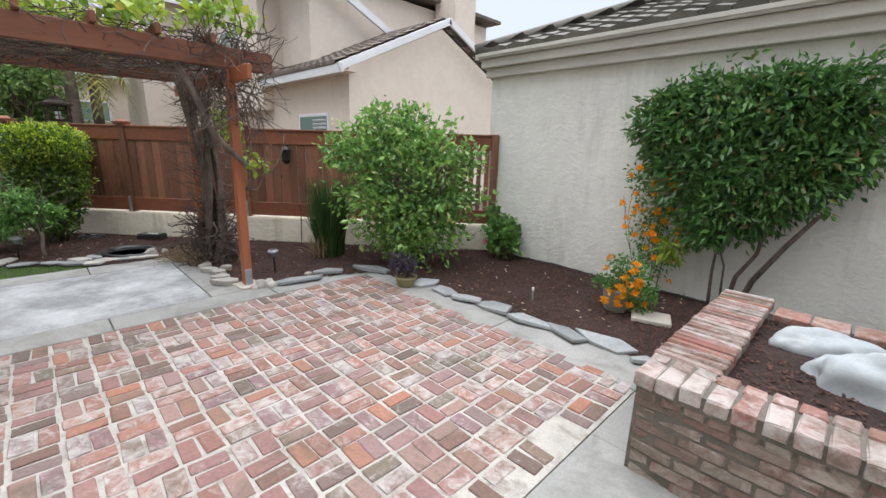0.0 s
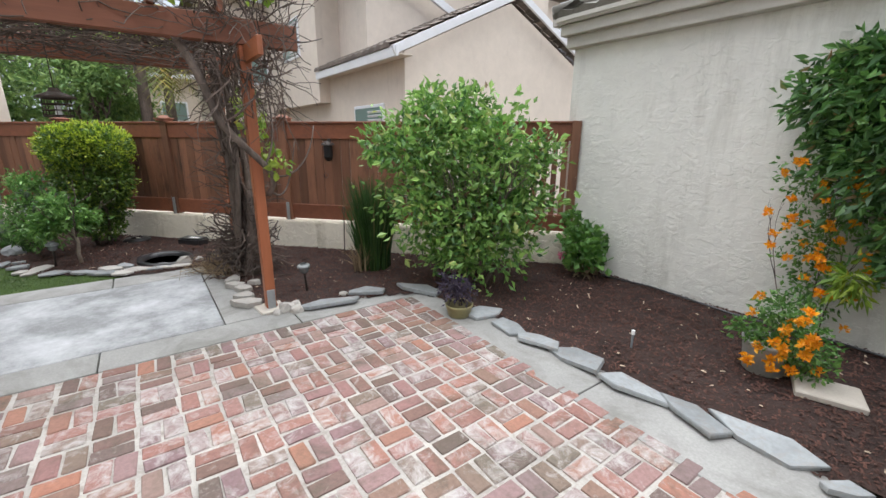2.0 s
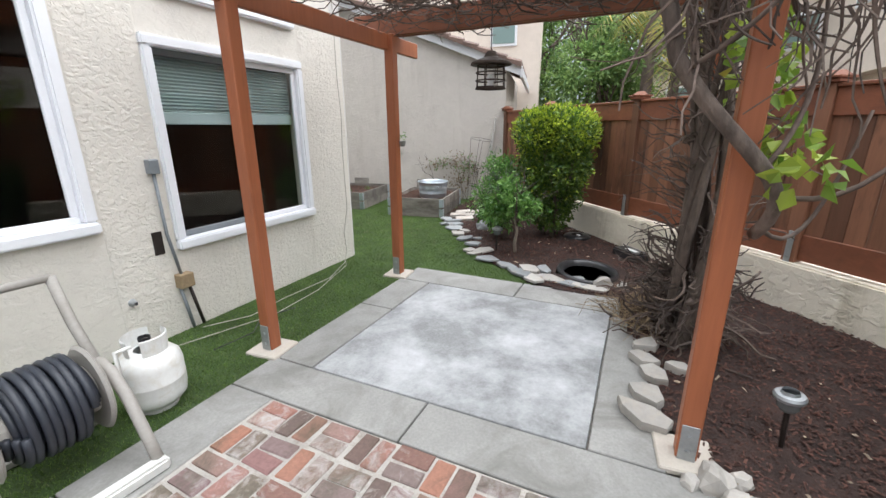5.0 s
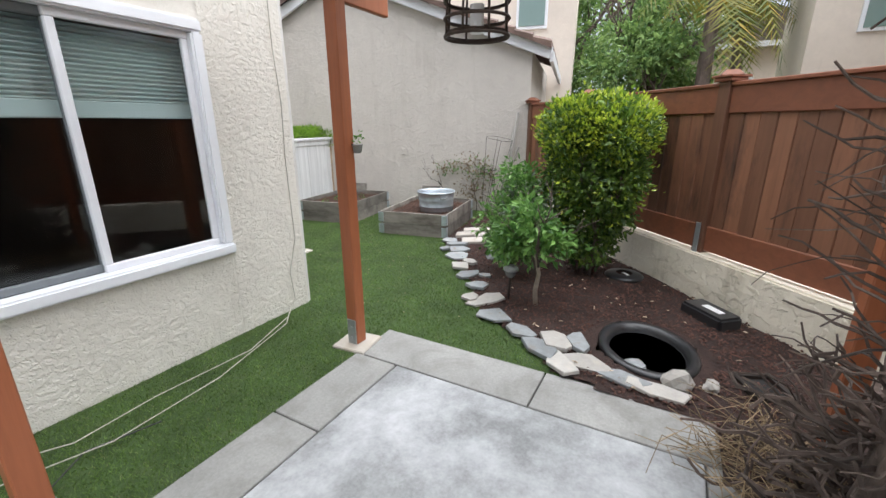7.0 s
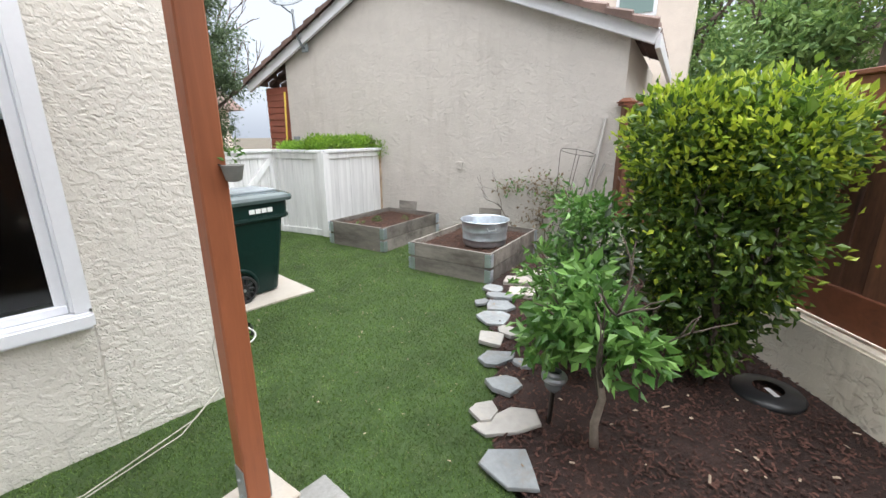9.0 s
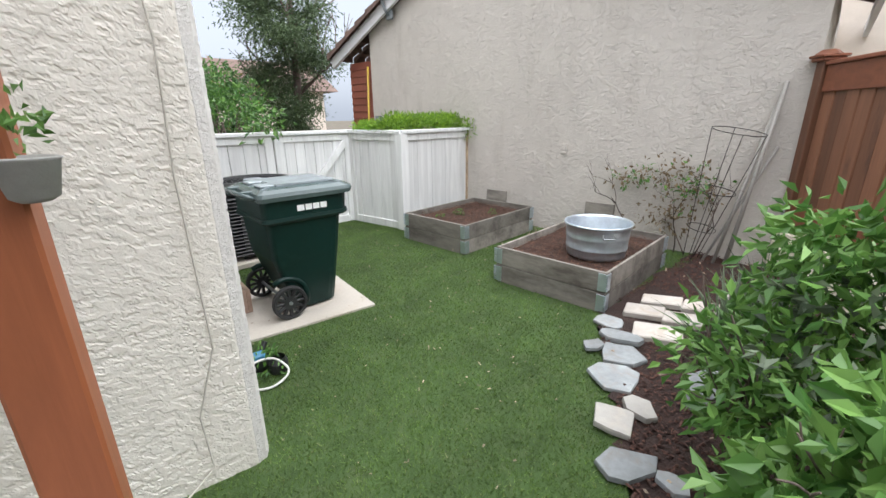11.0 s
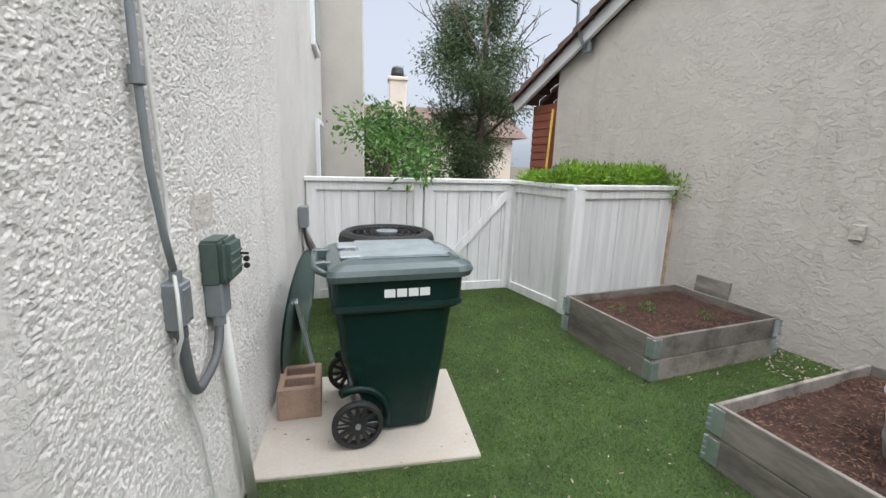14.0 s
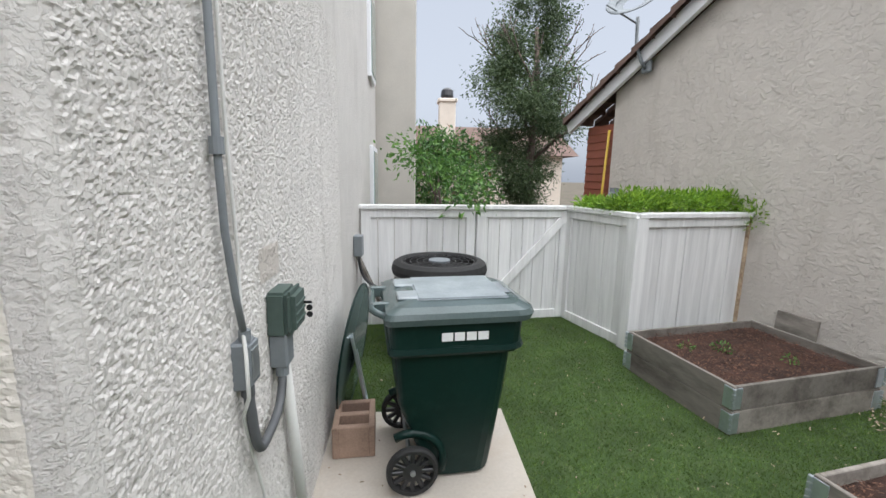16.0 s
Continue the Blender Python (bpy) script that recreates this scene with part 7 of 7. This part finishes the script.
for p0, p1, p2, p3 in (((1.4, -0.3, 1.75), (1.5, -0.2, 1.8), (1.55, 0.0, 1.95), (1.5, 0.15, 2.3)), ((1.38, 0.05, 1.3), (1.5, 0.2, 1.25), (1.45, 0.4, 1.4), (1.3, 0.5, 1.75)), ((1.3, 0.05, 1.15), (1.2, 0.2, 1.0), (1.1, 0.3, 1.2), (1.15, 0.35, 1.6)), ((1.42, 0.0, 1.4), (1.3, 0.15, 1.6), (1.1, 0.2, 1.9), (1.0, 0.1, 2.4))):
    bar("shoot", bezier(p0, p1, p2, p3, 9), 0.011, M["twig"], vine, 6, 0.5)
tang = []


def twig(p, d, ln, r, bend=0.35, sag=0.0, n=6, least=0.0):
    pts = [Vector(p)]
    d = Vector(d).normalized()
    for _ in range(n):
        d = (d + Vector([rv.uniform(-1, 1) for _ in range(3)]) * bend + Vector((0, 0, -sag))).normalized()
        pts.append(pts[-1] + d * ln / n)
        pts[-1].z = max(pts[-1].z, least)
    tang.append(tube(pts, r, 4, 0.5))


for _ in range(260):  # heap at the trunk's foot
    a = rv.uniform(0, 6.28)
    twig((0.3 * math.cos(a) * rv.random(), 0.28 * math.sin(a) * rv.random(), rv.uniform(0.02, 0.6)), (math.cos(a), math.sin(a), rv.uniform(-0.5, 0.8)), rv.uniform(0.2, 0.5), rv.uniform(0.004, 0.014), 0.8, 0.06)
for _ in range(300):  # up the trunk
    z = rv.uniform(0.5, 2.3)
    a = rv.uniform(0, 6.28)
    twig((0.14 * z / 2.4 + 0.12 * math.cos(a), 0.12 * math.sin(a), z), (math.cos(a), math.sin(a), rv.uniform(-0.2, 1.2)), rv.uniform(0.2, 0.5), rv.uniform(0.003, 0.009), 0.5, 0.0)
for _ in range(900):  # mat on the beams
    twig((rv.uniform(-0.45, 1.4), rv.uniform(-2.6, 0.1), rv.uniform(2.38, 2.7)), (rv.uniform(-1, 1), rv.uniform(-1, 1), rv.uniform(-0.15, 0.15)), rv.uniform(0.3, 0.8), rv.uniform(0.003, 0.008), 0.35, 0.0, least=2.36)
for _ in range(250):  # thick tangle at the corner near the patio
    twig((1.35 + rv.uniform(-0.25, 0.25), -0.05 + rv.uniform(-0.3, 0.3), rv.uniform(1.9, 2.85)), (rv.uniform(-0.6, 0.6), rv.uniform(-0.5, 0.7), rv.uniform(-1.2, 0.4)), rv.uniform(0.25, 0.6), rv.uniform(0.003, 0.008), 0.45, 0.04)
for _ in range(6):
    twig((rv.uniform(-0.1, 0.5), rv.uniform(-0.3, 0.3), 2.4), (rv.uniform(-0.4, 0.4), rv.uniform(-0.4, 0.4), -1), rv.uniform(0.15, 0.35), 0.004, 0.35, 0.0)
tg_ = part("twig_mass", mesh_of("twig_mass", *joined(tang), M["twig"]), None, vine, "tangle of thin dry vine twigs")
tg_["kind"] = "stuff"
crown("young_foliage", [(0.75, 0.02, 1.98, 0.16, 0.12, 0.14), (0.95, 0.03, 1.78, 0.14, 0.12, 0.16), (1.25, 0.08, 1.5, 0.1, 0.1, 0.1), (1.5, 0.1, 1.4, 0.1, 0.1, 0.08)], 170, 0.075, M["grape_leaf"], vine, 95, 0.9, 0.5, 0.7, 0.9)
crown("top_foliage", [(1.3, -1.9, 2.78, 0.3, 0.6, 0.1), (1.3, -0.9, 2.8, 0.3, 0.6, 0.12), (1.35, -0.1, 2.9, 0.3, 0.35, 0.14), (0.4, -1.5, 2.78, 0.5, 0.6, 0.1), (-0.3, -0.6, 2.76, 0.5, 0.5, 0.08)], 1100, 0.09, M["grape_leaf"], vine, 96, 0.9, 0.2, 0.8, 0.9)
straw_ = []
for _ in range(160):
    a = rv.uniform(0, 6.28)
    x, y = -0.25 + 0.5 * math.cos(a) * rv.random(), -0.12 + 0.35 * math.sin(a) * rv.random()
    straw_.append(tube([(x, y, 0.02), (x + rv.uniform(-0.15, 0.15), y + rv.uniform(-0.15, 0.15), rv.uniform(0.04, 0.2)), (x + rv.uniform(-0.3, 0.3), y + rv.uniform(-0.3, 0.3), rv.uniform(0.02, 0.12))], 0.003, 3, 0.6))
dg = part("dry_stalks", mesh_of("dry_stalks", *joined(straw_), M["straw"]), None)
dg.matrix_world = pose(-6.1, 2.0, 0)
tagged(dg, "heap of dry straw-coloured stalks under the vine", "dry stalks", kind="stuff")

# ---- along the rear wall ----
pt_ = thing("propane_tank", "white steel propane tank standing on the turf", "propane tank", pose(-3.88, -0.69, 0.0, 0, 0, 30) @ Matrix.Scale(1.04, 4))
part("foot_ring", lathe([(0.1, 0.0), (0.105, 0.03), (0.1, 0.035)], 28), M["tank"], pt_)
part("body", lathe([(0.06, 0.025), (0.12, 0.035), (0.15, 0.07), (0.157, 0.11), (0.157, 0.17), (0.159, 0.175), (0.159, 0.18), (0.157, 0.185), (0.157, 0.26), (0.148, 0.3), (0.115, 0.335), (0.06, 0.352), (0.0, 0.355)], 36), M["tank"], pt_, smooth=True)
bm = bmesh.new()
for a0, a1 in ((20, 160), (200, 340)):
    v_, f_ = [], []
    for k in range(13):
        a = radians(a0 + (a1 - a0) * k / 12)
        for r, z in ((0.1, 0.33), (0.105, 0.43), (0.1, 0.435), (0.094, 0.33)):
            v_.append(bm.verts.new((r * math.cos(a), r * math.sin(a), z)))
    for k in range(12):
        for q in range(4):
            bm.faces.new((v_[4 * k + q], v_[4 * k + (q + 1) % 4], v_[4 * k + 4 + (q + 1) % 4], v_[4 * k + 4 + q]))
part("collar", bm, M["tank"], pt_)
part("valve", cyl((0, 0, 0.35), (0, 0, 0.405), 0.018), M["brown_metal"], pt_)
part("valve_knob", lathe([(0.0, 0.4), (0.03, 0.4), (0.03, 0.42), (0.0, 0.425)], 12), M["black"], pt_)

hr = thing("hose_reel", "beige plastic hose reel cart with a dark coiled hose", "hose reel", pose(-3.36, -0.57, 0.0, 0, 0, -4))
DZ = 0.36
coil = []
for lay in range(3):
    pts = []
    n = 9 - lay
    for i in range(n * 20 + 1):
        a = 2 * math.pi * i / 20
        r = 0.13 + lay * 0.032
        pts.append((-0.16 + 0.03 * lay * 0.5 + 0.034 * i / 20 + 0.004 * math.sin(a * 0.37), r * math.cos(a), DZ + r * math.sin(a)))
    coil.append(tube(pts, 0.017, 6))
part("hose", mesh_of("hose", *joined(coil), M["hose"], True), None, hr, "dark blue-black coiled garden hose")
dr = part("drum", cyl((-0.18, 0, DZ), (0.18, 0, DZ), 0.115, n=24), M["grey_plastic"], hr)
for s in (-1, 1):
    fl_ = part("flange", lathe([(0.0, -0.012), (0.05, -0.02), (0.07, -0.008), (0.2, -0.012), (0.215, 0.0), (0.2, 0.012), (0.07, 0.008), (0.05, 0.02), (0.0, 0.012)], 32), M["grey_plastic"], hr)
    fl_.matrix_local = pose(0.19 * s, 0, DZ, 0, 90, 0)
    part("hub", cyl((0, 0, -0.035), (0, 0, 0.035), 0.035, n=16), M["galv"], fl_)
    x = 0.25 * s
    bar("side_frame", [(x, 0.36, 0.03), (x, 0.3, 0.14), (x, 0.2, 0.32), (x, 0.08, 0.44), (x, -0.02, 0.46), (x, -0.1, 0.4), (x, -0.2, 0.2), (x, -0.26, 0.03)], 0.026, M["grey_plastic"], hr, 8)
    bar("handle_arm", [(x, -0.05, 0.44), (x, -0.22, 0.62), (x, -0.34, 0.84)], 0.024, M["grey_plastic"], hr, 8)
bar("handle_bar", [(-0.25, -0.34, 0.84), (0.25, -0.34, 0.84)], 0.022, M["grey_plastic"], hr, 8)
part("front_foot", box((0, 0.37, 0.03), (0.56, 0.07, 0.06), 0.012, seg=2), M["cable"], hr)
part("rear_foot", box((0, -0.27, 0.03), (0.54, 0.06, 0.05), 0.012), M["grey_plastic"], hr)
bar("crank", [(-0.22, 0, DZ), (-0.31, 0, DZ), (-0.31, 0.0, DZ + 0.12), (-0.38, 0, DZ + 0.12)], 0.012, M["cable"], hr, 8)

wl = thing("wall_conduit", "grey conduit with boxes on the rear stucco wall", "conduit", pose(-4.52, HOUSE_Y, 0))
part("box", box((0.0, 0.03, 1.29), (0.07, 0.06, 0.1), 0.006), M["grey_box"], wl)
bar("pipe", [(0, 0.03, 1.24), (-0.01, 0.03, 0.8), (-0.06, 0.03, 0.45)], 0.012, M["grey_box"], wl, 8)
part("box", box((-0.07, 0.04, 0.42), (0.11, 0.08, 0.11), 0.006), M["straw"], wl, "rust-stained tan box")
bar("pipe", [(-0.03, 0.03, 0.38), (-0.08, 0.035, 0.02)], 0.013, M["grey_box"], wl, 8)
bar("pipe", [(-0.1, 0.03, 0.38), (-0.16, 0.04, 0.02)], 0.013, M["brown_metal"], wl, 8)
part("plate", box((0.05, 0.006, 0.74), (0.07, 0.014, 0.17), 0.003), M["brown_metal"], wl)
stb = part("hose_bib", lathe([(0.0, 0), (0.03, 0.0), (0.02, 0.02), (0.012, 0.05), (0.0, 0.05)], 12), M["steel"])
stb.matrix_world = pose(-4.22, HOUSE_Y, 0.37, -90, 0, 0)
tagged(stb, "small capped pipe stub in the stucco wall", "pipe stub")
for k, pts in enumerate(([(-4.6, -1.3, 0.03), (-4.9, -1.1, 0.04), (-5.3, -1.15, 0.03), (-5.9, -1.1, 0.04), (-6.4, -1.3, 0.03), (-6.58, -1.4, 0.1), (-6.57, -1.415, 0.34), (-6.66, -1.416, 0.62), (-6.65, -1.416, 1.27), (-6.67, -1.416, 1.7), (-6.645, -1.416, 2.06), (-6.65, -1.418, 4.0)], [(-4.3, -1.2, 0.03), (-5.0, -0.95, 0.035), (-5.6, -1.0, 0.03), (-6.3, -1.2, 0.04), (-6.5, -1.38, 0.05)], [(-4.4, -0.9, 0.03), (-4.7, -0.85, 0.035), (-4.9, -1.0, 0.03), (-5.2, -0.9, 0.03)])):
    fine = []
    for a, b in zip(pts, pts[1:]):
        for i in range(6):
            fine.append(Vector(a).lerp(Vector(b), i / 6))
    o = bar("loose_cable", fine + [Vector(pts[-1])], 0.0035 if k < 2 else 0.004, M["dull_cable"] if k < 2 else M["black"], None, 6)
    tagged(o, "thin pale cable lying over turf and up the wall" if k < 2 else "thin black cable lying on the turf", "cable", group="loose cables")

# ---- beyond the fences ----


def tree(name, label, m, height, blobs, count, size, mat_, seed, trunk_r=0.14, slim=0.35, droop=0.3):
    t = thing(name, label, "tree", m)
    bar("trunk", [(0, 0, -0.1), (0.05, 0.02, height * 0.3), (-0.03, 0.05, height * 0.6), (0.02, 0, height * 0.85)], trunk_r, M["bark"], t, 8, 0.35)
    branches("limb", [((0, 0, height * f), (math.cos(a), math.sin(a), 0.9)) for f, a in ((0.25, 0.3), (0.35, 2.4), (0.4, 4.4), (0.5, 1.3), (0.6, 3.4), (0.65, 5.5))], M["bark"], t, seed, 3, height * 0.17, trunk_r * 0.4, 0.55, 0.35)
    crown("crown", blobs, count, size, mat_, t, seed, 0.9, droop, 0.8, slim, rough=0.5)
    return t


def ragged(cx, cy, z0, z1, r, n, seed):
    rg = random.Random(seed)
    out = []
    for k in range(n):
        u = (k + 0.5) / n
        rr = r * math.sin(math.pi * (0.12 + 0.83 * u)) ** 0.7
        a = rg.uniform(0, 6.28)
        q = rr * rg.uniform(0.25, 0.7)
        out.append((cx + q * math.cos(a), cy + q * math.sin(a), z0 + (z1 - z0) * u, rr * rg.uniform(0.35, 0.6), rr * rg.uniform(0.35, 0.6), (z1 - z0) / n * rg.uniform(1.4, 2.4)))
    return out


tree("tree", "tall feathery grey-green tree behind the white gate", pose(-10.0, -10.2, 0), 5.6, ragged(0, 0, 0.9, 5.9, 1.3, 26, 3), 42000, 0.085, M["tree_leaf"], 101, 0.12, 0.3, 0.5)
tree("tree", "small sparse lemon tree leaning over the white gate", pose(-7.7, -6.7, 0), 1.7, [(0.1, 0.3, 1.75, 0.5, 0.4, 0.35), (-0.35, 0.2, 1.6, 0.35, 0.4, 0.3), (0.35, 0.4, 1.9, 0.4, 0.35, 0.3), (-0.2, 1.6, 1.4, 0.25, 0.2, 0.2)], 900, 0.08, M["mid_leaf"], 102, 0.04, 0.45)
bs = thing("garden_hedge", "bright green bush beyond the gate", "shrub", pose(-8.1, -9.4, 0))
branches("stem", [((0, 0, 0), (0.1, 0, 1)), ((0.5, 0, 0), (0.2, 0.1, 1)), ((-0.5, 0, 0), (-0.2, 0.1, 1))], M["bark"], bs, 15, 3, 0.7, 0.03, 0.5, 0.4)
crown("foliage", [(0, 0, 1.3, 0.6, 0.6, 1.0), (0.45, 0, 1.5, 0.4, 0.5, 1.0), (-0.55, -0.2, 1.3, 0.5, 0.5, 0.9), (0.1, 0.0, 2.15, 0.6, 0.5, 0.4)], 7000, 0.1, M["vine_leaf"], bs, 103, 0.6)
fh = thing("house", "far tan house with tile roof and a round-capped chimney", "house", pose(-8.73, -19.5, -0.75))
part("wall", box((0, 0, 1.6), (9, 5, 3.3)), M["far_stucco"], fh)
bm = bmesh.new()
vv = [bm.verts.new(p) for p in ((-5, 2.9, 3.2), (5, 2.9, 3.2), (5, 0, 4.5), (-5, 0, 4.5), (-5, -2.9, 3.2), (5, -2.9, 3.2))]
for q in ((0, 1, 2, 3), (3, 2, 5, 4), (0, 3, 4), (1, 5, 2), (0, 4, 5, 1)):
    bm.faces.new([vv[i] for i in q])
bmesh.ops.recalc_face_normals(bm, faces=bm.faces)
part("roof", bm, M["red_tile"], fh)
chm = part("chimney", box((0.02, 2.0, 4.1), (0.62, 0.6, 2.2), 0.02), M["far_stucco"], fh)
part("chimney_cap", box((0.02, 2.0, 5.2), (0.74, 0.72, 0.14), 0.03), M["far_stucco"], chm)
part("chimney_cowl", lathe([(0.22, 5.27), (0.25, 5.4), (0.22, 5.6), (0.12, 5.68), (0.0, 5.7)], 16, (0.02, 2.0, 0)), M["black"], chm)
for k, (x, y, h, r, n, cnt, sd) in enumerate(((-18.5, -2.2, 7.0, 1.9, 20, 5200, 7), (-21.0, 0.6, 8.0, 2.4, 22, 5600, 8), (-17.0, 0.3, 4.6, 1.7, 16, 4200, 9), (-24.0, -1.5, 8.5, 2.6, 20, 4600, 10))):
    tree("tree", "tall green tree beyond the timber fence", pose(x, y, 0), h, ragged(0, 0, 1.2, h, r, n, sd), int(cnt * 1.5), 0.17, M["far_leaf"], 110 + k, 0.2, 0.45)


def palm(m, h, seed):
    t = thing("palm_tree", "palm with green and yellowed drooping fronds", "palm tree", m)
    bar("trunk", [(0, 0, 0), (0.1, 0, h * 0.5), (0.05, 0, h)], 0.17, M["bark"], t, 10, 0.8)
    rp = random.Random(seed)
    for k in range(18):
        a, up_ = rp.uniform(0, 6.28), rp.uniform(-0.3, 1.0)
        ln_ = rp.uniform(1.5, 2.1)
        sp_ = []
        for i in range(9):
            u = i / 8
            sp_.append(Vector((math.cos(a) * ln_ * u * (1 - 0.15 * u), math.sin(a) * ln_ * u * (1 - 0.15 * u), h + ln_ * (up_ * u - 1.0 * u * u))))
        verts, faces = [], []
        for i in range(1, 9):
            for j in range(3):
                p = sp_[i - 1].lerp(sp_[i], j / 3)
                d = (sp_[i] - sp_[i - 1]).normalized()
                for s in (-1, 1):
                    sd_ = d.cross(Vector((0, 0, 1))).normalized() * s
                    w_ = 0.5 * math.sin(math.pi * min(0.95, (i + j / 3) / 9)) + 0.1
                    o = len(verts)
                    verts += [p, p + d * 0.05, p + sd_ * w_ + d * 0.25 + Vector((0, 0, -0.2 * w_ - rp.uniform(0, 0.15)))]
                    faces.append((o, o + 1, o + 2))
        part("frond", mesh_of("frond", verts, faces, M["palm_leaf"]), None, t)
    return t


palm(pose(-16.2, 1.6, 0), 4.6, 5)
palm(pose(-19.0, 2.4, 0), 5.4, 6)
# ---- paving bricks ----
MOD = 0.2175
rngb = random.Random(5)
BRICK_ME = []
for k in range(6):
    bm = box((0, 0, 0), (0.198 + rngb.uniform(-0.018, 0.006), 0.094 + rngb.uniform(-0.01, 0.005), 0.03), 0.006)
    for v_ in bm.verts:
        v_.co += Vector([rngb.uniform(-0.0045, 0.0045), rngb.uniform(-0.0045, 0.0045), rngb.uniform(-0.0015, 0.0015)])
    me = bpy.data.meshes.new("brick")
    bm.to_mesh(me)
    bm.free()
    me.materials.append(M["brick"])
    BRICK_ME.append(me)
near = []
for i in range(16):
    for j in range(16):
        cx, cy = -4.19 + (i + 0.5) * MOD, -0.11 + (j + 0.5) * MOD
        if cx > -0.62 or cy > 3.3:
            continue
        for s in (-1, 1):
            if cx > -0.85 and rngb.random() < 0.45:
                continue
            a = (i + j) % 2
            x, y = (cx, cy + s * MOD / 4) if a else (cx + s * MOD / 4, cy)
            pz = -0.009 + rngb.uniform(-0.002, 0.003)
            m = pose(x + rngb.uniform(-0.006, 0.006), y + rngb.uniform(-0.006, 0.006), pz, rngb.uniform(-0.6, 0.6), rngb.uniform(-0.6, 0.6), (0 if a else 90) + rngb.uniform(-3.2, 3.2))
            near.append((m, rngb.randrange(6)))
for m, k in near:
    part("brick", BRICK_ME[k], None, patio).matrix_world = m

# ---- planter bricks ----


def brick_mesh(sx, sy, sz, material, seed):
    rk = random.Random(seed)
    bm = box((0, 0, 0), (sx, sy, sz), 0.008)
    for v_ in bm.verts:
        v_.co += Vector([rk.uniform(-0.005, 0.005) for _ in range(3)])
    me = bpy.data.meshes.new("brick")
    bm.to_mesh(me)
    bm.free()
    me.materials.append(material)
    return me


def laid(meshes, x, y, z, rot=0):
    o = part("brick", rngb.choice(meshes), None, planter)
    o.matrix_world = pose(x + rngb.uniform(-0.004, 0.004), y + rngb.uniform(-0.005, 0.005), z + rngb.uniform(-0.005, 0.005), rngb.uniform(-1.5, 1.5), rngb.uniform(-1.5, 1.5), rot + rngb.uniform(-2, 2))


COPE = [brick_mesh(0.09, 0.195, 0.075, M["cap_brick"], k) for k in range(4)]
HALF = [brick_mesh(0.09, 0.098, 0.075, M["cap_brick"], 50 + k) for k in range(4)]
COPE_W = [brick_mesh(0.06, 0.33, 0.075, M["cap_brick"], 10 + k) for k in range(4)]
HEAD = [brick_mesh(0.093, 0.1, 0.06, M["wall_brick"], 20 + k) for k in range(4)]
RUN = [brick_mesh(0.2, 0.09, 0.057, M["wall_brick"], 30 + k) for k in range(4)]
BACK = [brick_mesh(0.2, 0.2, 0.06, M["cap_brick"], 40 + k) for k in range(3)]
for k in range(29):
    laid(COPE, PLX0 + 0.05 + k * 0.105, PLY0 + 0.09, 0.545)
    laid(HALF, PLX0 + 0.05 + k * 0.105, PLY0 + 0.245, 0.547)
for k in range(24):
    laid(COPE_W, PLX0 + 0.155, PLY0 + 0.34 + k * 0.0685, 0.545, 90)
for k in range(13):
    laid(BACK, PLX0 + 0.45 + k * 0.212, PLY1 - 0.11, 0.52)
for k in range(28):
    laid(HEAD, PLX0 + 0.075 + k * 0.105, PLY0 + 0.065, 0.468)
for k in range(17):
    laid(HEAD, PLX0 + 0.07, PLY0 + 0.13 + k * 0.105, 0.468, 90)
for c in range(7):
    z = 0.032 + c * 0.066
    for k in range(13):
        laid(RUN, PLX0 + 0.13 + (0.105 if c % 2 else 0) + k * 0.212, PLY0 + 0.065, z)
    for k in range(8):
        laid(RUN, PLX0 + 0.068, PLY0 + 0.2 + (0.1 if c % 2 else 0) + k * 0.212, z, 90)
    laid(HEAD, PLX0 + 0.075 if c % 2 else PLX0 + 0.07, PLY0 + 0.07, z, 0 if c % 2 else 90)
